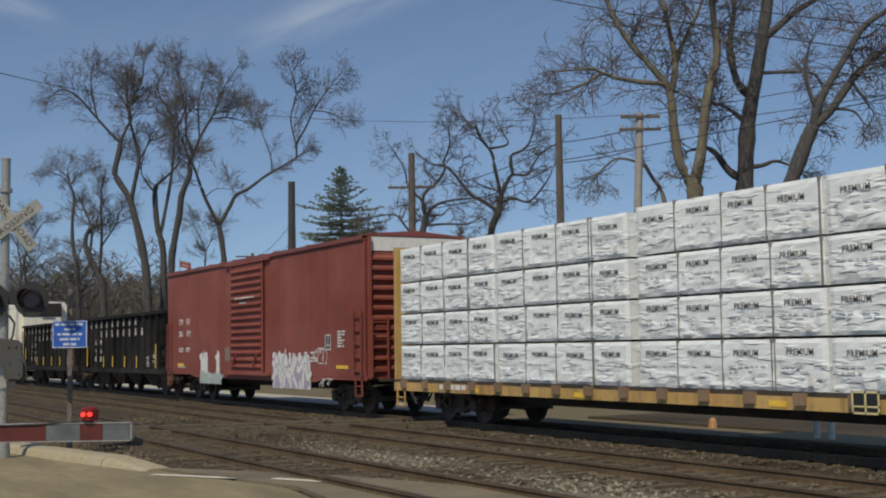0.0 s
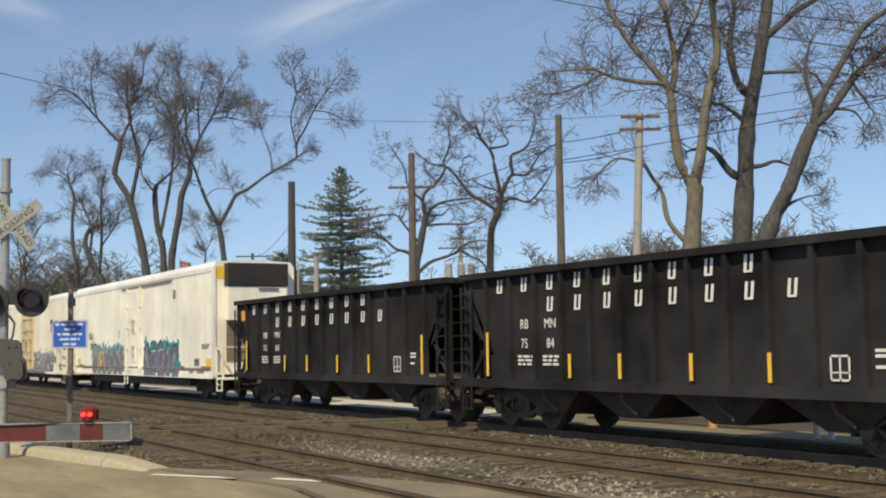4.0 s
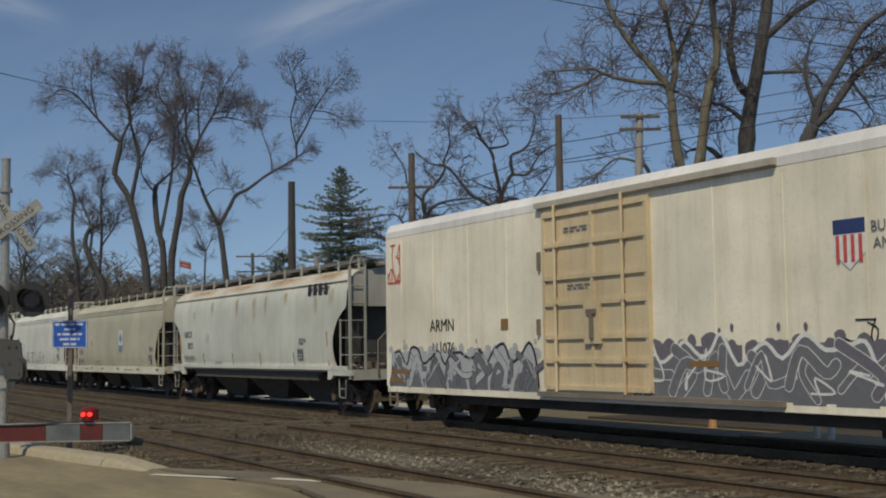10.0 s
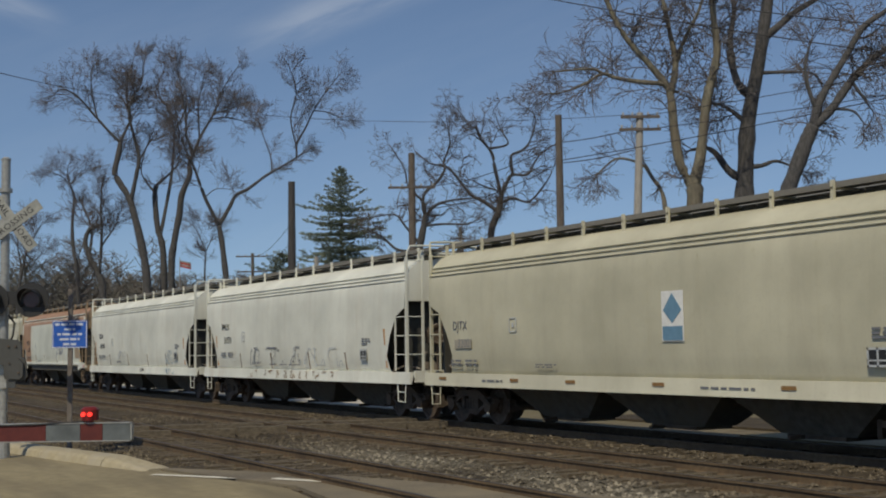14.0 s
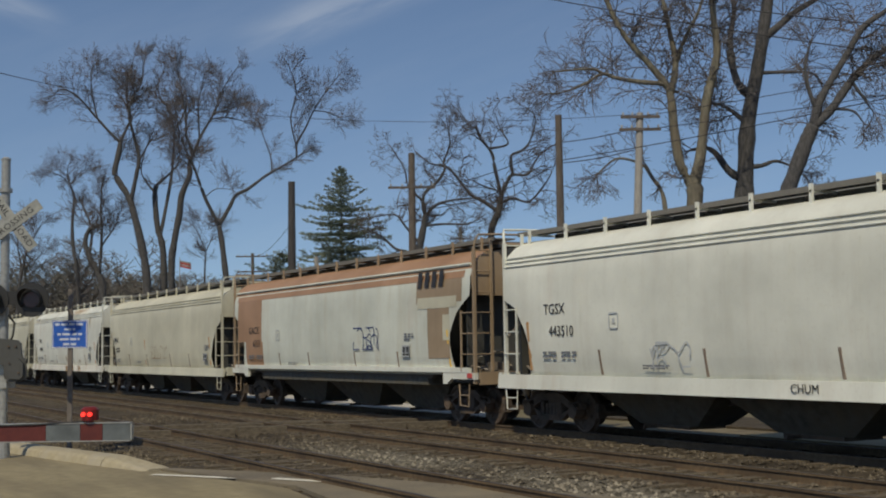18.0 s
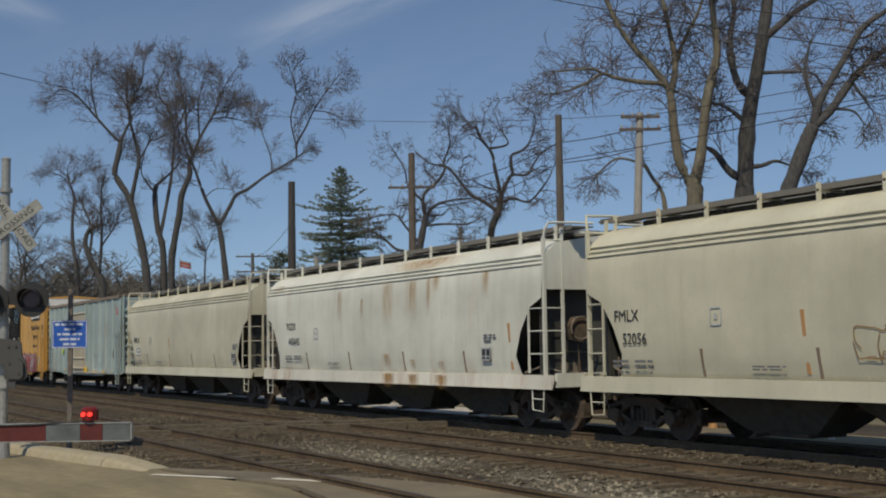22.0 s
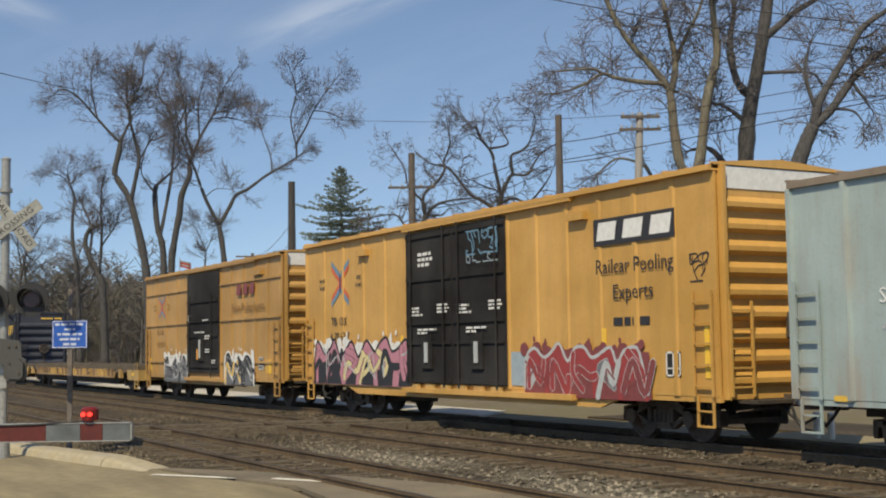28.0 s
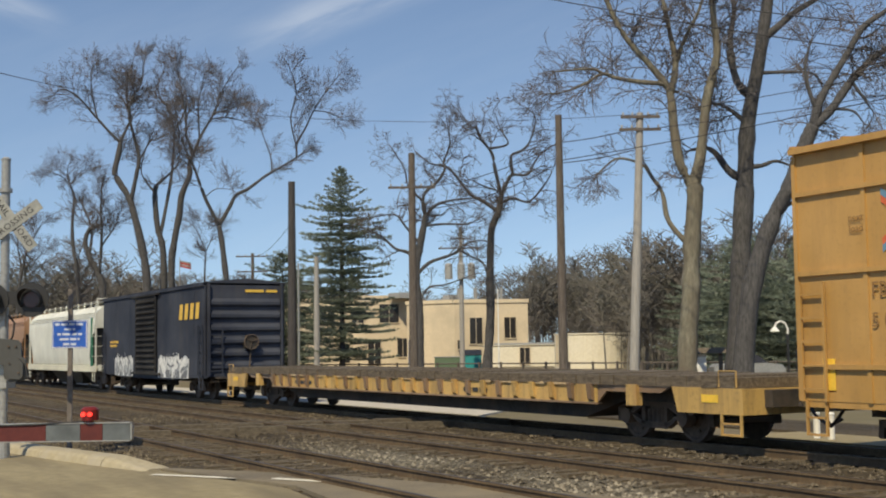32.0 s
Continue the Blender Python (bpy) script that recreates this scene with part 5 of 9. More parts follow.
def shell_patch(car, name, x0, x1, z0, z1, material, off=0.008, slant=0.0, label=""):
    """A painted patch that follows the hopper's curved side."""
    g = Mesher()
    n = 10
    for i in range(n):
        a, b = z0 + (z1 - z0) * i / n, z0 + (z1 - z0) * (i + 1) / n
        ya, yb = -hopper_section(max(1.2, a)) - off, -hopper_section(max(1.2, b)) - off
        sa, sb = slant * i / n, slant * (i + 1) / n
        g.add([(x0 + sa, ya, a), (x1 + sa, ya, a), (x1 + sb, yb, b), (x0 + sb, yb, b)], [(0, 1, 2, 3)])
    return part(name, g, material, car, label)


def hopper_marks(car, rep, num, x, z=2.6, dz=0.46, size=0.32, material=None, sq=5.95, ribs=(-4.7, -1.5, 1.7, 4.5), orange=(6.95,), z_sq=1.70, rib_m=None, ox=0.0):
    m = material or INK["black"]
    letters("reporting_mark", rep, size, m, car, x, -HALF - 0.016, z, wide=1.0)
    letters("reporting_mark", num, size, m, car, x + 0.25, -HALF - 0.016, z - dz, wide=0.95)
    bars(car, "stencil_lines", x - 0.45, z - 2 * dz, (0.5, 0.5), INK["grey"], h=0.05, seed=1)
    bars(car, "stencil_lines", x + 0.25, z - 2 * dz, (0.55, 0.5), INK["grey"], h=0.05, seed=2)
    frame_mark(car, sq, z_sq, 0.42, 0.30, INK["pale"])
    bars(car, "stencil_lines", sq - 0.1, z_sq + 0.42, (0.5, 0.55, 0.35), INK["grey"], h=0.04, seed=4)
    bars(car, "stencil_lines", -3.2, 1.45, (0.8, 0.7), INK["grey"], h=0.03, seed=6)
    reflectors(car, ribs, 1.27, 1.78, rib_m or M["rust_strip"], 0.06, -0.02, "stiffener")
    reflectors(car, orange, 1.35, 2.4, M["rust_orange"], 0.08, -0.05, "reflector")
    g = Mesher()
    e = 0.025
    xm, zm = -4.1, 2.35
    for a, b, c, d in ((-0.13, 0.13, 0.14, 0.14 + e), (-0.13, 0.13, -0.14 - e, -0.14), (-0.13 - e, -0.13, -0.14, 0.14), (0.13, 0.13 + e, -0.14, 0.14), (-0.04, 0.04, -0.05, 0.05)):
        g.box(xm + a, xm + b, -HALF - 0.02, -HALF - 0.014, zm + c, zm + d)
    part("test_panel", g, INK["pale"], car)


def sill_marks(car, L, spots, material):
    for x in spots:
        part("sill_reflector", Mesher().box(x - 0.17, x + 0.17, -HALF - 0.016, -HALF - 0.008, 1.08, 1.15), material, car)
    bars(car, "sill_stencil", -5.5, 1.06, (0.9,), INK["grey"], y=-HALF - 0.008, h=0.05, seed=8)
    bars(car, "sill_stencil", 2.2, 1.06, (1.4,), INK["grey"], y=-HALF - 0.008, h=0.04, seed=9)


def scribble(car, x0, x1, z0, z1, material, seed, n=8, r=0.016, y=-HALF - 0.012):
    """Thin spray-can loops."""
    rnd = random.Random(seed)
    for k in range(n):
        x = x0 + (x1 - x0) * (k + rnd.random()) / n
        pts = []
        a = rnd.uniform(0, 6.3)
        z = rnd.uniform(z0, z1)
        for j in range(9):
            pts.append((x, -HALF - 0.012, min(max(z, z0), z1)))
            a += rnd.uniform(-1.5, 1.9)
            x = min(max(x + math.cos(a) * min(z1 - z0, x1 - x0) * 0.3, x0), x1)
            z += math.sin(a) * (z1 - z0) * 0.4
        g = Mesher()
        ribbon(g, rounded([(p[0], p[2]) for p in pts], 3), r, y)
        part("scribble", g, material, car)


def chevron_emblem(car, x, z, s):
    """Crossed orange and blue arrow emblem, plain shapes only."""
    for k, (sx, sz) in enumerate(((-1, 1), (1, 1), (-1, -1), (1, -1))):
        for w, m, off in ((0.0, INK["orange"], 0.0), (0.18, INK["sky"], 0.001)):
            g = Mesher()
            a = (x + sx * 0.05 * s, z + sz * (0.02 + w) * s)
            b = (x + sx * 0.72 * s, z + sz * (0.62 + w) * s)
            t = 0.18 * s
            y = -HALF - 0.014 - off
            g.add([(a[0], y, a[1] - t * sz * 0.2), (b[0], y, b[1] - t * sz), (b[0], y, b[1]), (a[0], y, a[1] + t * sz)], [(0, 1, 2, 3)])
            part("emblem_stroke", g, m, car)
    part("emblem_bar", Mesher().box(x - 0.035 * s, x + 0.035 * s, -HALF - 0.02, -HALF - 0.014, z - 0.3 * s, z + 0.3 * s), INK["navy"], car)


def block_logo(car, x0, x1, z0, z1, backing, front, y=-HALF - 0.012, n=3):
    """A company mark reduced to a dark panel with three plain blocks."""
    b = part("logo_panel", Mesher().box(x0, x1, y - 0.004, y, z0, z1), backing, car, "plain panel with blocks in place of a company mark") if backing else car
    w = (x1 - x0) / n
    for k in range(n):
        a, c = x0 + w * k + w * 0.12, x0 + w * (k + 1) - w * 0.08
        zz0, zz1 = z0 + (z1 - z0) * 0.18, z1 - (z1 - z0) * 0.14
        m = (a + c) / 2
        lean = (zz1 - zz0) * 0.22
        g = Mesher().prism([(a, zz0), (c - lean, zz0), (c, zz1), (a + lean, zz1)], "y", y - 0.009, y - 0.005)
        part("logo_block", g, front, b)


def lumber_car():
    u0, L = 127.6, 22.4
    u = u0 + L / 2
    c = new_car("centerbeam_car", "yellow centre-beam flat car carrying wrapped lumber", "flat car", u)
    m = M["flat_yellow"]
    part("side_sill", Mesher().box(-L / 2, L / 2, -HALF, -HALF + 0.1, 0.76, 0.98), m, c)
    part("deck", Mesher().box(-L / 2, L / 2, -HALF + 0.02, HALF, 0.98, 1.05), M["black_steel"], c)
    part("centre_sill", Mesher().box(-L / 2, L / 2, -0.4, 0.4, 0.5, 0.98), M["black_steel"], c)
    part("centre_beam", Mesher().box(-L / 2, L / 2, -0.06, 0.06, 1.0, 4.5), m, c)
    for s in (-1, 1):
        part("bulkhead", Mesher().box(min(s * L / 2, s * (L / 2 - 0.12)), max(s * L / 2, s * (L / 2 - 0.12)), -HALF + 0.02, HALF, 1.02, 4.55), m, c)
        add_step(c, s * (L / 2 - 0.4), -HALF, 0.35, 0.8, m)
    for k in range(19):
        x = -L / 2 + 0.6 + (L - 1.2) * k / 18
        part("winch_bracket", Mesher().box(x - 0.13, x + 0.13, -HALF - 0.06, -HALF + 0.02, 0.84, 1.04), M["pocket"], c)
    frame_mark(c, 4.95, 0.93, 0.55, 0.36, INK["cream"], -HALF - 0.07)
    bars(c, "stencil_lines", -8.7, 0.84, (1.3,), INK["white"], y=-HALF - 0.006, h=0.12, seed=3)
    for x in (-7.2, -2.9, 2.8):
        part("sill_reflector", Mesher().box(x, x + 0.4, -HALF - 0.012, -HALF - 0.004, 0.8, 0.9), M["amber"], c)
    add_trucks(c, (-L / 2 + 2.4, L / 2 - 2.4))
    add_couplers(c, ((-L / 2, -1), (L / 2, 1)))
    lumber(u, L)


def red_boxcar():
    m = M["boxcar_red"]
    c, L = boxcar("boxcar", "oxide-red boxcar with ribbed sliding door and white spray paint", 107.05, 125.8, 1.08, 5.02, 5.18, m, (-1.6, 1.62), None, "seams", 12, M["white"], posts=15, roof_m=M["red_roof"])
    d = ribbed_door(c, -1.55, 1.6, 1.12, 4.85, m, 15)
    for x in (-1.1, 0.95):
        part("door_handle", Mesher().tube([(x, -HALF - 0.16, 1.35), (x + 0.3, -HALF - 0.16, 1.75)], 0.035, 6).box(x - 0.12, x + 0.12, -HALF - 0.15, -HALF - 0.08, 1.3, 1.5), m, d)
    w = INK["white"]
    for x, z, t in ((-7.6, 3.02, "CM"), (-6.65, 3.02, "HX"), (-7.6, 2.55, "286"), (-6.6, 2.55, "019")):
        letters("reporting_mark", t, 0.34, w, c, x, -HALF - 0.01, z)
    bars(c, "stencil_lines", -7.8, 1.95, (0.5, 0.5), w, h=0.06, seed=1)
    bars(c, "stencil_lines", -6.9, 1.95, (0.5, 0.4), w, h=0.06, seed=2)
    bars(c, "stencil_lines", -0.9, 3.65, (1.9,), w, y=-HALF - 0.15, h=0.05, seed=3)
    bars(c, "stencil_lines", -0.4, 3.48, (0.7,), w, y=-HALF - 0.15, h=0.04, seed=4)
    bars(c, "stencil_lines", 7.55, 2.35, (0.55, 0.5, 0.3, 0.5, 0.35, 0.45), w, h=0.05, seed=5)
    bars(c, "stencil_lines", 5.55, 1.75, (0.35, 0, 0.5, 0.55), w, h=0.05, seed=6)
    bars(c, "stencil_lines", -7.9, 1.24, (0.9,), w, h=0.04, seed=7)
    frame_mark(c, 6.88, 2.07, 0.42, 0.46, w)
    plate(c, "reflector", 7.45, 8.3, 1.3, 1.4, M["amber"])
    plate(c, "reflector", -8.0, -7.2, 1.3, 1.4, M["amber"])
    part("emblem_ring", Mesher().tube([(-5.66, -HALF - 0.014, 2.79), (-5.66, -HALF - 0.01, 2.79)], 0.16, 16), m, c)
    scrawl(c, "spray_paint", -5.1, -4.25, 0.72, 1.84, (INK["white"],), 3, n=2, label="rough white spray paint block")
    scrawl(c, "spray_paint", -3.3, -2.95, 1.0, 1.86, (INK["white"],), 5, n=1, label="rough white spray paint stroke")
    scrawl(c, "spray_paint", -5.2, -2.75, 0.66, 1.14, (INK["mint"], INK["mint"], INK["pale"], INK["white"]), 4, n=3, line=INK["pale"], label="pale green spray paint smear")
    scrawl(c, "spray_paint", 2.4, 5.5, 0.64, 1.84, (INK["white"], INK["white"], INK["lilac"], INK["white"]), 9, n=4, line=INK["lilac"], label="white and lilac spray-painted piece")
    scribble(c, 6.0, 7.2, 0.72, 1.0, w, 24, 4, 0.014)
    scribble(c, 5.6, 6.9, 1.45, 1.9, w, 25, 6, 0.014)
    plate(c, "repair_plate", -2.3, -1.7, 1.5, 2.0, M["grime"])
    open_hopper(91.95, 106.6, False)
    open_hopper(75.85, 91.2, True)


def reefer_one():
    c, L = refrigerator_car("refrigerator_car", "white refrigerator car with teal and violet graffiti", 51.1, 73.5, 1.0, 5.08, M["reefer_white"], (0, 0), None)
    m = M["reefer_white"]
    d = part("plug_door", Mesher().box(-0.66, 1.57, -HALF - 0.035, -HALF, 1.02, 4.72), m, c)
    for x in (-0.6, 1.5):
        r = part("lock_rod", Mesher().tube([(x, -HALF - 0.08, 0.95), (x, -HALF - 0.08, 4.78)], 0.035, 8), m, d)
        for z in (1.15, 2.05, 3.0, 3.9, 4.6):
            part("rod_guide", Mesher().box(x - 0.07, x + 0.07, -HALF - 0.13, -HALF - 0.03, z - 0.06, z + 0.06), m, r)
    for x, z, w, h in ((0.42, 3.1, 0.62, 0.75), (0.42, 1.95, 0.6, 1.0)):
        k = part("latch_box", Mesher().box(x - w / 2, x + w / 2, -HALF - 0.06, -HALF - 0.035, z - h / 2, z + h / 2), m, d)
        part("latch", Mesher().box(x - 0.2, x + 0.2, -HALF - 0.12, -HALF - 0.06, z + 0.1, z + 0.2).box(x - 0.05, x + 0.05, -HALF - 0.13, -HALF - 0.06, z - 0.32, z + 0.12).box(x - 0.18, x + 0.15, -HALF - 0.1, -HALF - 0.06, z - 0.25, z - 0.18), M["pale_steel"], k)
    part("door_brace", Mesher().box(-0.66, 1.57, -HALF - 0.055, -HALF - 0.035, 2.2, 2.3), m, d)
    part("door_rail", Mesher().box(-1.75, 6.0, -HALF - 0.1, -HALF, 4.76, 4.87), M["pale_steel"], c, "grey steel door track")
    part("lower_rail", Mesher().box(-L / 2 + 0.2, L / 2 - 0.5, -HALF - 0.04, -HALF, 1.17, 1.23), M["grime"], c)
    part("eave_seam", Mesher().box(-L / 2, L / 2, -HALF - 0.012, -HALF, 4.8, 4.84), M["pale_steel"], c)
    scrawl(c, "graffiti", -7.35, -1.45, 0.85, 2.36, (INK["teal"], INK["plum"], INK["grey"], INK["plum"], INK["violet"], INK["gold"], INK["grey"]), 21, n=6, line=INK["pale"], label="teal and violet abstract graffiti")
    scrawl(c, "graffiti", 1.9, 7.0, 0.85, 2.45, (INK["teal"], INK["plum"], INK["violet"], INK["grey"], INK["plum"], INK["teal"]), 22, n=5, line=INK["black"], label="teal and violet abstract graffiti")
    letters("reporting_mark", "TILX", 0.44, INK["black"], c, -7.65, -HALF - 0.016, 2.66)
    letters("reporting_mark", "720029", 0.40, INK["black"], c, -7.2, -HALF - 0.016, 2.17)
    for x, z, rows, h in ((-7.6, 1.75, (0.6, 0.55), 0.05), (0.0, 4.3, (1.1, 0.9), 0.05), (5.6, 1.75, (0.9, 1.5, 1.3), 0.05), (9.9, 2.1, (0.9, 0.8, 0.7), 0.04), (8.4, 1.1, (0.5, 0.4), 0.04), (9.3, 1.1, (0.9, 0.8), 0.04), (-0.5, 2.75, (0.4, 0.4), 0.04), (-0.5, 1.7, (0.4, 0.5), 0.04), (-9.3, 1.1, (1.6,), 0.04)):
        bars(c, "stencil_lines", x, z, rows, INK["grey"], h=h, seed=int(x * 7))
    frame_mark(c, 9.29, 1.45, 0.55, 0.3, INK["pale"])
    for x in (10.7, -10.15):
        plate(c, "placard", x - 0.28, x + 0.28, 1.28, 1.6, M["amber"])
    for x0, x1 in ((7.4, 7.8), (9.9, 11.0), (-9.9, -9.0)):
        plate(c, "reflector", x0, x1, 1.2, 1.3, INK["brown"], -HALF - 0.045)
    part("defect_panel", Mesher().box(-2.4, -2.15, -HALF - 0.014, -HALF - 0.008, 2.55, 2.9), INK["pale"], c)
    part("card_holder", Mesher().box(6.3, 6.5, -HALF - 0.05, -HALF, 4.0, 4.35), M["grime"], c)
    # right-hand end: cooling unit, ladder and platform
    e = L / 2
    part("corner_post", Mesher().box(e - 0.12, e + 0.05, -HALF - 0.03, -HALF + 0.08, 0.9, 5.0), M["roof_white"], c)
    part("yellow_corner", Mesher().box(e + 0.001, e + 0.012, -HALF + 0.1, -1.16, 4.55, 5.02), M["amber"], c, "yellow painted upper corner")
    u = part("cooling_unit", Mesher().box(e + 0.012, e + 0.42, -1.14, 1.14, 3.0, 4.25), m, c, "white refrigeration unit housing")
    g = Mesher().box(e + 0.012, e + 0.46, -1.18, 1.18, 4.27, 5.12)
    k = part("cooling_grille", g, M["black"], u, "black louvred upper grille")
    for j in range(9):
        part("louvre", Mesher().box(e + 0.46, e + 0.48, -1.12, 1.12, 4.33 + 0.085 * j, 4.37 + 0.085 * j), M["black_steel"], k)
    part("maker_plate", Mesher().box(e + 0.46, e + 0.47, 0.0, 0.8, 4.12, 4.2), INK["grey"], u)
    part("vent_recess", Mesher().box(e + 0.012, e + 0.05, -1.1, 1.1, 1.5, 2.95), M["grime"], c)
    for y in (-1.5, -0.35, 1.4):
        part("platform_post", Mesher().box(e + 0.75, e + 0.83, y - 0.04, y + 0.04, 0.85, 2.9 if y > -1 else 2.0), m, c)
    for z in (1.35, 2.0, 2.45, 2.9):
        part("platform_rail", Mesher().tube([(e + 0.79, -1.5 if z < 2.1 else -0.35, z), (e + 0.79, 1.4, z)], 0.028, 6), m, c)
    part("end_platform", Mesher().box(e, e + 0.95, -1.5, 1.5, 0.82, 0.9), m, c)
    part("platform_step_box", Mesher().box(e + 0.05, e + 0.75, -1.52, -1.46, 1.0, 1.06).box(e + 0.05, e + 0.75, -1.52, -1.46, 1.9, 1.96).box(e + 0.05, e + 0.1, -1.52, -1.46, 0.9, 2.0), m, c)
    part("brake_lever", Mesher().tube([(e + 0.9, 0.6, 0.9), (e + 0.9, -0.2, 2.1)], 0.06, 6), M["grime"], c)
    add_step(c, e + 0.4, -1.5, 0.4, 0.85, m, 0.55)
    add_step(c, -1.0, -HALF, 0.45, 0.9, m, 0.5)
    for z in (1.1, 1.5, 1.9, 2.3):
        part("grab_iron", Mesher().tube([(-e + 0.1, -HALF - 0.06, z), (-e + 0.6, -HALF - 0.06, z)], 0.018, 6), m, c)


def reefer_two():
    c, L = refrigerator_car("refrigerator_car", "dirty white refrigerator car with tan plug door and grey graffiti", 28.9, 49.0, 0.88, 5.05, M["reefer_cream"], (0, 0), None)
    m, dm = M["reefer_cream"], M["reefer_door"]
    e = L / 2
    d = part("plug_door", Mesher().box(-2.3, 1.35, -HALF - 0.05, -HALF, 0.95, 4.75), dm, c, "tan ribbed plug door with rust")
    for z in (1.0, 1.55, 2.05, 2.75, 3.3, 4.0, 4.65):
        part("door_rib", Mesher().box(-2.25, 1.3, -HALF - 0.1, -HALF - 0.05, z - 0.05, z + 0.05), dm, d)
    for x in (-2.25, -0.5, 1.28):
        part("door_post", Mesher().box(x - 0.05, x + 0.05, -HALF - 0.09, -HALF - 0.05, 0.98, 4.72), dm, d)
    for x in (-1.75, 0.6):
        r = part("lock_rod", Mesher().tube([(x, -HALF - 0.14, 0.9), (x, -HALF - 0.14, 4.85)], 0.035, 8), dm, d)
        for z in (1.6, 2.8, 4.0):
            part("rod_guide", Mesher().box(x - 0.07, x + 0.07, -HALF - 0.18, -HALF - 0.1, z - 0.06, z + 0.06), dm, r)
    k = part("latch_box", Mesher().box(-0.75, -0.2, -HALF - 0.13, -HALF - 0.05, 1.9, 2.7), dm, d)
    part("latch", Mesher().box(-0.62, -0.3, -HALF - 0.17, -HALF - 0.13, 2.5, 2.6).box(-0.5, -0.4, -HALF - 0.18, -HALF - 0.13, 2.0, 2.55), M["grime"], k)
    part("door_rail", Mesher().box(-2.55, 4.75, -HALF - 0.12, -HALF, 4.84, 4.96), M["pale_steel"], c, "grey steel door track")
    part("lower_rail", Mesher().box(-2.5, 4.8, -HALF - 0.14, -HALF, 0.8, 0.9), M["grime"], c)
    for k in range(11):
        x = -e + 0.9 + k * 1.75
        if -2.4 < x < 1.4:
            continue
        part("panel_seam", Mesher().box(x - 0.012, x + 0.012, -HALF - 0.012, -HALF, 0.9, 4.7), m, c)
    # shield emblem reduced to plain colour fields
    s = part("emblem_shield", Mesher().prism([(5.95, 3.75), (5.95, 3.25), (6.27, 2.98), (6.6, 3.25), (6.6, 3.75)], "y", -HALF - 0.016, -HALF - 0.01), INK["white"], c, "shield emblem in blue, white and red fields")
    part("shield_top", Mesher().box(5.95, 6.6, -HALF - 0.022, -HALF - 0.017, 3.55, 3.78), INK["navy"], s)
    for k in range(4):
        part("shield_stripe", Mesher().box(6.0 + 0.155 * k, 6.07 + 0.155 * k, -HALF - 0.022, -HALF - 0.017, 3.1, 3.53), INK["scarlet"], s)
    letters("lettering", "BUILDING", 0.24, INK["grey"], c, 7.25, -HALF - 0.016, 3.62)
    letters("lettering", "AMERICA", 0.24, INK["grey"], c, 7.25, -HALF - 0.016, 3.36)
    letters("reporting_mark", "ARMN", 0.44, INK["black"], c, -6.94, -HALF - 0.016, 2.40)
    letters("reporting_mark", "111076", 0.40, INK["black"], c, -6.9, -HALF - 0.016, 1.84)
    scrawl(c, "graffiti", -9.8, -2.6, 0.85, 2.0, (INK["pale"], INK["pale"], INK["grey"], INK["grey"], INK["plum"], INK["pale"]), 31, n=7, label="grey and white abstract graffiti")
    scrawl(c, "graffiti", 0.68, 6.94, 0.82, 2.1, (INK["plum"], INK["grey"], INK["grey"], INK["plum"], INK["grey"]), 32, n=6, line=INK["white"], shade=INK["white"], label="dark grey abstract graffiti with white outlines")
    scribble(c, 5.9, 9.0, 1.5, 2.2, INK["black"], 7, 8)
    scribble(c, -9.9, -9.2, 3.6, 4.6, INK["scarlet"], 8, 6, 0.02)
    for x, z, rows in ((-1.5, 4.3, (1.0, 0.9)), (-1.4, 3.1, (0.8, 0.7)), (7.9, 2.6, (0.7, 0.6, 0.7, 0.5, 0.6)), (8.5, 1.3, (0.6, 0.5))):
        bars(c, "stencil_lines", x, z, rows, INK["grey"], y=-HALF - (0.06 if abs(x) < 2 else 0.014), h=0.04, seed=int(x * 9))
    for x in (-2.55, -2.5):
        part("door_stop", Mesher().box(x - 0.06, x + 0.03, -HALF - 0.06, -HALF, 2.1 if x < -2.52 else 3.5, 2.45 if x < -2.52 else 3.9), M["grime"], c)
    frame_mark(c, 7.35, 1.55, 0.4, 0.4, INK["cream"])
    for x0, x1, z in ((8.2, 8.9, 1.15), (8.6, 9.0, 0.98), (-9.7, -8.7, 1.2), (-9.8, -9.0, 0.98), (2.4, 3.2, 1.45)):
        plate(c, "reflector", x0, x1, z, z + 0.11, INK["brown"], -HALF - 0.026)
    plate(c, "card_panel", -4.15, -3.85, 2.25, 2.5, INK["brown"])
    for z in (1.2, 1.65, 2.1, 2.55):
        part("grab_iron", Mesher().box(e - 0.75, e - 0.12, -HALF - 0.05, -HALF - 0.02, z, z + 0.06), M["grime"], c)
    part("blue_band", Mesher().box(e + 0.002, e + 0.012, -HALF + 0.05, HALF - 0.05, 4.42, 4.82), INK["navy"], c, "dark blue band across the end")
    for k in range(5):
        part("end_post", Mesher().box(e, e + 0.12, -1.5 + 0.7 * k, -1.42 + 0.7 * k, 0.85, 2.6), dm, c)
    add_end_ladder(c, e + 0.2, -1.5, -1.0, 0.7, 2.6, 5, dm)
    part("end_machinery", Mesher().box(e, e + 0.35, -0.6, 0.9, 1.1, 2.4).tube([(e + 0.3, -0.2, 1.9), (e + 0.45, -0.2, 1.9)], 0.3, 14), M["grime"], c)
    part("end_platform", Mesher().box(e, e + 0.6, -1.5, 1.5, 0.72, 0.8), dm, c)
    part("roof_cap_end", Mesher().box(e, e + 0.06, -HALF + 0.05, HALF - 0.05, 4.86, 4.95), m, c)
    add_step(c, e - 0.4, -HALF, 0.35, 0.8, M["grime"])
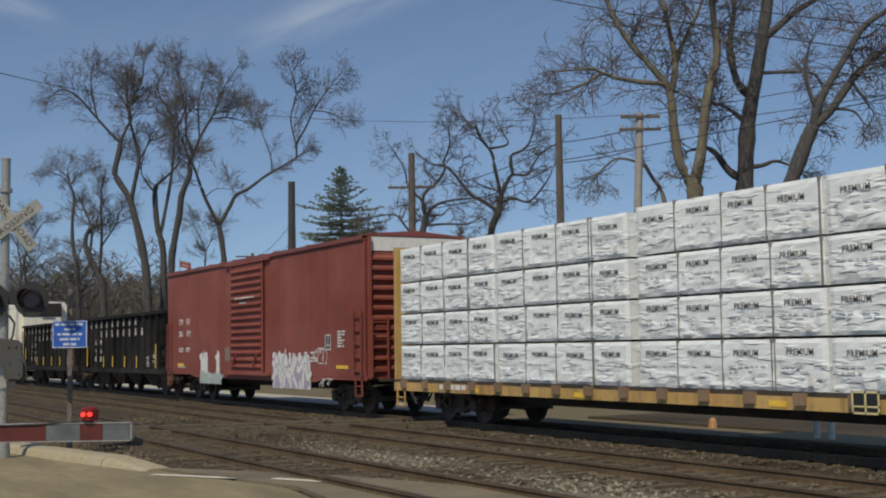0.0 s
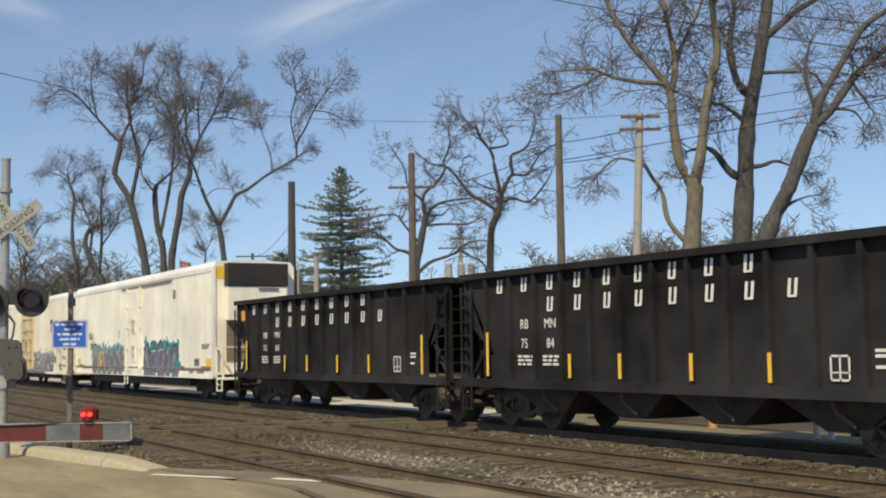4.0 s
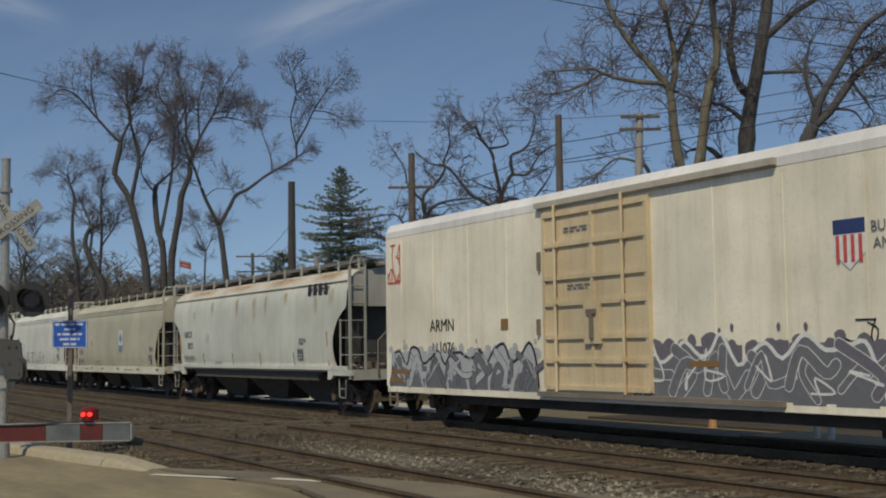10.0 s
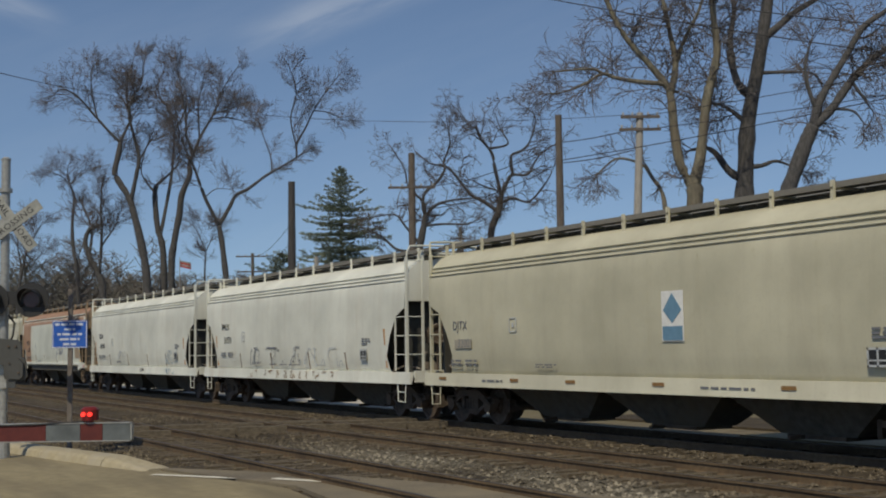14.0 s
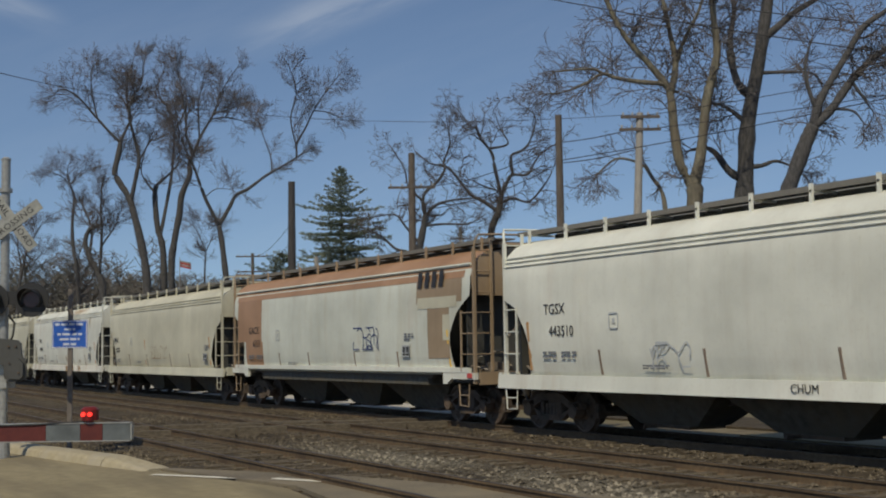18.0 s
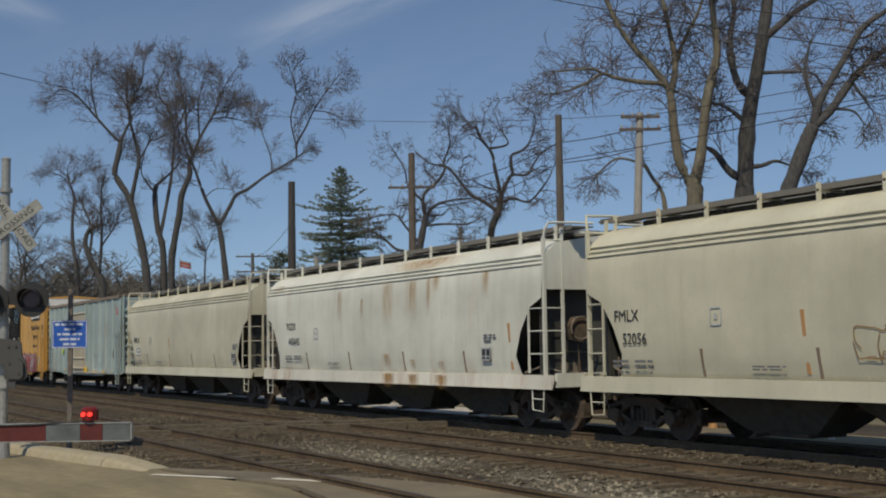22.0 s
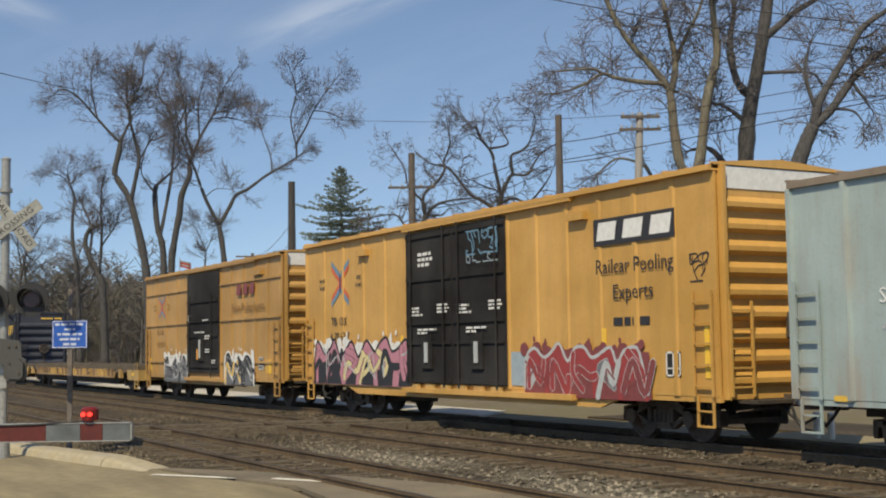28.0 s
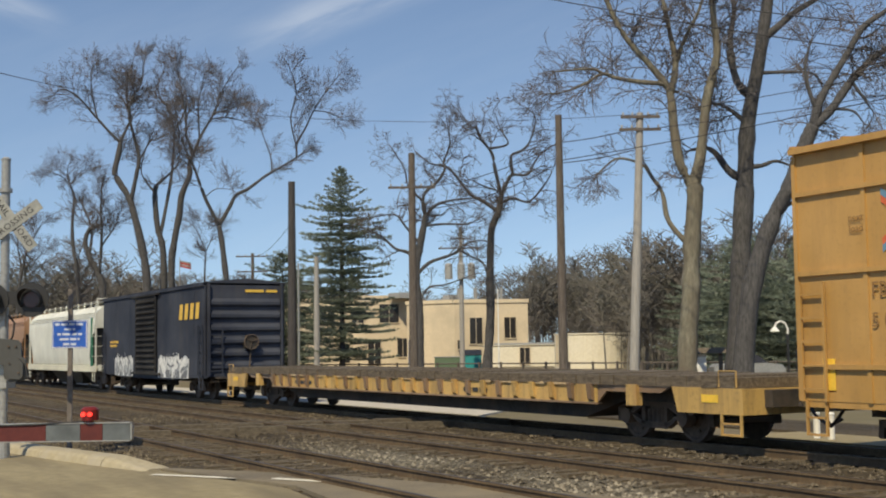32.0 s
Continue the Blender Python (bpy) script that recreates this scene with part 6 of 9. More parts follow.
    add_step(c, -e + 0.4, -HALF, 0.35, 0.8, M["grime"])


def hoppers():
    g = M["hop_grey"]
    c, L = covered_hopper("covered_hopper", "grey covered hopper car with round-ended openings and light rust", 9.6, 26.3, g, roof_m=M["hop_grey_roof"], style="rounded", frame_m=M["hop_frame"])
    hopper_marks(c, "GACX", "7012", -6.45, 2.5, 0.43, 0.34, sq=4.91, ribs=(-4.65, -1.4, 1.3, 4.3), orange=(6.95, -7.5), z_sq=1.76)
    block_logo(c, 5.45, 7.1, 3.42, 3.92, None, INK["black"], -hopper_section(3.5) - 0.014, 4)
    for x, w_, z0, z1 in ((-1.2, 0.5, 2.9, 3.72), (0.5, 0.6, 2.6, 3.72), (1.7, 0.4, 2.9, 3.72), (-3.8, 0.4, 3.1, 3.7), (5.9, 0.35, 2.8, 3.5), (-5.9, 0.3, 2.9, 3.4), (3.4, 0.5, 3.2, 3.72), (7.0, 0.5, 3.0, 3.7)):
        shell_patch(c, "rust_run", x, x + w_, z0, z1, M["rust_run"], 0.009)
    for x, w_ in ((-7.5, 4.0), (-3.0, 3.5), (0.8, 4.2), (5.0, 3.0)):
        shell_patch(c, "rust_run", x, x + w_, 3.85, 4.2, M["rust_run"], 0.008)
    b = M["hop_beige"]
    c, L = covered_hopper("covered_hopper", "beige covered hopper car with small blue and white placard", -8.3, 8.0, b, sill_m=M["hop_cream"])
    hopper_marks(c, "DJTX", "32001", -6.5, 2.38, 0.43, 0.3, INK["grey"], sq=6.3, ribs=(), orange=(), z_sq=1.62)
    plate(c, "patch_panel", -6.75, -5.95, 1.84, 2.05, M["hop_tan_grey"])
    p = plate(c, "placard", 1.17, 1.80, 1.92, 2.86, INK["white"])
    part("placard_mark", Mesher().prism([(1.22, 2.5), (1.485, 2.82), (1.75, 2.5), (1.485, 2.26)], "y", -HALF - 0.026, -HALF - 0.02), INK["sky"], p)
    part("placard_band", Mesher().box(1.2, 1.77, -HALF - 0.026, -HALF - 0.02, 1.94, 2.2), INK["sky"], p)
    sill_marks(c, L, (-4.1, -1.9, 1.0, 4.4, -7.4, 7.4), INK["brown"])
    w = M["hop_white"]
    c, L = covered_hopper("covered_hopper", "white covered hopper car with scribbles along the sill", -25.9, -9.5, w)
    hopper_marks(c, "FMLX", "51573", -5.97, 2.7, 0.47, 0.32, sq=5.6, ribs=(-4.5, -1.6, 1.6, 4.3), orange=(-6.95, 6.9))
    scribble(c, -3.4, 1.0, 1.4, 1.95, INK["grey"], 11, 12)
    scribble(c, 0.4, 4.2, 1.4, 1.9, INK["pale"], 12, 8)
    scribble(c, -3.4, 3.6, 1.0, 1.2, INK["brown"], 13, 16)
    c, L = covered_hopper("covered_hopper", "white covered hopper car with scrawled sill", -44.0, -27.3, w)
    hopper_marks(c, "TGSX", "443510", -6.2, 2.64, 0.47, 0.32, sq=5.94, ribs=(-4.65, -1.46, 1.75, 4.46), orange=(6.95, -7.25))
    letters("scrawl_word", "CHUM", 0.22, INK["black"], c, 1.0, -HALF - 0.018, 1.10)
    scribble(c, -3.2, -1.8, 1.45, 1.9, INK["pale"], 15, 6)
    scribble(c, 4.6, 5.6, 1.4, 1.9, INK["ghost"], 16, 6)
    scribble(c, 4.4, 5.8, 1.0, 1.18, INK["sky"], 17, 5)
    c, L = covered_hopper("covered_hopper", "white and brown covered hopper car with rounded ends", -62.0, -45.45, g, roof_m=M["hop_brown"], style="rounded", frame_m=M["hop_tan"], sill_m=M["hop_white"])
    hopper_marks(c, "GACX", "6313", -6.3, 2.52, 0.43, 0.34, sq=4.96, ribs=(-4.05, -1.65, 1.7, 4.4), orange=(), z_sq=1.79)
    shell_patch(c, "brown_panel", -7.9, -5.6, 2.15, 3.72, M["hop_brown"], 0.005)
    shell_patch(c, "brown_panel", -7.1, -5.5, 1.38, 2.15, M["hop_brown"], 0.005)
    shell_patch(c, "brown_panel", -8.0, 8.0, 3.55, 3.72, M["hop_brown"], 0.007)
    shell_patch(c, "tan_panel", 5.55, 7.9, 2.98, 3.72, M["hop_tan"], 0.006)
    shell_patch(c, "tan_panel", 6.15, 7.28, 1.6, 3.0, M["hop_tan"], 0.006)
    shell_patch(c, "pale_panel", 5.62, 7.65, 2.85, 3.13, M["hop_cream"], 0.011)
    shell_patch(c, "pale_panel", 6.95, 7.3, 2.05, 2.68, M["hop_cream"], 0.011)
    block_logo(c, 5.6, 7.1, 3.28, 3.86, None, INK["black"], -hopper_section(3.3) - 0.02, 4)
    scribble(c, 1.7, 3.3, 1.85, 2.45, INK["navy"], 18, 10)
    reflectors(c, (7.2,), 1.4, 2.3, M["amber"], 0.07, -0.06)
    part("red_placard", Mesher().box(L / 2 - 0.12, L / 2 + 0.1, -HALF - 0.03, -HALF - 0.02, 1.14, 1.25), INK["scarlet"], c)
    k = M["hop_cream"]
    c, L = covered_hopper("covered_hopper", "cream covered hopper car with dirty lower side", -79.6, -63.4, k)
    hopper_marks(c, "FMLX", "52056", -6.7, 2.42, 0.45, 0.32, sq=6.27, ribs=(-4.55, -1.72, 1.67, 4.16), orange=(6.7, -2.0), z_sq=1.64)
    scribble(c, -1.2, 1.4, 1.6, 2.1, INK["brown"], 19, 7, 0.01)
    c, L = covered_hopper("covered_hopper", "white covered hopper car with heavy rust streaks", -97.8, -81.1, M["hop_rust"], sill_m=M["hop_rust_sill"])
    hopper_marks(c, "TGSX", "443645", -6.1, 2.58, 0.47, 0.32, sq=5.9, ribs=(-4.9, -1.8, 1.6, 4.8), orange=(6.9,))
    for x, w_, z0, z1 in ((0.3, 0.9, 2.2, 3.72), (1.75, 0.8, 2.4, 3.72), (2.9, 0.3, 2.6, 3.72), (-2.6, 0.4, 2.5, 3.6), (5.6, 0.5, 2.9, 3.7), (-1.0, 0.25, 2.6, 3.3), (3.2, 0.5, 3.2, 3.72), (0.3, 0.6, 1.25, 1.75), (1.9, 0.4, 1.25, 1.6), (3.4, 0.45, 1.25, 1.55)):
        shell_patch(c, "rust_run", x, x + w_, z0, z1, M["rust_run"], 0.007)
    shell_patch(c, "rust_run", 0.0, 5.0, 3.75, 4.2, M["rust_run"], 0.008)
    shell_patch(c, "rust_run", -8.0, -6.6, 3.6, 3.95, M["rust_run"], 0.008)
    for x in (0.55, 2.0, 3.5):
        part("sill_rust", Mesher().box(x - 0.2, x + 0.6, -HALF - 0.016, -HALF - 0.012, 0.80, 1.23), M["rust_run"], c)
    c, L = covered_hopper("covered_hopper", "cream covered hopper car with faint stains", -115.3, -99.4, k)
    hopper_marks(c, "FMLX", "1220", -6.25, 2.38, 0.45, 0.34, sq=6.4, ribs=(-4.6, -1.4, 1.5, 4.2), orange=(-1.42,), z_sq=1.64)
    plate(c, "number_patch", -6.35, -5.65, 1.76, 2.08, INK["white"], -HALF - 0.008)


def boxcars():
    m = M["box_blue"]
    c, L = boxcar("boxcar", "pale blue boxcar with outside posts and tan door", -131.75, -116.5, 0.95, 4.48, 4.62, m, (-1.7, 1.4), None, "posts", 9, posts=13, roof_m=M["blue_roof"])
    d = part("door", Mesher().box(-1.72, 1.32, -HALF - 0.07, -HALF + 0.02, 1.0, 4.3), M["box_door_tan"], c, "tan sliding door with rust stains")
    for z in (1.05, 1.55, 2.2, 2.75, 3.3, 3.85):
        part("door_rib", Mesher().prism([(-HALF - 0.07, z), (-HALF - 0.12, z + 0.03), (-HALF - 0.12, z + 0.07), (-HALF - 0.07, z + 0.12)], "x", -1.68, 1.28), M["box_door_tan"], d)
    part("door_top", Mesher().box(-1.7, 1.3, -HALF - 0.08, -HALF - 0.07, 3.95, 4.28), m, d)
    part("door_bar", Mesher().tube([(1.42, -HALF - 0.12, 0.8), (1.42, -HALF - 0.12, 4.35)], 0.05, 6), m, c)
    part("door_rail", Mesher().box(-1.8, 5.0, -HALF - 0.13, -HALF - 0.01, 0.86, 0.94), M["pale_steel"], c)
    part("door_stop", Mesher().box(1.35, 1.6, -HALF - 0.2, -HALF - 0.1, 0.9, 1.15), M["amber"], c, "yellow door stop")
    for t, x, z in (("S", -5.75, 2.55), ("G", -5.35, 2.55), ("L", -4.95, 2.55), ("R", -4.55, 2.55), ("4", -5.7, 2.08), ("5", -5.35, 2.08), ("0", -5.0, 2.08), ("0", -4.6, 2.08)):
        letters("reporting_mark", t, 0.34, INK["white"] if z > 2.3 else INK["pale"], c, x, -HALF - 0.012, z)
    tag = part("spray_tag", Mesher().add([(-4.3, -HALF - 0.09, 1.8), (-3.9, -HALF - 0.09, 1.9), (-3.83, -HALF - 0.09, 2.15), (-4.22, -HALF - 0.09, 2.05)], [(0, 1, 2, 3)]), flat("lime_paint", (0.55, 0.75, 0.08)), c, "lime green paint tag")
    frame_mark(c, 6.31, 1.79, 0.4, 0.36, INK["grey"])
    plate(c, "equipment_box", -2.75, -1.95, 1.4, 1.9, M["grime"], -HALF - 0.05, 0.08)
    scribble(c, 6.9, 7.2, 3.6, 4.0, INK["scarlet"], 20, 3, 0.02)
    scribble(c, 2.0, 4.5, 1.2, 1.9, INK["pale"], 21, 9, 0.02)
    for x in (-6.8, -3.8, 2.6, 4.4, 6.0):
        plate(c, "sill_reflector", x, x + 0.35, 0.93, 1.02, INK["gold"], -HALF - 0.012)
    # tall yellow car
    m = M["box_yellow"]
    c, L = boxcar("boxcar", "tall yellow boxcar with wide black doors and pink graffiti", -152.3, -133.6, 0.92, 5.05, 5.2, m, (-2.6, 2.35), None, "notched", 9, M["white"], 0.62, posts=15)
    for a, b in ((-2.58, -0.15), (-0.12, 2.33)):
        d = part("door", Mesher().box(a, b, -HALF - 0.06, -HALF + 0.02, 0.98, 4.82), M["door_black"], c, "black plug door")
        for z in (1.05, 2.0, 2.5, 3.6, 4.7):
            part("door_rib", Mesher().box(a + 0.05, b - 0.05, -HALF - 0.1, -HALF - 0.06, z - 0.05, z + 0.05), M["door_black"], d)
        for x in (a + 0.35, b - 0.35):
            part("lock_rod", Mesher().tube([(x, -HALF - 0.12, 0.9), (x, -HALF - 0.12, 4.88)], 0.03, 6), M["door_black"], d)
        k = part("latch_box", Mesher().box((a + b) / 2 - 0.3, (a + b) / 2 + 0.25, -HALF - 0.12, -HALF - 0.06, 1.35, 2.2), M["door_black"], d)
        part("latch", Mesher().box((a + b) / 2 - 0.1, (a + b) / 2 + 0.05, -HALF - 0.15, -HALF - 0.12, 1.5, 2.0), INK["pale"], k)
        bars(c, "stencil_lines", (a + b) / 2 - 0.5, 2.3, (1.0, 0.5), INK["white"], y=-HALF - 0.11, h=0.05, seed=int(a * 5))
        bars(c, "stencil_lines", a + 0.2, 2.85, (0.6, 0.5, 0.7), INK["white"], y=-HALF - 0.065, h=0.05, seed=int(a * 5) + 1)
        bars(c, "stencil_lines", b - 0.75, 2.9, (0.55, 0.6, 0.5), INK["white"], y=-HALF - 0.065, h=0.05, seed=int(a * 5) + 2)
    bars(c, "stencil_lines", -1.9, 4.2, (0.7, 0.8, 0.6), INK["white"], y=-HALF - 0.065, h=0.08, seed=44)
    scribble(c, 0.7, 2.1, 4.05, 4.6, INK["sky"], 41, 9, 0.02, y=-HALF - 0.125)
    scribble(c, 0.7, 2.1, 3.85, 4.1, INK["ghost"], 45, 5, 0.014, y=-HALF - 0.125)
    part("door_rail", Mesher().box(-2.7, 5.0, -HALF - 0.12, -HALF - 0.01, 4.88, 4.98), m, c)
    part("door_rail", Mesher().box(-2.7, 5.0, -HALF - 0.16, -HALF - 0.01, 0.74, 0.86), m, c)
    for k in range(6):
        part("sill_bracket", Mesher().box(-2.3 + 0.8 * k, -1.9 + 0.8 * k, -HALF - 0.1, -HALF, 0.86, 0.95), M["flat_yellow"], c)
    part("rail_bracket", Mesher().box(4.9, 5.5, -HALF - 0.14, -HALF, 4.45, 4.62), m, c)
    part("rail_bracket", Mesher().box(-5.5, -4.9, -HALF - 0.14, -HALF, 4.45, 4.62), m, c)
    block_logo(c, 5.72, 8.27, 3.86, 4.40, INK["black"], INK["white"], -HALF - 0.034)
    letters("lettering", "Railcar Pooling", 0.42, INK["black"], c, 6.98, -HALF - 0.034, 3.42, wide=0.98)
    letters("lettering", "Experts", 0.42, INK["black"], c, 6.95, -HALF - 0.034, 2.9)
    bars(c, "stencil_lines", 6.3, 2.25, (1.2,), INK["black"], h=0.16, seed=77)
    chevron_emblem(c, -6.85, 3.78, 0.85)
    letters("lettering", "next\nload", 0.22, INK["black"], c, -8.1, -HALF - 0.034, 3.8)
    letters("lettering", "any\nroad", 0.22, INK["black"], c, -5.55, -HALF - 0.034, 3.8)
    letters("reporting_mark", "TB  OX", 0.34, INK["black"], c, -6.9, -HALF - 0.034, 2.66)
    letters("reporting_mark", "6 70 62 7", 0.34, INK["black"], c, -6.85, -HALF - 0.034, 2.22)
    scrawl(c, "graffiti", -8.85, -2.2, 0.85, 2.25, (INK["white"], INK["pink"], INK["black"], INK["cream"], INK["cream"], INK["black"]), 42, y=-HALF - 0.04, n=6, label="pink and cream abstract graffiti")
    scrawl(c, "graffiti", 3.0, 7.4, 0.78, 1.98, (INK["maroon"], INK["red"], INK["maroon"], INK["red"], INK["grey"], INK["pale"]), 43, y=-HALF - 0.04, n=5, line=INK["pale"], shade=INK["maroon"], label="dark red abstract graffiti")
    plate(c, "grey_patch", 2.45, 3.15, 1.0, 1.75, INK["ghost"])
    frame_mark(c, 8.11, 1.5, 0.42, 0.46, INK["white"])
    reflectors(c, (9.0, 5.9, -3.0), 1.25, 2.2, M["amber"], 0.12, 0, y=-HALF - 0.02)
    scribble(c, 8.65, 9.15, 3.0, 3.5, INK["black"], 23, 6, 0.012)
    # ochre framed car
    m = M["box_yellow_dull"]
    c, L = boxcar("boxcar", "tall ochre boxcar with framed sides and black doors", -170.0, -154.4, 0.92, 5.02, 5.16, m, (-2.0, 1.82), None, "framed", 9, M["white"], 0.62, posts=12)
    d = part("door", Mesher().box(-1.98, 1.8, -HALF - 0.07, -HALF + 0.02, 1.05, 4.82), M["door_black"], c, "black plug door with rods")
    for z in (1.3, 2.45, 3.0, 3.75):
        part("door_rib", Mesher().box(-1.9, 1.72, -HALF - 0.12, -HALF - 0.07, z - 0.05, z + 0.05), M["door_black"], d)
    for x in (-1.5, 1.1):
        part("lock_rod", Mesher().tube([(x, -HALF - 0.14, 0.9), (x, -HALF - 0.14, 4.0)], 0.03, 6), M["door_black"], d)
    k = part("latch_box", Mesher().box(-0.5, 0.2, -HALF - 0.13, -HALF - 0.07, 1.5, 2.4), M["door_black"], d)
    part("latch", Mesher().box(-0.3, -0.15, -HALF - 0.16, -HALF - 0.13, 1.6, 2.3), INK["pale"], k)
    reflectors(c, (-0.5,), 1.55, 1.95, M["orange"], 0.1, 0, y=-HALF - 0.17)
    for x, z, rows in ((-0.9, 2.55, (1.2,)), (0.1, 3.0, (0.7,)), (-1.7, 3.2, (0.25, 0.2, 0.25)), (0.35, 2.4, (0.6, 0.5)), (0.4, 1.9, (0.5, 0.5)), (1.1, 1.5, (0.45, 0.4))):
        bars(c, "stencil_lines", x, z, rows, INK["white"], y=-HALF - 0.125, h=0.05, seed=int(x * 11 + z))
    part("door_rail", Mesher().box(-2.1, 5.6, -HALF - 0.12, -HALF - 0.01, 4.88, 4.98), m, c)
    part("door_rail", Mesher().box(-2.1, 2.4, -HALF - 0.16, -HALF - 0.01, 0.76, 0.88), m, c)
    part("rail_bracket", Mesher().box(5.4, 6.2, -HALF - 0.14, -HALF, 4.4, 4.58), m, c)
    block_logo(c, 3.6, 5.55, 3.7, 4.25, None, INK["maroon"], -HALF - 0.07)
    letters("lettering", "Railcar Pooling Experts", 0.40, INK["brown"], c, 4.75, -HALF - 0.056, 3.36, wide=0.86)
    chevron_emblem(c, -5.56, 3.7, 0.62)
    letters("lettering", "next\nload", 0.17, INK["brown"], c, -6.5, -HALF - 0.034, 3.7)
    letters("lettering", "any\nroad", 0.17, INK["brown"], c, -4.6, -HALF - 0.034, 3.7)
    letters("reporting_mark", "FB  OX", 0.32, INK["brown"], c, -5.75, -HALF - 0.034, 2.65)
    letters("reporting_mark", "5 06 01 3", 0.32, INK["brown"], c, -5.65, -HALF - 0.034, 2.18)
    scrawl(c, "graffiti", -5.05, -1.95, 0.66, 1.9, (INK["white"], INK["black"], INK["grey"], INK["black"], INK["black"]), 51, y=-HALF - 0.065, n=3, line=INK["white"], shade=INK["white"], label="black and white abstract graffiti")
    scrawl(c, "graffiti", 2.4, 5.35, 0.66, 1.9, (INK["white"], INK["black"], INK["grey"], INK["black"], INK["gold"]), 52, y=-HALF - 0.065, n=3, line=INK["white"], shade=INK["white"], label="black and white abstract graffiti")
    frame_mark(c, 5.96, 1.43, 0.42, 0.42, INK["white"])
    plate(c, "reflector", 6.45, 6.9, 1.1, 1.55, M["amber"])
    plate(c, "reflector", -7.3, -7.05, 1.1, 1.6, M["amber"])
    flat_car(-198.0, -171.4)
    # navy car
    m = M["box_navy"]
    c, L = boxcar("boxcar", "dark navy boxcar with white spray paint near the sill", -216.0, -200.6, 0.95, 4.42, 4.6, m, (-1.66, 1.4), None, "seams", 6, posts=13)
    ribbed_door(c, -1.66, 1.4, 1.0, 4.25, M["door_black"], 13)
    block_logo(c, 4.45, 7.2, 2.95, 3.85, None, INK["gold"], -HALF - 0.012, 4)
    for a, b, s in ((-5.4, -2.3, 61), (1.6, 5.8, 62)):
        scrawl(c, "spray_paint", a, b, 0.8, 1.75, (INK["white"], INK["white"], INK["grey"], INK["pale"]), s, n=4, line=INK["pale"], label="white spray paint patches")
    part("end_lettering", Mesher().box(L / 2 + 0.02, L / 2 + 0.03, 0.0, 0.75, 4.1, 4.2).box(L / 2 + 0.02, L / 2 + 0.03, 0.85, 1.3, 4.1, 4.2), INK["gold"], c)
    bars(c, "stencil_lines", -6.3, 2.3, (1.5, 1.2), INK["gold"], h=0.1, seed=70)
    c, L = covered_hopper("covered_hopper", "white covered hopper car with blue lettering bars", -234.5, -217.7, M["hop_white"], sill_m=M["hop_cream"])
    for z in (3.0, 2.7):
        part("blue_bar", Mesher().box(-1.2, 2.2, -HALF - 0.02, -HALF - 0.01, z - 0.08, z + 0.08), INK["blue"], c)
    part("green_post", Mesher().box(7.6, 7.8, -HALF - 0.03, -HALF + 0.05, 1.2, 3.6), flat("green_paint", (0.03, 0.16, 0.10)), c)
    covered_hopper("covered_hopper", "orange-brown covered hopper car at the end of view", -252.5, -236.0, M["hop_brown"])


M["red_roof"] = paint("red_roof", (0.20, 0.045, 0.032), (0.07, 0.04, 0.03), 0.4)
M["blue_roof"] = paint("blue_roof", (0.22, 0.17, 0.12), (0.12, 0.08, 0.05), 0.5)
M["grime"] = paint("grime_steel", (0.20, 0.165, 0.125), (0.09, 0.07, 0.05), 0.6)
M["pale_steel"] = paint("pale_steel", (0.46, 0.42, 0.34), (0.2, 0.16, 0.11), 0.5)
M["hop_grey_roof"] = paint("hop_grey_roof", (0.60, 0.56, 0.47), (0.36, 0.26, 0.16), 0.5, rust=0.5)
M["hop_tan_grey"] = paint("hop_tan_grey", (0.30, 0.27, 0.21), (0.2, 0.17, 0.13), 0.4)
M["hop_rust_sill"] = paint("hop_rust_sill", (0.66, 0.64, 0.56), (0.4, 0.3, 0.2), 0.4, rust=0.5)
M["rust_strip"] = paint("rust_strip", (0.20, 0.15, 0.11), (0.25, 0.13, 0.06), 0.5)
M["rust_orange"] = paint("rust_orange", (0.45, 0.24, 0.09), (0.3, 0.2, 0.1), 0.5)


lumber_car()
red_boxcar()
reefer_one()
reefer_two()
hoppers()
boxcars()
# ---------- trees, poles and buildings behind the tracks ----------
ACROSS = Vector((0.484, 0.875, 0))
DEEP = Vector((-0.875, 0.484, 0))


def grow(twigs, rnd, p, d, length, r, level, bend):
    """A crooked branch with its own side twigs, four levels down."""
    n = (7, 5, 4, 2)[level]
    pts, q, w = [p], p.copy(), d.copy()
    for k in range(n - 1):
        jit = Vector((rnd.uniform(-1, 1), rnd.uniform(-1, 1), rnd.uniform(-1, 1)))
        w = (w + jit * bend).normalized()
        q = q + w * (length / (n - 1))
        pts.append(q.copy())
    twigs.tube(pts, [max(0.008, r * (1 - 0.6 * k / (n - 1))) for k in range(n)], 3 if level else 4, False)
    if level >= 3:
        return
    for k in range((rnd.randint(4, 7), rnd.randint(2, 4), rnd.randint(1, 3))[level]):
        f = rnd.uniform(0.2, 1.0)
        i = min(int(f * (n - 1)), n - 2)
        a = pts[i].lerp(pts[i + 1], f * (n - 1) - i)
        dd = (pts[i + 1] - pts[i]).normalized()
        side = dd.orthogonal().normalized()
        side.rotate(Matrix.Rotation(rnd.uniform(0, 6.28), 3, dd))
        grow(twigs, rnd, a, (dd * 0.55 + side * rnd.uniform(0.45, 1.0)).normalized(), length * rnd.uniform(0.38, 0.62), r * 0.6, level + 1, bend)


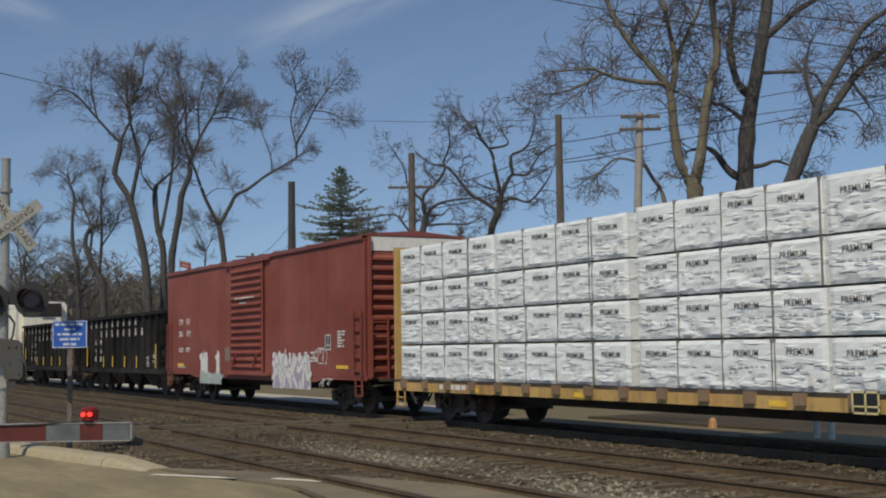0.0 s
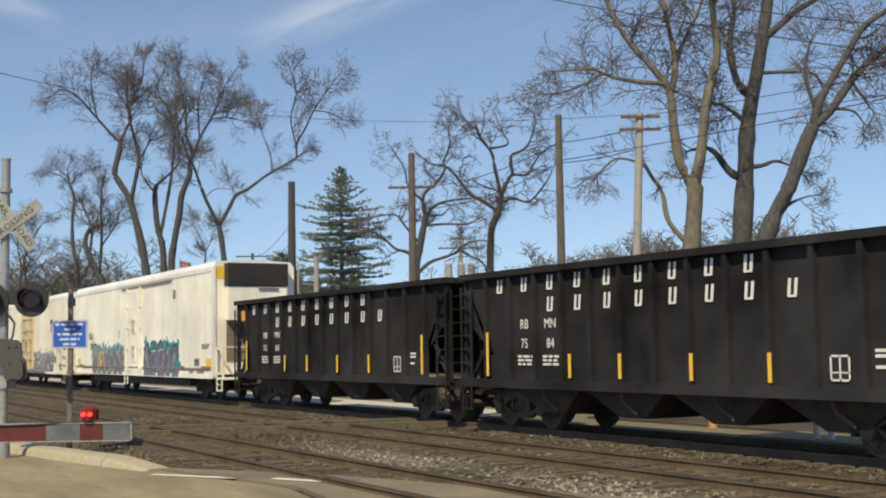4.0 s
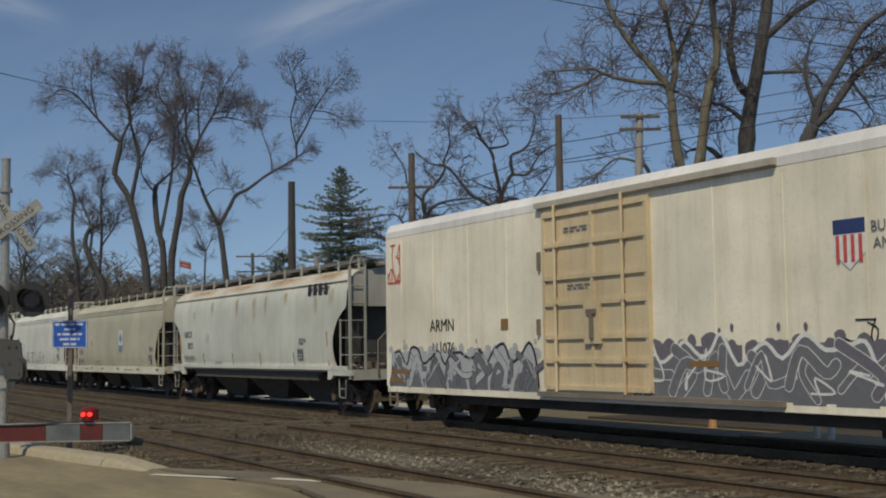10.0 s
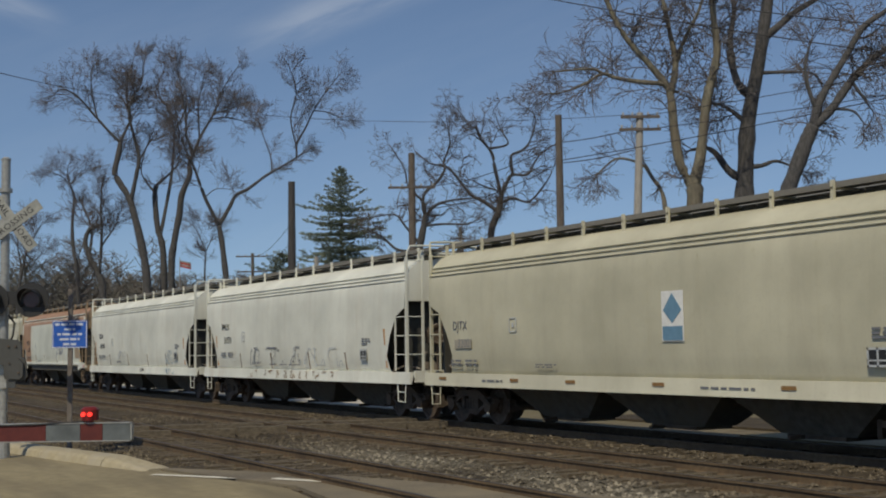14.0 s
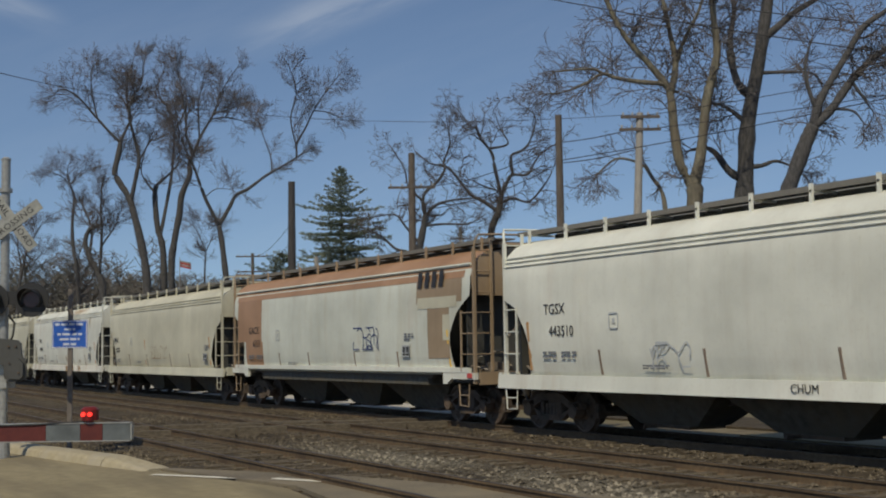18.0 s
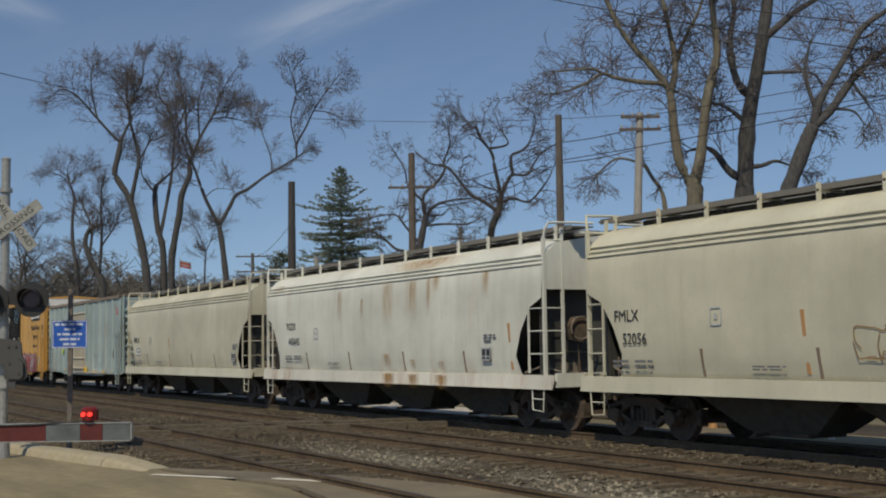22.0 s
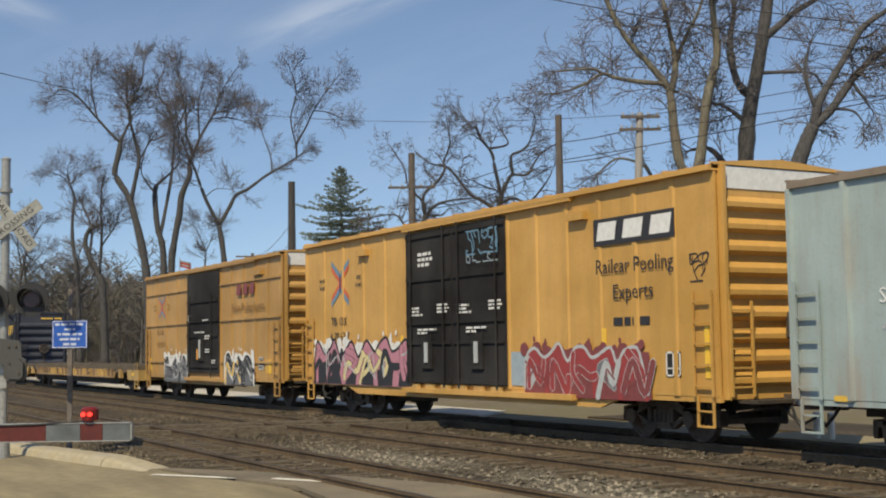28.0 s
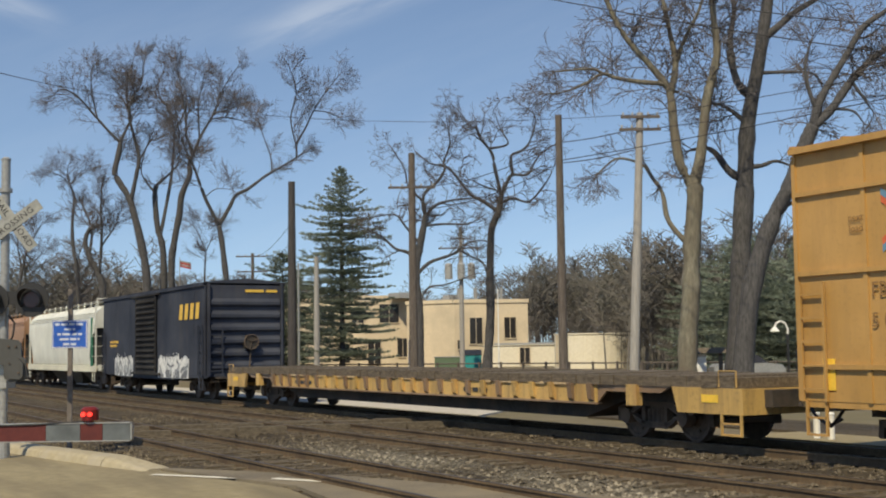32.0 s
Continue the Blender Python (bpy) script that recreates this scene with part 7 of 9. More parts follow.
def spray(twigs, rnd, p, d, length, r, level, heart, wild):
    """A fine branch that sweeps outward from the crown's heart, with side shoots on alternate sides."""
    n = (6, 5, 3)[level]
    pts, q, w = [p], p.copy(), d.copy()
    out = (p - heart).normalized()
    for k in range(n - 1):
        jit = Vector((rnd.uniform(-1, 1), rnd.uniform(-1, 1), rnd.uniform(-1, 1)))
        w = (w + jit * wild + out * (0.05 if wild < 0.2 else -0.06) - Vector((0, 0, 0.01))).normalized()
        q = q + w * (length / (n - 1))
        pts.append(q.copy())
    twigs.tube(pts, [max(0.009, r * (1 - 0.65 * k / (n - 1))) for k in range(n)], 3, False)
    if level >= 2:
        return
    count = (rnd.randint(7, 9), rnd.randint(4, 5))[level]
    turn = rnd.uniform(0, 6.28)
    for k in range(count):
        f = 0.15 + 0.83 * (k + rnd.random() * 0.8) / count
        i = min(int(f * (n - 1)), n - 2)
        a = pts[i].lerp(pts[i + 1], f * (n - 1) - i)
        dd = (pts[i + 1] - pts[i]).normalized()
        side = dd.orthogonal().normalized()
        turn += 3.14 + rnd.uniform(-0.9, 0.9)
        side.rotate(Matrix.Rotation(turn, 3, dd))
        spray(twigs, rnd, a, (dd * 0.8 + side * rnd.uniform(0.55, 1.15)).normalized(), length * rnd.uniform(0.40, 0.66) * (1.15 - 0.45 * f), r * 0.62, level + 1, heart, wild)


def bare_tree(label, base, bark, style, seed, limbs):
    """A leafless tree: trunk and main limbs by their bends (metres across, height), then branches and twigs grown from them."""
    rnd = random.Random(seed)
    t = empty("bare_tree", pose(base[0], base[1], -0.3), label, "tree", "bare trees behind the tracks")
    twigs, wood = Mesher(), []
    top = max(z for limb in limbs for a, z in limb[2])
    mid = [a for limb in limbs for a, z in limb[2]]
    heart = ACROSS * (0.5 * (min(mid) + max(mid))) + Vector((0, 0, top * (0.5 if top > 18 else 0.55)))
    wild = 0.26 if seed > 30 else 0.17
    thin = {31: 0.95, 32: 1.05, 33: 0.9}[seed] if seed > 30 else 0.6
    fan = style == "fan"
    for j, (r0, r1, pts) in enumerate(limbs):
        r0, r1 = r0 * (thin if j else thin * 1.1), r1 * thin
        lean = rnd.uniform(-0.35, 0.35) if j else 0.0
        z0 = pts[0][1]
        back, root = 0.0, None
        if j:
            # a limb springs from the nearest point of the wood already grown
            a0 = pts[0][0]
            root = min(wood, key=lambda v: (v.dot(ACROSS) - a0) ** 2 + (v.z - 0.3 - z0) ** 2)
            back = root.dot(DEEP)
        line = [ACROSS * a + DEEP * (back + lean * (z - z0) + rnd.uniform(-0.08, 0.08)) + Vector((0, 0, z + 0.3)) for a, z in pts]
        if root is not None:
            line[0] = root.copy()
        if j == 0:
            line[0] = line[0] + Vector((0, 0, -0.6))
        # rounder course between the bends
        fine, rad = [], []
        n = len(line)
        for i in range(n - 1):
            p0, p1, p2, p3 = line[max(i - 1, 0)], line[i], line[i + 1], line[min(i + 2, n - 1)]
            for s in range(4):
                k = s / 4
                fine.append(0.5 * ((2 * p1) + (p2 - p0) * k + (2 * p0 - 5 * p1 + 4 * p2 - p3) * k * k + (3 * p1 - p0 - 3 * p2 + p3) * k ** 3))
                rad.append(r0 + (r1 - r0) * (i + k) / (n - 1))
        fine.append(line[-1])
        rad.append(r1)
        if j == 0:
            rad[0], rad[1] = r0 * 1.35, r0 * 1.15
        rad = [r * rnd.uniform(0.9, 1.1) for r in rad]
        wood.extend(fine)
        part("trunk" if j == 0 else "limb", Mesher().tube(fine, rad, 10 if j == 0 else 8), bark, t, smooth=True)
        # branches along the limb
        length = sum((b - a).length for a, b in zip(fine, fine[1:]))
        first = 0.7 if j == 0 else 0.3
        dense = (2.0 if seed > 30 else 2.3) if fan else 1.5
        for c in range(int(length * dense * ((0.1 if fan else 0.4) if j == 0 else 1.0)) + 2):
            f = rnd.uniform(first, 1.0) * (len(fine) - 1)
            i = min(int(f), len(fine) - 2)
            p = fine[i].lerp(fine[i + 1], f - i)
            d = (fine[i + 1] - fine[i]).normalized()
            side = d.orthogonal().normalized()
            side.rotate(Matrix.Rotation(rnd.uniform(0, 6.28), 3, d))
            way = d * 0.7 + side * rnd.uniform(0.5, 1.0) + Vector((0, 0, 0.05))
            if fan and (p - heart).length < top * 0.19 and rnd.random() < 0.65:
                continue
            if fan:
                way = d * 0.45 + side * rnd.uniform(0.6, 1.1) + (p - heart).normalized() * 0.35
                spray(twigs, rnd, p, way.normalized(), rnd.uniform(1.2, 2.7) * (1.12 - 0.35 * f / (len(fine) - 1)), min(0.036, max(0.02, rad[i] * 0.45)), 0, heart, wild)
                continue
            grow(twigs, rnd, p, way.normalized(), rnd.uniform(1.0, 2.7) * (1.25 - 0.65 * f / (len(fine) - 1)) * 0.95, min(0.05, max(0.016, rad[i] * 0.45)), 0, 0.5)
        if fan:
            for c in range(3):
                way = (fine[-1] - fine[-2]).normalized() + Vector((rnd.uniform(-1, 1), rnd.uniform(-1, 1), rnd.uniform(-1, 0.4))) * 0.8
                way.z *= 0.55
                spray(twigs, rnd, fine[-1], way.normalized(), rnd.uniform(0.9, 1.5), min(0.035, r1 * 0.8), 0, heart, wild)
            continue
        grow(twigs, rnd, fine[-1], (fine[-1] - fine[-2]).normalized(), 1.4, min(0.04, r1 * 0.9), 0, 0.5)
    part("crown", twigs, M["twig"] if fan else M["oak_twig"], t)["kind"] = "stuff"
    return t


def conifer(label, base, height, wide, seed, first=0.1):
    """A pine with tiers of level boughs and gaps between them; each bough is a part with its tufts of needles."""
    rnd = random.Random(seed)
    t = empty("conifer", pose(base[0], base[1], -0.3), label, "tree", "conifers behind the tracks")
    part("trunk", Mesher().tube([(0, 0, 0), (0.05, 0, height * 0.5), (0, 0, height * 0.98)], [0.24, 0.15, 0.02], 8), M["bark"], t)
    up = Vector((0, 0, 1))
    girth = ((0.0, 0.05), (0.07, 0.17), (0.14, 0.36), (0.20, 0.66), (0.28, 0.80), (0.45, 0.90), (1.0, 1.06))
    z = height * first
    while z < height - 0.12:
        k = 1 - z / height
        for (k0, w0), (k1, w1) in zip(girth, girth[1:]):
            if k0 <= k <= k1:
                reach = wide * (w0 + (w1 - w0) * (k - k0) / (k1 - k0))
        turn = rnd.uniform(0, 6.28)
        count = 7 if k > 0.2 else 6
        for b in range(count):
            a = turn + 6.28 * b / count + rnd.uniform(-0.35, 0.35)
            l = reach * rnd.choice((0.55, 0.8, 0.95, 1.0, 1.12)) * rnd.uniform(0.92, 1.06)
            g = Mesher()
            out = Vector((math.cos(a), math.sin(a), 0))
            across = Vector((-out.y, out.x, 0))
            rise = 0.06 + 0.9 * max(0.0, 0.22 - k) / 0.22 + rnd.uniform(-0.12, 0.18)
            zb = z + rnd.uniform(-0.2, 0.2)
            n = max(3, int(l * 3.4))
            pts = [Vector((0, 0, zb)) + out * (l * i / n) + up * (l * (rise * i / n - 0.16 * (i / n) ** 2 + 0.14 * (i / n) ** 4)) for i in range(n + 1)]
            g.tube(pts, [0.035 * (1 - 0.8 * i / n) + 0.006 for i in range(n + 1)], 3, False)
            for i in range(1, n + 1):
                f = i / n
                spread = l * 0.34 * (1 - 0.75 * f) + 0.12
                for s in range(3 + int(spread * 6)):
                    o = pts[i] + across * rnd.uniform(-spread, spread) + out * rnd.uniform(-0.15, 0.2) + up * rnd.uniform(-0.03, 0.05)
                    axis = (out * 0.8 + (o - pts[i]) * 0.7 + up * 0.55).normalized()
                    for q in range(9):
                        w = (axis + Vector((rnd.uniform(-1, 1), rnd.uniform(-1, 1), rnd.uniform(-0.6, 0.9))) * 0.7).normalized()
                        e = o + w * rnd.uniform(0.14, 0.28)
                        h = w.cross(Vector((rnd.uniform(-1, 1), rnd.uniform(-1, 1), rnd.uniform(-1, 1)))).normalized() * rnd.uniform(0.014, 0.026)
                        g.add([tuple(o), tuple(o.lerp(e, 0.5) + h), tuple(e), tuple(o.lerp(e, 0.5) - h)], [(0, 1, 2, 3)])
            part("bough", g, M["needle"], t)["kind"] = "stuff"
        z += (rnd.uniform(0.42, 0.66) if k > 0.18 else rnd.uniform(0.3, 0.42)) * (0.7 + 0.3 * height / 15)
    return t


def scatter(kinds, spots):
    """Joins many turned and scaled copies of a few small plants into one vertex and face list."""
    vs, fs, n = [], [], 0
    for i, x, y, s, turn in spots:
        v, f = kinds[i]
        c, q = math.cos(turn) * s, math.sin(turn) * s
        vs.append(np.stack([v[:, 0] * c - v[:, 1] * q + x, v[:, 0] * q + v[:, 1] * c + y, v[:, 2] * s - 0.3], 1))
        fs.append(f + n)
        n += len(v)
    g = Mesher()
    g.v, g.f = np.concatenate(vs).tolist(), np.concatenate(fs).tolist()
    return g


def wild_tree(rnd, h, spread, bush):
    """A small leafless tree or bush of about h metres, as arrays."""
    g = Mesher()
    stems = 3 if bush else 1
    for st in range(stems):
        lean = Vector((rnd.uniform(-1, 1), rnd.uniform(-1, 1), 0)) * (0.45 if bush else 0.07)
        p = Vector((rnd.uniform(-0.5, 0.5), rnd.uniform(-0.5, 0.5), 0)) if bush else Vector((0, 0, 0))
        top = p + (Vector((0, 0, 1)) + lean) * h * rnd.uniform(0.75, 1.05)
        r = h * (0.007 if bush else 0.011)
        g.tube([p, p.lerp(top, 0.5), top], [r, r * 0.65, 0.03], 3, False)
        for k in range(9 if bush else 38):
            f = rnd.uniform(0.1 if bush else 0.25, 1.0)
            a = rnd.uniform(0, 6.28)
            o = p.lerp(top, f)
            l = h * spread * math.sin(0.5 + 2.3 * f) * rnd.uniform(0.5, 1.1)
            e = o + Vector((math.cos(a), math.sin(a), rnd.uniform(0.4, 1.2))).normalized() * l
            g.tube([o, e], [r * (0.22 if bush else 0.35), 0.016], 3, False)
            for q in range(5):
                oo = o.lerp(e, rnd.uniform(0.25, 1.0))
                aa = rnd.uniform(0, 6.28)
                ee = oo + Vector((math.cos(aa), math.sin(aa), rnd.uniform(0.0, 1.3))).normalized() * l * rnd.uniform(0.3, 0.6)
                g.tube([oo, ee], [0.034, 0.017] if not bush else [0.03, 0.015], 3, False)
    return np.array([tuple(q) for q in g.v]), np.array(g.f)


def far_woods():
    """The bare wood on the skyline and the dead brush at its foot."""
    rnd = random.Random(77)
    kinds = [wild_tree(rnd, 10.0, 0.36, False) for k in range(6)]
    eye = Vector((EYE[0], EYE[1], 0))

    def belt(count, s0, s1, d0, d1, h0, h1, many):
        out = []
        for k in range(count):
            s, d = rnd.uniform(s0, s1), rnd.uniform(d0, d1)
            if d0 < 115 and -0.24 * d < s < 0:   # the yard before the building stays open
                continue
            p = eye + DEEP * d + ACROSS * s
            low = 0.78 if s < 6 and d0 > 150 else 1.0
            out.append((rnd.randrange(many), p.x, p.y, rnd.uniform(h0, h1) / 10 * low, rnd.uniform(0, 6.28)))
        return out
    w = tagged(new("far_woods"), "bare grey-brown wood along the skyline", "woods", kind="stuff")
    spots = belt(230, -75, 90, 160, 240, 10.5, 16.5, 6) + belt(90, 12, 80, 170, 230, 10, 16, 6) + belt(150, -58, -19, 112, 160, 7, 13, 6) + belt(120, 14, 45, 100, 140, 6, 13, 6) + belt(170, -52, -18, 168, 205, 12, 16.5, 6)
    part("trees", scatter(kinds, spots), M["brush"], w)["kind"] = "stuff"
    bushes = [wild_tree(rnd, 10.0, 0.34, True) for k in range(5)]
    spots = belt(420, -75, 90, 150, 225, 3.0, 7.5, 5) + belt(80, -60, -19, 112, 160, 2.0, 5.0, 5) + belt(120, 17, 45, 84, 130, 1.5, 5.5, 5) + belt(140, -52, -18, 166, 195, 6, 10, 5)
    tagged(part("undergrowth", scatter(bushes, spots), M["brush"]), "dense leafless brush below the wood", "brush", kind="stuff")


def evergreen_scrub():
    rnd = random.Random(79)
    for px, d, h, w in ((20.5, 84, 9.2, 4.6), (18.8, 92, 7.5, 3.0), (24.5, 80, 7.5, 4.2), (30.0, 88, 8.5, 4.4), (27.0, 95, 9.5, 4.6), (22.6, 97, 10.0, 4.6)):
        p = Vector((EYE[0], EYE[1], 0)) + DEEP * d + ACROSS * px
        conifer("dark evergreen tree at the edge of the wood", (p.x, p.y), h, w, int(px * 10), 0.06)


def pole(name, label, x, y, h, r, mat, top=None, arms=(), lean=(0, 0)):
    t = empty(name, pose(x, y, -0.3), label, "utility pole", "poles behind the tracks")
    head = (lean[0], lean[1], h + 0.3)
    part("shaft", Mesher().tube([(0, 0, 0), (lean[0] * 0.5, lean[1] * 0.5, h * 0.5), head], [r * 1.15, r, r * 0.8], 10), mat, t)
    for z, half, wood in arms:
        c = Vector(head) * ((z + 0.3) / (h + 0.3))
        a, b = c - ACROSS * half, c + ACROSS * half
        arm = part("crossarm", Mesher().hexa([tuple(a + Vector((0, 0, -0.06)) - DEEP * 0.2), tuple(a + Vector((0, 0, 0.06)) - DEEP * 0.2), tuple(a + Vector((0, 0, 0.06)) - DEEP * 0.1), tuple(a + Vector((0, 0, -0.06)) - DEEP * 0.1)],
                                              [tuple(b + Vector((0, 0, -0.06)) - DEEP * 0.2), tuple(b + Vector((0, 0, 0.06)) - DEEP * 0.2), tuple(b + Vector((0, 0, 0.06)) - DEEP * 0.1), tuple(b + Vector((0, 0, -0.06)) - DEEP * 0.1)]), M["wood_pole"], t)
        for f in (0.06, 0.3, 0.7, 0.94):
            q = a.lerp(b, f) - DEEP * 0.15
            part("insulator", Mesher().tube([q + Vector((0, 0, 0.05)), q + Vector((0, 0, 0.13)), q + Vector((0, 0, 0.2))], [0.03, 0.055, 0.03], 6), M["grey"], arm)
    return t


def wire(name, a, b, sag=0.4, r=0.014):
    a, b = Vector(a), Vector(b)
    pts = [a.lerp(b, k / 12) - Vector((0, 0, sag * 4 * (k / 12) * (1 - k / 12))) for k in range(13)]
    tagged(part(name, Mesher().tube(pts, r, 4, False), M["cable"]), "black overhead line strung between poles", "cable", "overhead lines")


def windowed(wall, p, side, up, w, h, name="window"):
    """A window with frame and dark panes on a wall. side: its direction along the wall."""
    out = side.cross(Vector((0, 0, 1))).normalized()
    if out.dot(DEEP) > 0:
        out = -out
    f = Mesher()

    def slab(u0, u1, z0, z1, o0, o1):
        f.hexa([tuple(p + side * u0 + Vector((0, 0, z0)) + out * o0), tuple(p + side * u1 + Vector((0, 0, z0)) + out * o0), tuple(p + side * u1 + Vector((0, 0, z1)) + out * o0), tuple(p + side * u0 + Vector((0, 0, z1)) + out * o0)],
               [tuple(p + side * u0 + Vector((0, 0, z0)) + out * o1), tuple(p + side * u1 + Vector((0, 0, z0)) + out * o1), tuple(p + side * u1 + Vector((0, 0, z1)) + out * o1), tuple(p + side * u0 + Vector((0, 0, z1)) + out * o1)])
    slab(0, w, up, up + h, 0.0, 0.03)
    win = part(name, f, M["glass"], wall, "dark pane in a plain opening")
    f = Mesher()
    e = 0.09
    slab(-e, 0, up - e, up + h + e, 0.0, 0.1)
    slab(w, w + e, up - e, up + h + e, 0.0, 0.1)
    slab(0, w, up + h, up + h + e, 0.0, 0.1)
    slab(0, w, up - e, up, 0.0, 0.14)
    slab(w / 2 - 0.03, w / 2 + 0.03, up, up + h, 0.03, 0.06)
    part("frame", f, M["stucco"], win)


def block(parent, name, corner, side, length, depth, h, mat, parapet=0.35):
    """A flat-roofed building block: walls, parapet and roof."""
    c = Vector(corner)
    side = Vector(side).normalized()
    back = Vector((0, 0, 1)).cross(side).normalized()
    if back.dot(DEEP) < 0:
        back = -back
    q = [c, c + side * length, c + side * length + back * depth, c + back * depth]
    w = part(name, Mesher().hexa([tuple(v + Vector((0, 0, -0.4))) for v in q], [tuple(v + Vector((0, 0, h))) for v in q]), mat, parent)
    o = 0.12
    q2 = [c - side * o - back * o, c + side * (length + o) - back * o, c + side * (length + o) + back * (depth + o), c - side * o + back * (depth + o)]
    part("parapet", Mesher().hexa([tuple(v + Vector((0, 0, h - 0.05))) for v in q2], [tuple(v + Vector((0, 0, h + parapet))) for v in q2]), mat, parent)
    return w, c, side


def plant_building():
    """The tan waterworks-like building with its low annex."""
    t = empty("flat_roofed_building", pose(0, 0, 0), "tan two-storey stucco building with flat roof and dark windows", "building")
    w, c, s = block(t, "wall", (-143.43, 34.43, 0), (0.484, 0.875, 0), 21.8, 14, 7.9, M["stucco"])
    for a, up, ww, hh in ((0.7, 1.2, 2.0, 2.4), (4.2, 1.2, 3.8, 2.8), (10.0, 4.9, 1.7, 1.6), (17.1, 5.0, 2.3, 2.2), (13.8, 5.0, 1.4, 1.6), (12.3, 0.3, 1.2, 2.1), (15.7, 0.1, 1.5, 2.9), (19.2, 0.9, 1.3, 2.2)):
        windowed(w, c + s * a, s, up, ww, hh)
    w2, c2, s2 = block(t, "wall", (-127.3, 49.0, 0), (0.86, 0.51, 0), 6.3, 9, 6.9, M["stucco"])
    w3, c3, s3 = block(t, "wall", (-121.9, 52.2, 0), (0.38, 0.925, 0), 8.3, 9, 6.9, M["stucco"])
    for a, up, ww, hh in ((1.7, 2.3, 1.4, 2.9), (5.6, 2.9, 1.3, 2.3), (0.3, 1.7, 0.5, 1.0)):
        windowed(w3, c3 + s3 * a, s3, up, ww, hh)
    for q in ((-134, -131, 50, 53, 7.8, 8.45), (-126, -124.5, 53, 55, 6.9, 7.9), (-146, -143, 42, 45, 7.9, 8.9)):
        part("rooftop_unit", Mesher().box(*q), M["grey"], t)
    for x, y in ((-122, 55), (-120.5, 57.5), (-124, 54)):
        part("roof_vent", Mesher().tube([(x, y, 6.8), (x, y, 8.6)], 0.22, 8), M["galv"], t)
    w4, c4, s4 = block(t, "wall", (-146.9, 28.2, 0), (0.484, 0.875, 0), 7.0, 9, 4.1, M["stucco"])
    for q, up, ww, hh in ((0.9, 1.3, 1.3, 2.2), (3.2, 1.3, 1.2, 2.2)):
        windowed(w4, c4 + s4 * q, s4, up, ww, hh)
    e = empty("white_shed", pose(-121.4, 23.4, -0.3, 0, 0, 61), "low white metal shed with flat roof", "shed")
    part("wall", Mesher().box(-2.6, 2.6, -1.2, 1.2, 0, 2.1), M["white"], e)
    part("roof", Mesher().box(-2.7, 2.7, -1.3, 1.3, 2.1, 2.2), M["grey"], e)
    a = empty("low_annex", pose(0, 0, 0), "low cream annex with grey flat roof and dark doorway", "building")
    wa, ca, sa = block(a, "wall", (-121.0, 54.6, 0), (0.484, 0.875, 0), 9.3, 5, 2.1, M["cream"], 0.0)
    part("roof", Mesher().hexa([(-121.5, 53.9, 2.1), (-116.3, 63.6, 2.1), (-120.9, 66.3, 2.1), (-126.0, 56.8, 2.1)], [(-121.5, 53.9, 2.35), (-116.3, 63.6, 2.35), (-120.9, 66.3, 2.35), (-126.0, 56.8, 2.35)]), M["grey"], a)
    windowed(wa, ca + sa * 4.7, sa, 0.0, 1.1, 1.8, "door")
    # round cream tank
    k = empty("storage_tank", pose(-102.0, 56.6, -0.3), "round cream-painted steel storage tank", "tank")
    part("shell", Mesher().tube([(0, 0, 0), (0, 0, 3.35)], 3.75, 40), M["cream"], k, smooth=False)
    part("rim", Mesher().tube([(0, 0, 3.3), (0, 0, 3.42)], 3.83, 40), M["cream"], k)
    part("wall_ladder", Mesher().box(-0.6, -0.55, -3.9, -3.8, 0.2, 3.4).box(-0.2, -0.15, -3.9, -3.8, 0.2, 3.4), M["stucco"], k)
    # skip, hut boxes
    d = empty("dumpster", pose(-96.8, 39.6, -0.3, 0, 0, 61), "teal steel dumpster with sloping lid", "dumpster")
    part("bin", Mesher().prism([(-0.75, 0.1), (-0.75, 1.5), (0.75, 1.9), (0.75, 0.1)], "x", -0.95, 0.95), M["teal"], d)
    part("lid", Mesher().hexa([(-1, -0.8, 1.5), (1, -0.8, 1.5), (1, 0.8, 1.93), (-1, 0.8, 1.93)], [(-1, -0.8, 1.56), (1, -0.8, 1.56), (1, 0.8, 1.99), (-1, 0.8, 1.99)]), M["black"], d)
    e = empty("transformer_cabinet", pose(-103.5, 41.2, -0.3, 0, 0, 61), "green electric cabinet on the yard", "cabinet")
    part("case", Mesher().box(-1.4, 1.4, -0.6, 0.6, 0, 1.3), flat("cabinet_green", (0.10, 0.15, 0.09), 0.6), e)
    part("lid", Mesher().box(-1.45, 1.45, -0.65, 0.65, 1.3, 1.38), M["grey"], e)


def yard_fence():
    f = empty("rail_fence", pose(0, 0, 0), "low dark post-and-rail fence along the yard", "fence")
    a, b = Vector((-105, 12.5, -0.3)), Vector((-52, 40, -0.3))
    n = 34
    post = None
    for k in range(n + 1):
        p = a.lerp(b, k / n)
        if post is None:
            post = part("post", Mesher().box(-0.06, 0.06, -0.06, 0.06, 0, 1.15), M["wood_pole"], f)
            me = post.data
        else:
            post = new("post", me)
            post.parent = f
        post.location = p
    for z in (0.55, 1.05):
        part("rail", Mesher().tube([a + Vector((0, 0, z)), b + Vector((0, 0, z))], 0.045, 4), M["wood_pole"], f)


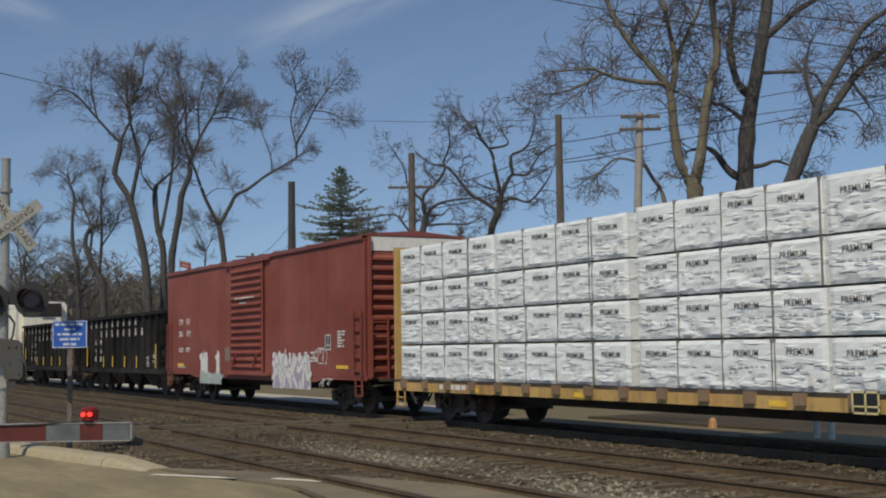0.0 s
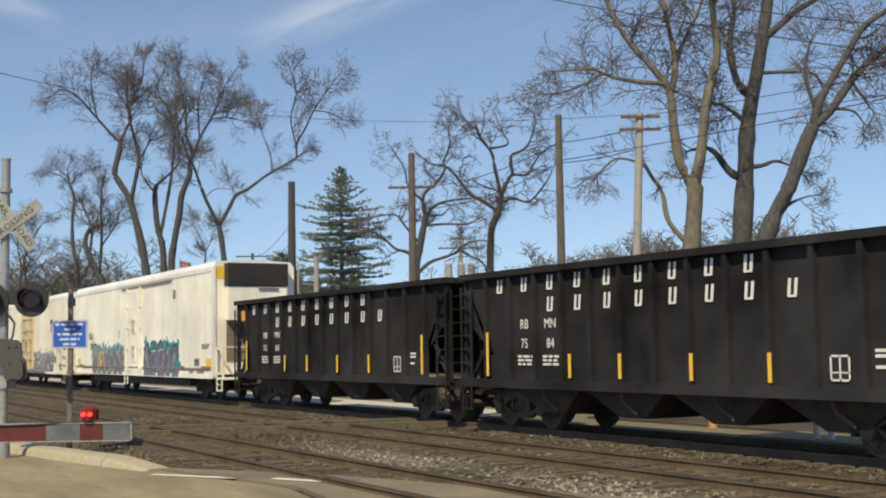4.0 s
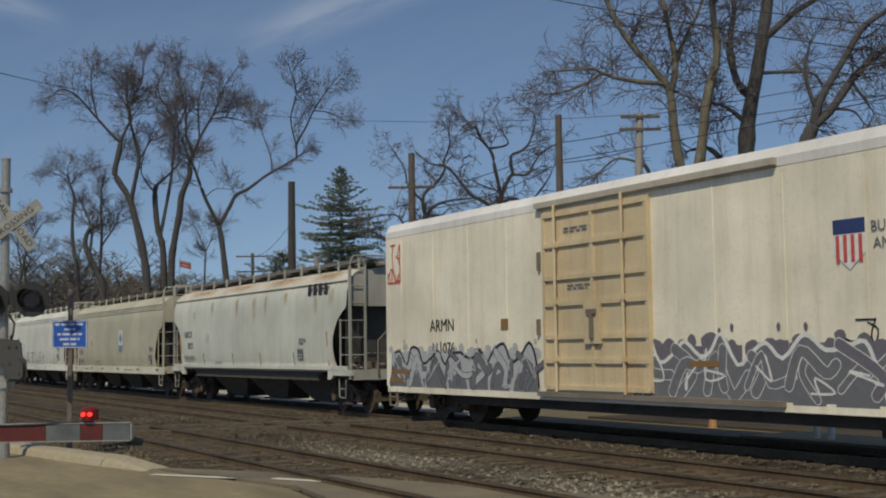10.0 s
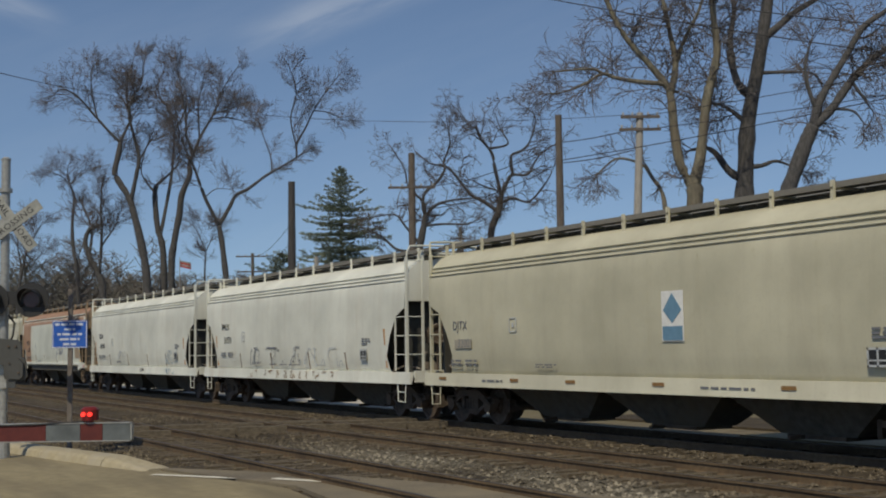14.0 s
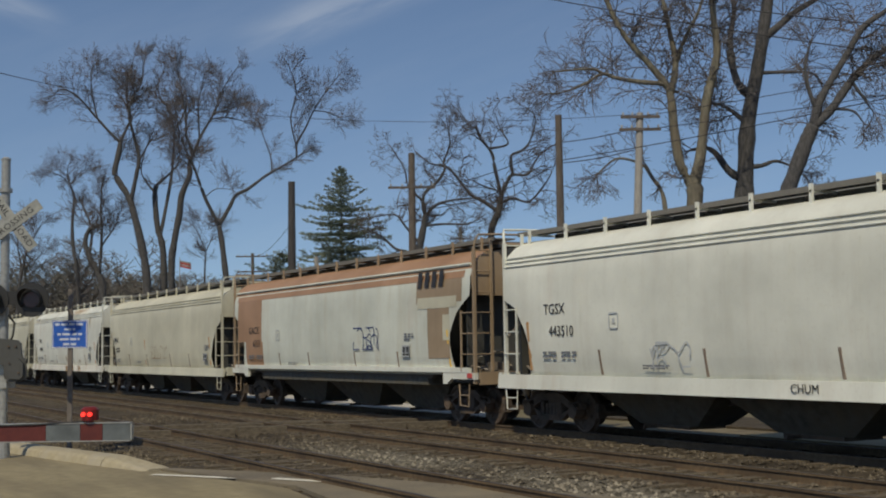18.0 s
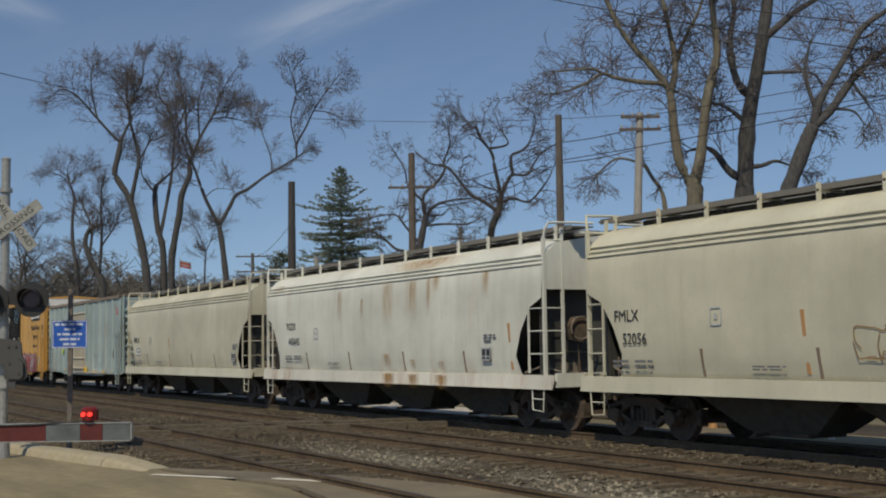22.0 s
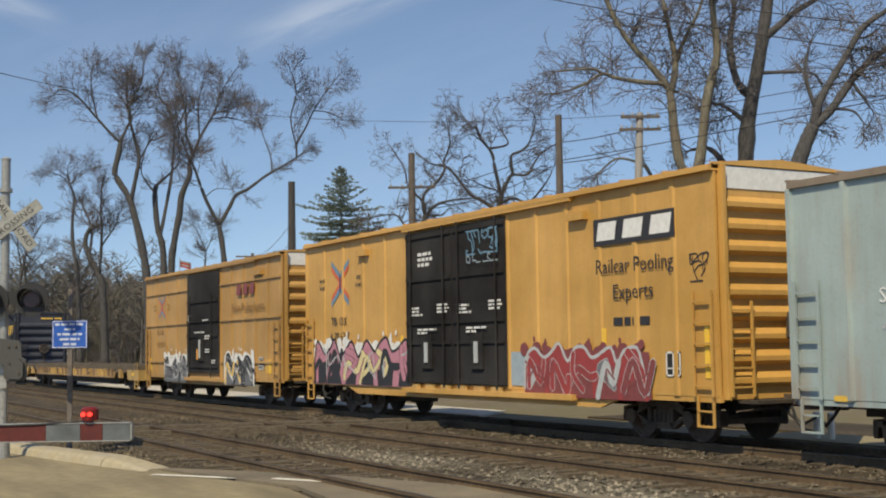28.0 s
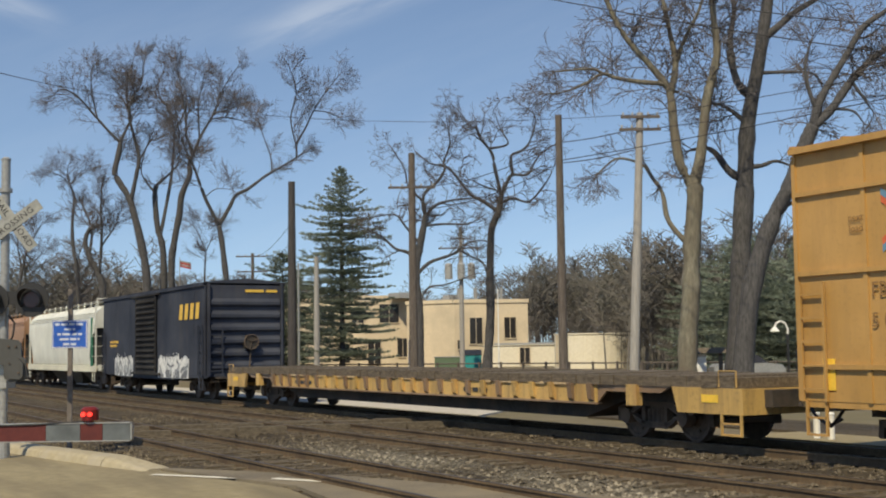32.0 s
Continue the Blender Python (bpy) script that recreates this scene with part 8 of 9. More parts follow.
def yard_small():
    l = empty("yard_lamp", pose(-44.6, 26.8, -0.3), "white gooseneck yard lamp on a post", "lamp")
    part("post", Mesher().tube([(0, 0, 0), (0, 0, 2.6)], 0.06, 8), M["black"], l)
    neck = [Vector((0, 0, 2.5)) + ACROSS * x + Vector((0, 0, z)) for x, z in ((0, 0), (0.02, 0.35), (-0.1, 0.62), (-0.32, 0.72), (-0.52, 0.62), (-0.6, 0.45))]
    part("gooseneck", Mesher().tube(neck, 0.05, 8), M["white"], l)
    part("shade", Mesher().tube([neck[-1], neck[-1] + Vector((0, 0, -0.22))], [0.07, 0.24], 12), M["white"], l)
    k = empty("notice_kiosk", pose(-46.4, 23.4, -0.3, 0, 0, 61), "small wooden notice kiosk with white panel", "kiosk")
    for x in (-0.6, 0.6):
        part("post", Mesher().box(x - 0.08, x + 0.08, -0.08, 0.08, 0, 1.75), M["wood_pole"], k)
    part("panel", Mesher().box(-0.62, -0.1, -0.12, -0.06, 0.7, 1.7), M["white"], k)
    part("roof", Mesher().prism([(-0.5, 1.75), (0, 2.0), (0.5, 1.75)], "x", -0.85, 0.85), M["deck_wood"], k)
    g = empty("iron_gate", pose(-43.5, 27.6, -0.3, 0, 0, 61), "black iron gate between posts", "gate")
    for k2 in range(9):
        part("bar", Mesher().box(-1.0 + 0.25 * k2 - 0.02, -1.0 + 0.25 * k2 + 0.02, -0.02, 0.02, 0.1, 1.9), M["black"], g)
    part("rail", Mesher().box(-1.05, 1.05, -0.03, 0.03, 1.75, 1.82).box(-1.05, 1.05, -0.03, 0.03, 0.2, 0.27), M["black"], g)
    for x, y in ((-40.6, 25.3), (-40.2, 26.1)):
        b = empty("bollard", pose(x, y, -0.3), "short cream-yellow painted steel bollard", "bollard", "bollards by the gate")
        part("tube", Mesher().tube([(0, 0, 0), (0, 0, 1.2), (0, 0, 1.27)], [0.13, 0.13, 0.06], 10), M["cream"], b)
    c = empty("parked_car", pose(-57.5, 36.0, -0.3, 0, 0, 60), "pale silver car parked beyond the yard fence", "car")
    part("body", Mesher().prism([(-2.1, 0.35), (-2.15, 0.8), (-1.9, 0.98), (-1.1, 1.0), (1.0, 1.02), (1.9, 0.9), (2.1, 0.7), (2.1, 0.35)], "y", -0.85, 0.85), M["galv"], c)
    part("cabin", Mesher().hexa([(-1.3, -0.82, 1.0), (1.1, -0.82, 1.0), (1.1, 0.82, 1.0), (-1.3, 0.82, 1.0)], [(-0.8, -0.65, 1.48), (0.5, -0.65, 1.48), (0.5, 0.65, 1.48), (-0.8, 0.65, 1.48)]), M["glass"], c)
    for x in (-1.3, 1.3):
        for y in (-0.8, 0.65):
            part("wheel", Mesher().disc((x, y, 0.32), 0.32, 0.16, "y", 14), M["black"], c)
    # white marker posts on a slab just past the train
    s = tagged(part("equipment_slab", Mesher().box(-21.2, -14.5, 2.5, 4.3, -0.34, -0.14), M["concrete"]), "pale concrete equipment slab beside the track", "slab", kind="structure")
    for x in (-19.45, -19.05):
        p = empty("marker_post", pose(x, 3.05, -0.14), "short white-painted steel marker post", "post", "white marker posts")
        part("tube", Mesher().tube([(0, 0, 0), (0, 0, 0.52)], 0.07, 10), M["white"], p)
        part("cap", Mesher().tube([(0, 0, 0.52), (0, 0, 0.56)], [0.085, 0.05], 10), M["white"], p)
    o = empty("track_marker", pose(-25.3, 5.3, -0.3), "small orange plastic track marker", "marker")
    part("dome", Mesher().tube([(0, 0, 0), (0, 0, 0.2), (0, 0, 0.26)], [0.12, 0.10, 0.04], 10), M["rust_orange"], o)
    tagged(part("access_road", Mesher().hexa([(-140, 3.4, -0.33), (-34, 3.4, -0.33), (-36, 5.6, -0.33), (-140, 6.5, -0.33)], [(-140, 3.4, -0.25), (-34, 3.4, -0.25), (-36, 5.6, -0.25), (-140, 6.5, -0.25)]), M["lime"]), "pale crushed limestone access road beyond the track", "road", kind="structure")
    tagged(part("service_road", Mesher().hexa([(-31, 5.4, -0.33), (16, 5.4, -0.33), (16, 8.5, -0.33), (-31, 8.5, -0.33)], [(-31, 5.4, -0.24), (16, 5.4, -0.24), (16, 8.5, -0.24), (-31, 8.5, -0.24)]), M["ballast"]), "brown dirt service lane", "road", kind="structure")


def poles_and_wires():
    pole("utility_pole", "tall reddish-brown wooden utility pole", -44.78, 14.0, 11.9, 0.18, M["wood_pole"])
    p = pole("utility_pole", "thick dark tarred wooden pole with a grey conduit", -65.34, 9.88, 11.3, 0.24, M["tar_pole"])
    part("conduit", Mesher().tube([(0.28, 0.28, 0), (0.27, 0.27, 7.0)], 0.06, 6), M["galv"], p)
    pole("utility_pole", "wooden utility pole with one long crossarm", -58.52, 13.94, 12.2, 0.22, M["wood_pole"], arms=((10.35, 1.25, 1),))
    pole("utility_pole", "pale leaning utility pole with two crossarms", -43.35, 16.6, 11.95, 0.19, M["pale_pole"], arms=((11.75, 0.85, 1), (11.2, 0.9, 1)), lean=(0.28, 0.52))
    pole("utility_pole", "short pale wooden pole before the conifer", -81.31, 18.2, 8.4, 0.2, M["pale_pole"])
    pole("utility_pole", "distant utility pole with two crossarms", -109.1, 23.75, 10.8, 0.17, M["wood_pole"], arms=((10.5, 1.5, 1), (9.1, 1.4, 1)))
    t = pole("utility_pole", "grey pole carrying three transformer cans", -91.14, 35.54, 12.0, 0.2, M["pale_pole"], arms=((11.0, 0.9, 1), (10.2, 1.9, 1)))
    for k in (-1, 0.1, 1):
        c = ACROSS * (0.95 * k - 0.1) - DEEP * 0.35
        part("transformer", Mesher().tube([c + Vector((0, 0, 7.9)), c + Vector((0, 0, 9.1)), c + Vector((0, 0, 9.25))], [0.33, 0.33, 0.15], 12), M["grey"], t)
    f = empty("flagpole", pose(-102.48, 46.03, -0.3), "plain white flagpole without a flag", "flagpole")
    part("shaft", Mesher().tube([(0, 0, 0), (0, 0, 7.5)], [0.09, 0.05], 8), M["white"], f)
    part("ball", Mesher().tube([(0, 0, 7.5), (0, 0, 7.6), (0, 0, 7.7)], [0.05, 0.1, 0.04], 8), M["white"], f)
    f = empty("flag", pose(-109.41, 16.99, -0.3), "small red and white flag on a thin pole", "flag")
    part("pole", Mesher().tube([(0, 0, 0), (0, 0, 10.6)], 0.035, 6), M["grey"], f)
    for j in range(4):
        q = [Vector((0, 0, 9.75 + 0.15 * j)) + ACROSS * (0.2 * i) + DEEP * (0.12 * math.sin(i * 1.4)) - Vector((0, 0, 0.05 * i)) for i in range(6)]
        g = Mesher()
        for a, b in zip(q, q[1:]):
            n = DEEP * 0.01
            u = Vector((0, 0, 0.147))
            g.hexa([tuple(a - n), tuple(a + u - n), tuple(a + u + n), tuple(a + n)], [tuple(b - n), tuple(b + u - n), tuple(b + u + n), tuple(b + n)])
        part("stripe", g, M["red_paint"] if j % 2 == 0 else M["galv"], f)
    m = empty("marker_post", pose(-88.8, 29.4, -0.3), "white plastic line marker post", "post", "white marker posts")
    part("tube", Mesher().tube([(0, 0, 0), (0, 0, 2.9)], 0.13, 8), M["white"], m)
    a988, a1130, a725, a517 = Vector((-44.78, 14.0, 0)), Vector((-43.1, 17.1, 0)), Vector((-58.52, 13.94, 0)), Vector((-65.34, 9.88, 0))
    up = lambda v, z: (v.x, v.y, z)
    wire("overhead_line", up(a988, 10.7), up(a1130, 11.35), 0.1, 0.02)
    wire("overhead_line", up(a988, 9.8), up(a1130, 10.4), 0.1, 0.02)
    wire("overhead_line", up(a725, 10.4), up(a988, 10.7), 0.5, 0.018)
    wire("overhead_line", up(a725, 9.2), up(a988, 9.8), 0.5, 0.018)
    wire("overhead_line", (-109.1, 23.75, 10.5), up(a517, 9.0), 0.5, 0.02)
    wire("overhead_line", (-109.1, 23.75, 9.1), up(a517, 8.0), 0.5, 0.02)
    wire("overhead_line", up(a1130, 11.8), (-22.0, 24.5, 12.6), 0.25, 0.016)
    wire("overhead_line", up(a1130, 11.2), (-22.0, 24.5, 11.6), 0.25, 0.016)
    wire("overhead_line", up(a988, 9.9), (-18.0, 21.5, 11.3), 0.3, 0.018)
    wire("overhead_line", (-42.38, 10.06, 16.29), (-25.51, 15.77, 10.39), 0.15, 0.02)
    wire("overhead_line", (-40.16, 14.07, 16.23), (-25.48, 15.81, 11.35), 0.15, 0.02)
    wire("overhead_line", (-66.5, -7.6, 16.6), (-75.0, 1.5, 17.4), 0.1, 0.02)
    wire("overhead_line", (-75.0, 1.5, 17.4), (-43.1, 17.1, 11.9), 0.9, 0.012)


bare_tree('tall bare tree with pale leaning trunk among a clump', (-93.9, 9.9), M["bark"], 'fan', 11, [
    (0.50, 0.30, ((0.0, 0.8), (-0.2, 7.1), (-0.7, 10.2), (-1.2, 12.3), (-1.6, 13.6), (-2.4, 14.9), (-2.7, 15.6), (-2.4, 17.1), (-2.3, 17.9))),
    (0.20, 0.05, ((-2.3, 17.9), (-3.1, 18.7), (-4.2, 20.0), (-5.3, 21.3), (-6.4, 21.8), (-7.3, 21.3))),
    (0.20, 0.04, ((-2.3, 17.9), (-1.9, 19.1), (-1.6, 20.0), (-2.3, 21.3), (-2.7, 21.7), (-3.1, 23.2))),
    (0.30, 0.06, ((-1.3, 13.2), (-1.0, 15.4), (-0.8, 16.7), (-1.2, 18.4), (-1.5, 19.9), (-1.2, 21.3), (-0.6, 22.2), (-0.3, 24.2))),
    (0.13, 0.04, ((-0.8, 16.4), (0.1, 18.0), (1.1, 19.2))),
    (0.13, 0.04, ((-1.8, 20.6), (-2.0, 22.4), (-1.4, 24.6))),
    (0.12, 0.04, ((-3.8, 19.5), (-4.4, 22.0), (-4.3, 23.9))),
])

bare_tree('tall dark bare tree in a clump behind the train', (-95.3, 11.4), M["bark"], 'fan', 12, [
    (0.45, 0.30, ((0.0, 0.8), (-0.0, 7.2), (-0.1, 9.9), (-0.5, 11.6), (-0.7, 13.9), (-0.6, 14.8))),
    (0.20, 0.05, ((-0.6, 14.8), (0.4, 15.6), (1.2, 16.5), (1.4, 18.0))),
    (0.25, 0.05, ((-0.1, 10.8), (0.1, 13.4), (0.4, 16.1), (0.4, 19.2), (-0.2, 21.4), (-1.2, 22.6), (-0.5, 24.7))),
    (0.15, 0.05, ((-0.7, 14.1), (-1.3, 15.0), (-1.8, 16.1), (-1.3, 18.3))),
    (0.14, 0.04, ((0.4, 19.2), (1.3, 21.4), (1.0, 23.6))),
])

bare_tree('bare tree with forked dark trunk in a clump', (-94.0, 11.7), M["bark"], 'fan', 13, [
    (0.45, 0.28, ((0.0, 0.8), (-0.1, 8.0), (0.1, 10.2), (0.5, 12.4), (0.7, 13.9), (1.3, 15.4), (1.3, 16.4), (1.6, 17.1))),
    (0.20, 0.04, ((1.6, 17.1), (1.1, 18.5), (1.1, 20.3), (0.8, 22.1), (0.5, 24.1))),
    (0.20, 0.04, ((1.6, 17.2), (2.2, 18.7), (3.0, 20.3), (3.5, 21.8), (4.0, 23.0), (4.8, 24.2))),
    (0.12, 0.04, ((3.0, 20.3), (4.3, 20.7), (5.5, 21.2))),
    (0.15, 0.04, ((1.9, 18.2), (1.8, 21.2), (2.2, 23.8))),
    (0.12, 0.04, ((3.1, 20.0), (4.1, 20.0), (5.4, 19.7))),
])

bare_tree('bare tree with pale trunk and one long leaning limb', (-88.0, 14.3), M["bark"], 'fan', 14, [
    (0.42, 0.30, ((0.1, 0.8), (-0.1, 4.4), (-0.4, 7.3), (-0.7, 9.8), (-0.9, 11.1))),
    (0.26, 0.06, ((-0.9, 11.0), (-1.7, 12.8), (-2.1, 14.0), (-2.5, 15.3), (-2.9, 16.2), (-3.4, 17.6), (-3.6, 19.7))),
    (0.28, 0.10, ((-0.9, 11.0), (-0.2, 12.5), (0.2, 13.4), (1.1, 13.9), (2.5, 15.0), (3.8, 15.8), (5.3, 16.8))),
    (0.13, 0.04, ((4.6, 16.4), (4.6, 17.3), (4.3, 19.2), (4.8, 21.1), (4.3, 22.9))),
    (0.15, 0.04, ((4.6, 17.2), (5.3, 18.6), (5.9, 20.0), (6.8, 21.6), (7.9, 23.1))),
    (0.10, 0.03, ((2.9, 15.3), (2.7, 16.5), (2.1, 18.2), (1.7, 19.7))),
    (0.09, 0.03, ((6.0, 20.0), (7.1, 19.8), (8.2, 19.2))),
    (0.08, 0.03, ((-1.8, 13.2), (-1.0, 13.7), (-0.1, 13.7))),
])

bare_tree('slender bare tree with small umbrella top', (-106.6, 7.6), M["bark"], 'fan', 15, [
    (0.30, 0.12, ((0.1, 0.8), (-0.2, 7.8), (-0.6, 10.6), (-0.7, 12.6), (-0.6, 14.9), (-0.9, 16.0))),
    (0.10, 0.03, ((-0.9, 16.0), (-1.7, 16.8), (-2.6, 17.1))),
    (0.10, 0.03, ((-0.9, 16.0), (-0.3, 16.9), (0.4, 17.4))),
    (0.10, 0.03, ((-0.9, 16.0), (-1.1, 17.1), (-1.0, 17.8))),
])

bare_tree('bare tree with bent pruned limbs and brushy crown', (-104.6, 9.2), M["bark"], 'fan', 16, [
    (0.50, 0.24, ((0.1, 0.8), (-0.2, 6.8), (-0.5, 8.2), (-1.2, 9.6), (-1.7, 11.0), (-1.3, 12.2), (-0.2, 12.5))),
    (0.20, 0.16, ((-1.3, 9.8), (-1.3, 12.2), (-2.2, 14.4))),
    (0.25, 0.05, ((-0.5, 8.2), (-0.1, 11.5), (0.0, 13.8), (0.2, 15.5))),
    (0.15, 0.04, ((-0.2, 11.0), (0.9, 12.4), (1.3, 13.8))),
    (0.15, 0.04, ((-0.9, 8.9), (-1.5, 7.7), (-3.1, 9.2))),
])

bare_tree('bare tree beyond the crossing signal', (-114.3, 4.0), M["bark"], 'fan', 17, [
    (0.35, 0.15, ((-0.1, 0.8), (0.0, 7.1), (0.6, 10.6))),
    (0.15, 0.04, ((0.6, 10.6), (1.5, 12.4), (2.1, 13.3))),
    (0.14, 0.04, ((0.4, 9.1), (-0.2, 11.6), (0.1, 13.4))),
    (0.12, 0.04, ((0.6, 10.6), (1.4, 10.1), (2.3, 11.1))),
])

bare_tree('small bare tree between larger trunks', (-106.4, 18.3), M["bark"], 'fan', 18, [
    (0.20, 0.08, ((0.0, 0.6), (-0.0, 7.9), (0.1, 10.6))),
    (0.08, 0.03, ((0.1, 10.6), (-0.6, 12.2), (-1.2, 13.2))),
    (0.08, 0.03, ((0.1, 10.6), (0.8, 11.9), (1.1, 12.9))),
])

bare_tree('spreading bare oak with crooked limbs behind a pole', (-65.5, 17.9), M["bark"], 'oak', 21, [
    (0.42, 0.30, ((-0.0, 0.8), (0.1, 3.7), (-0.1, 6.1), (0.1, 7.6), (0.4, 9.1), (0.5, 9.7))),
    (0.22, 0.05, ((0.5, 9.7), (0.4, 10.9), (1.3, 11.8), (1.7, 12.6), (0.9, 12.8), (0.1, 13.4))),
    (0.20, 0.05, ((0.5, 9.6), (1.1, 10.3), (2.1, 10.6), (3.4, 10.7))),
    (0.22, 0.05, ((-0.1, 6.4), (-0.5, 7.5), (-1.3, 7.8), (-2.2, 8.6), (-3.1, 9.0))),
    (0.20, 0.05, ((-0.1, 6.0), (0.7, 6.9), (2.1, 7.4), (2.9, 8.0), (3.8, 8.2))),
    (0.15, 0.04, ((0.6, 9.0), (1.6, 9.2), (3.1, 9.2), (3.8, 9.7))),
    (0.13, 0.04, ((0.2, 4.4), (0.6, 5.4), (1.7, 5.6), (3.1, 6.1))),
    (0.16, 0.04, ((0.0, 8.1), (-0.7, 9.1), (-1.3, 9.8), (-2.4, 9.7))),
    (0.13, 0.04, ((0.2, 10.4), (-0.5, 11.5), (-0.7, 12.5), (-1.5, 13.8))),
])

bare_tree('bare oak with wide twisting crown against the sky', (-65.3, 22.4), M["bark"], 'oak', 22, [
    (0.42, 0.30, ((-0.0, 0.7), (0.3, 3.7), (0.3, 5.8), (0.4, 8.2), (0.5, 9.2), (0.9, 10.1), (1.1, 11.1))),
    (0.20, 0.05, ((1.1, 11.1), (0.7, 12.7), (0.5, 13.6), (-0.2, 14.5), (-0.4, 15.0), (-0.9, 15.2), (-1.3, 15.9))),
    (0.20, 0.05, ((1.1, 11.1), (1.5, 12.0), (1.8, 12.3), (2.7, 12.3), (3.1, 13.0), (3.7, 13.7), (4.6, 14.1))),
    (0.17, 0.05, ((1.8, 12.3), (1.7, 13.4), (2.3, 13.7), (2.8, 14.2), (3.2, 15.6), (2.7, 16.2))),
    (0.17, 0.05, ((1.1, 10.5), (1.8, 10.9), (2.8, 10.7), (3.8, 11.8), (4.2, 12.5))),
    (0.22, 0.05, ((0.8, 10.1), (-0.1, 10.8), (-0.8, 11.2), (-1.9, 12.6), (-2.4, 13.1), (-2.0, 14.3), (-2.2, 15.9))),
    (0.15, 0.05, ((0.3, 6.1), (-0.1, 7.0), (-1.0, 7.5), (-1.6, 7.9))),
    (0.13, 0.04, ((1.0, 14.2), (1.5, 14.1), (1.1, 15.0), (0.8, 16.0))),
    (0.12, 0.04, ((1.1, 11.3), (0.0, 11.7), (-0.6, 12.0))),
])

bare_tree('large bare tree with pale greenish trunk forked low', (-42.9, 19.4), M["bark_pale"], 'fan', 31, [
    (0.42, 0.36, ((-0.2, 0.6), (-0.1, 2.1), (0.1, 4.1), (0.2, 6.1), (0.4, 8.4), (0.3, 9.0))),
    (0.24, 0.10, ((0.2, 8.7), (-0.2, 9.8), (-0.4, 11.4), (-0.5, 12.9), (-0.7, 13.5), (-1.4, 14.4), (-2.1, 15.3), (-2.7, 16.2), (-3.5, 18.2))),
    (0.17, 0.07, ((-0.5, 12.8), (-0.2, 14.4), (-0.4, 15.7), (-0.6, 17.0), (-0.9, 18.4))),
    (0.12, 0.05, ((-0.2, 14.3), (0.3, 15.7), (0.8, 16.7), (1.2, 18.2))),
    (0.28, 0.12, ((0.5, 8.8), (0.7, 10.3), (1.0, 12.6), (1.5, 14.6), (1.4, 16.2), (1.3, 18.4))),
    (0.13, 0.03, ((-0.7, 13.4), (-1.9, 13.6), (-2.9, 13.8), (-3.5, 14.0), (-4.2, 13.6), (-5.2, 13.2), (-6.0, 13.1))),
    (0.08, 0.03, ((-3.5, 14.0), (-3.9, 14.2), (-4.8, 14.2), (-5.6, 14.1))),
    (0.14, 0.04, ((-0.2, 6.3), (-0.7, 7.3), (-0.9, 8.6), (-1.3, 9.4), (-1.7, 10.0), (-2.8, 10.3), (-3.7, 9.6))),
])

bare_tree('large dark bare tree with upright trunk', (-43.4, 22.7), M["bark"], 'fan', 32, [
    (0.45, 0.20, ((-0.1, 0.6), (0.1, 4.6), (0.3, 7.2), (0.5, 9.3), (0.7, 11.9), (1.2, 14.3), (1.5, 15.9), (1.8, 17.6), (2.1, 19.0))),
    (0.20, 0.06, ((0.5, 9.2), (-0.2, 9.8), (-0.7, 10.6), (-1.2, 10.9), (-1.9, 10.8))),
    (0.20, 0.08, ((1.0, 13.4), (0.3, 14.0), (0.2, 15.9), (0.6, 17.7), (0.5, 18.9))),
    (0.20, 0.08, ((1.5, 15.8), (2.2, 16.4), (2.9, 17.0), (3.9, 17.6), (5.3, 18.5))),
    (0.12, 0.04, ((0.6, 9.9), (1.3, 10.0), (2.0, 10.2), (2.9, 9.8))),
    (0.09, 0.03, ((1.3, 14.1), (2.8, 14.3), (3.8, 14.2), (4.3, 13.6))),
    (0.12, 0.04, ((0.6, 11.7), (-0.1, 12.7), (-0.9, 13.0))),
])

bare_tree('large bare tree leaning over with two long limbs', (-39.1, 20.1), M["bark"], 'fan', 33, [
    (0.42, 0.30, ((-0.95, 0.7), (-0.5, 3.7), (0.35, 6.5), (1.25, 8.3), (2.05, 10.2), (2.4, 10.9))),
    (0.22, 0.10, ((2.4, 10.9), (2.7, 11.9), (3.3, 12.9), (4.1, 14.1), (4.8, 15.2), (5.8, 15.9), (7.0, 16.8))),
    (0.24, 0.10, ((2.5, 10.9), (3.3, 11.7), (4.2, 12.9), (5.0, 13.7), (5.8, 14.3), (7.4, 15.0))),
    (0.09, 0.03, ((4.2, 12.8), (4.6, 12.2), (5.0, 11.5))),
    (0.09, 0.03, ((3.4, 11.7), (4.2, 11.6), (4.6, 11.1))),
    (0.10, 0.03, ((0.8, 7.1), (1.4, 7.7), (2.2, 8.0))),
    (0.12, 0.04, ((2.7, 11.7), (2.3, 12.4), (2.2, 13.6), (2.6, 14.8))),
])
conifer("ragged green spruce standing by the tan building", (-84.1, 21.4), 15.3, 3.9, 5, 0.10)
conifer("broad dark pine beside a pole", (-89.96, 19.1), 9.6, 4.0, 6, 0.10)
far_woods()
evergreen_scrub()
poles_and_wires()
plant_building()
yard_fence()
yard_small()
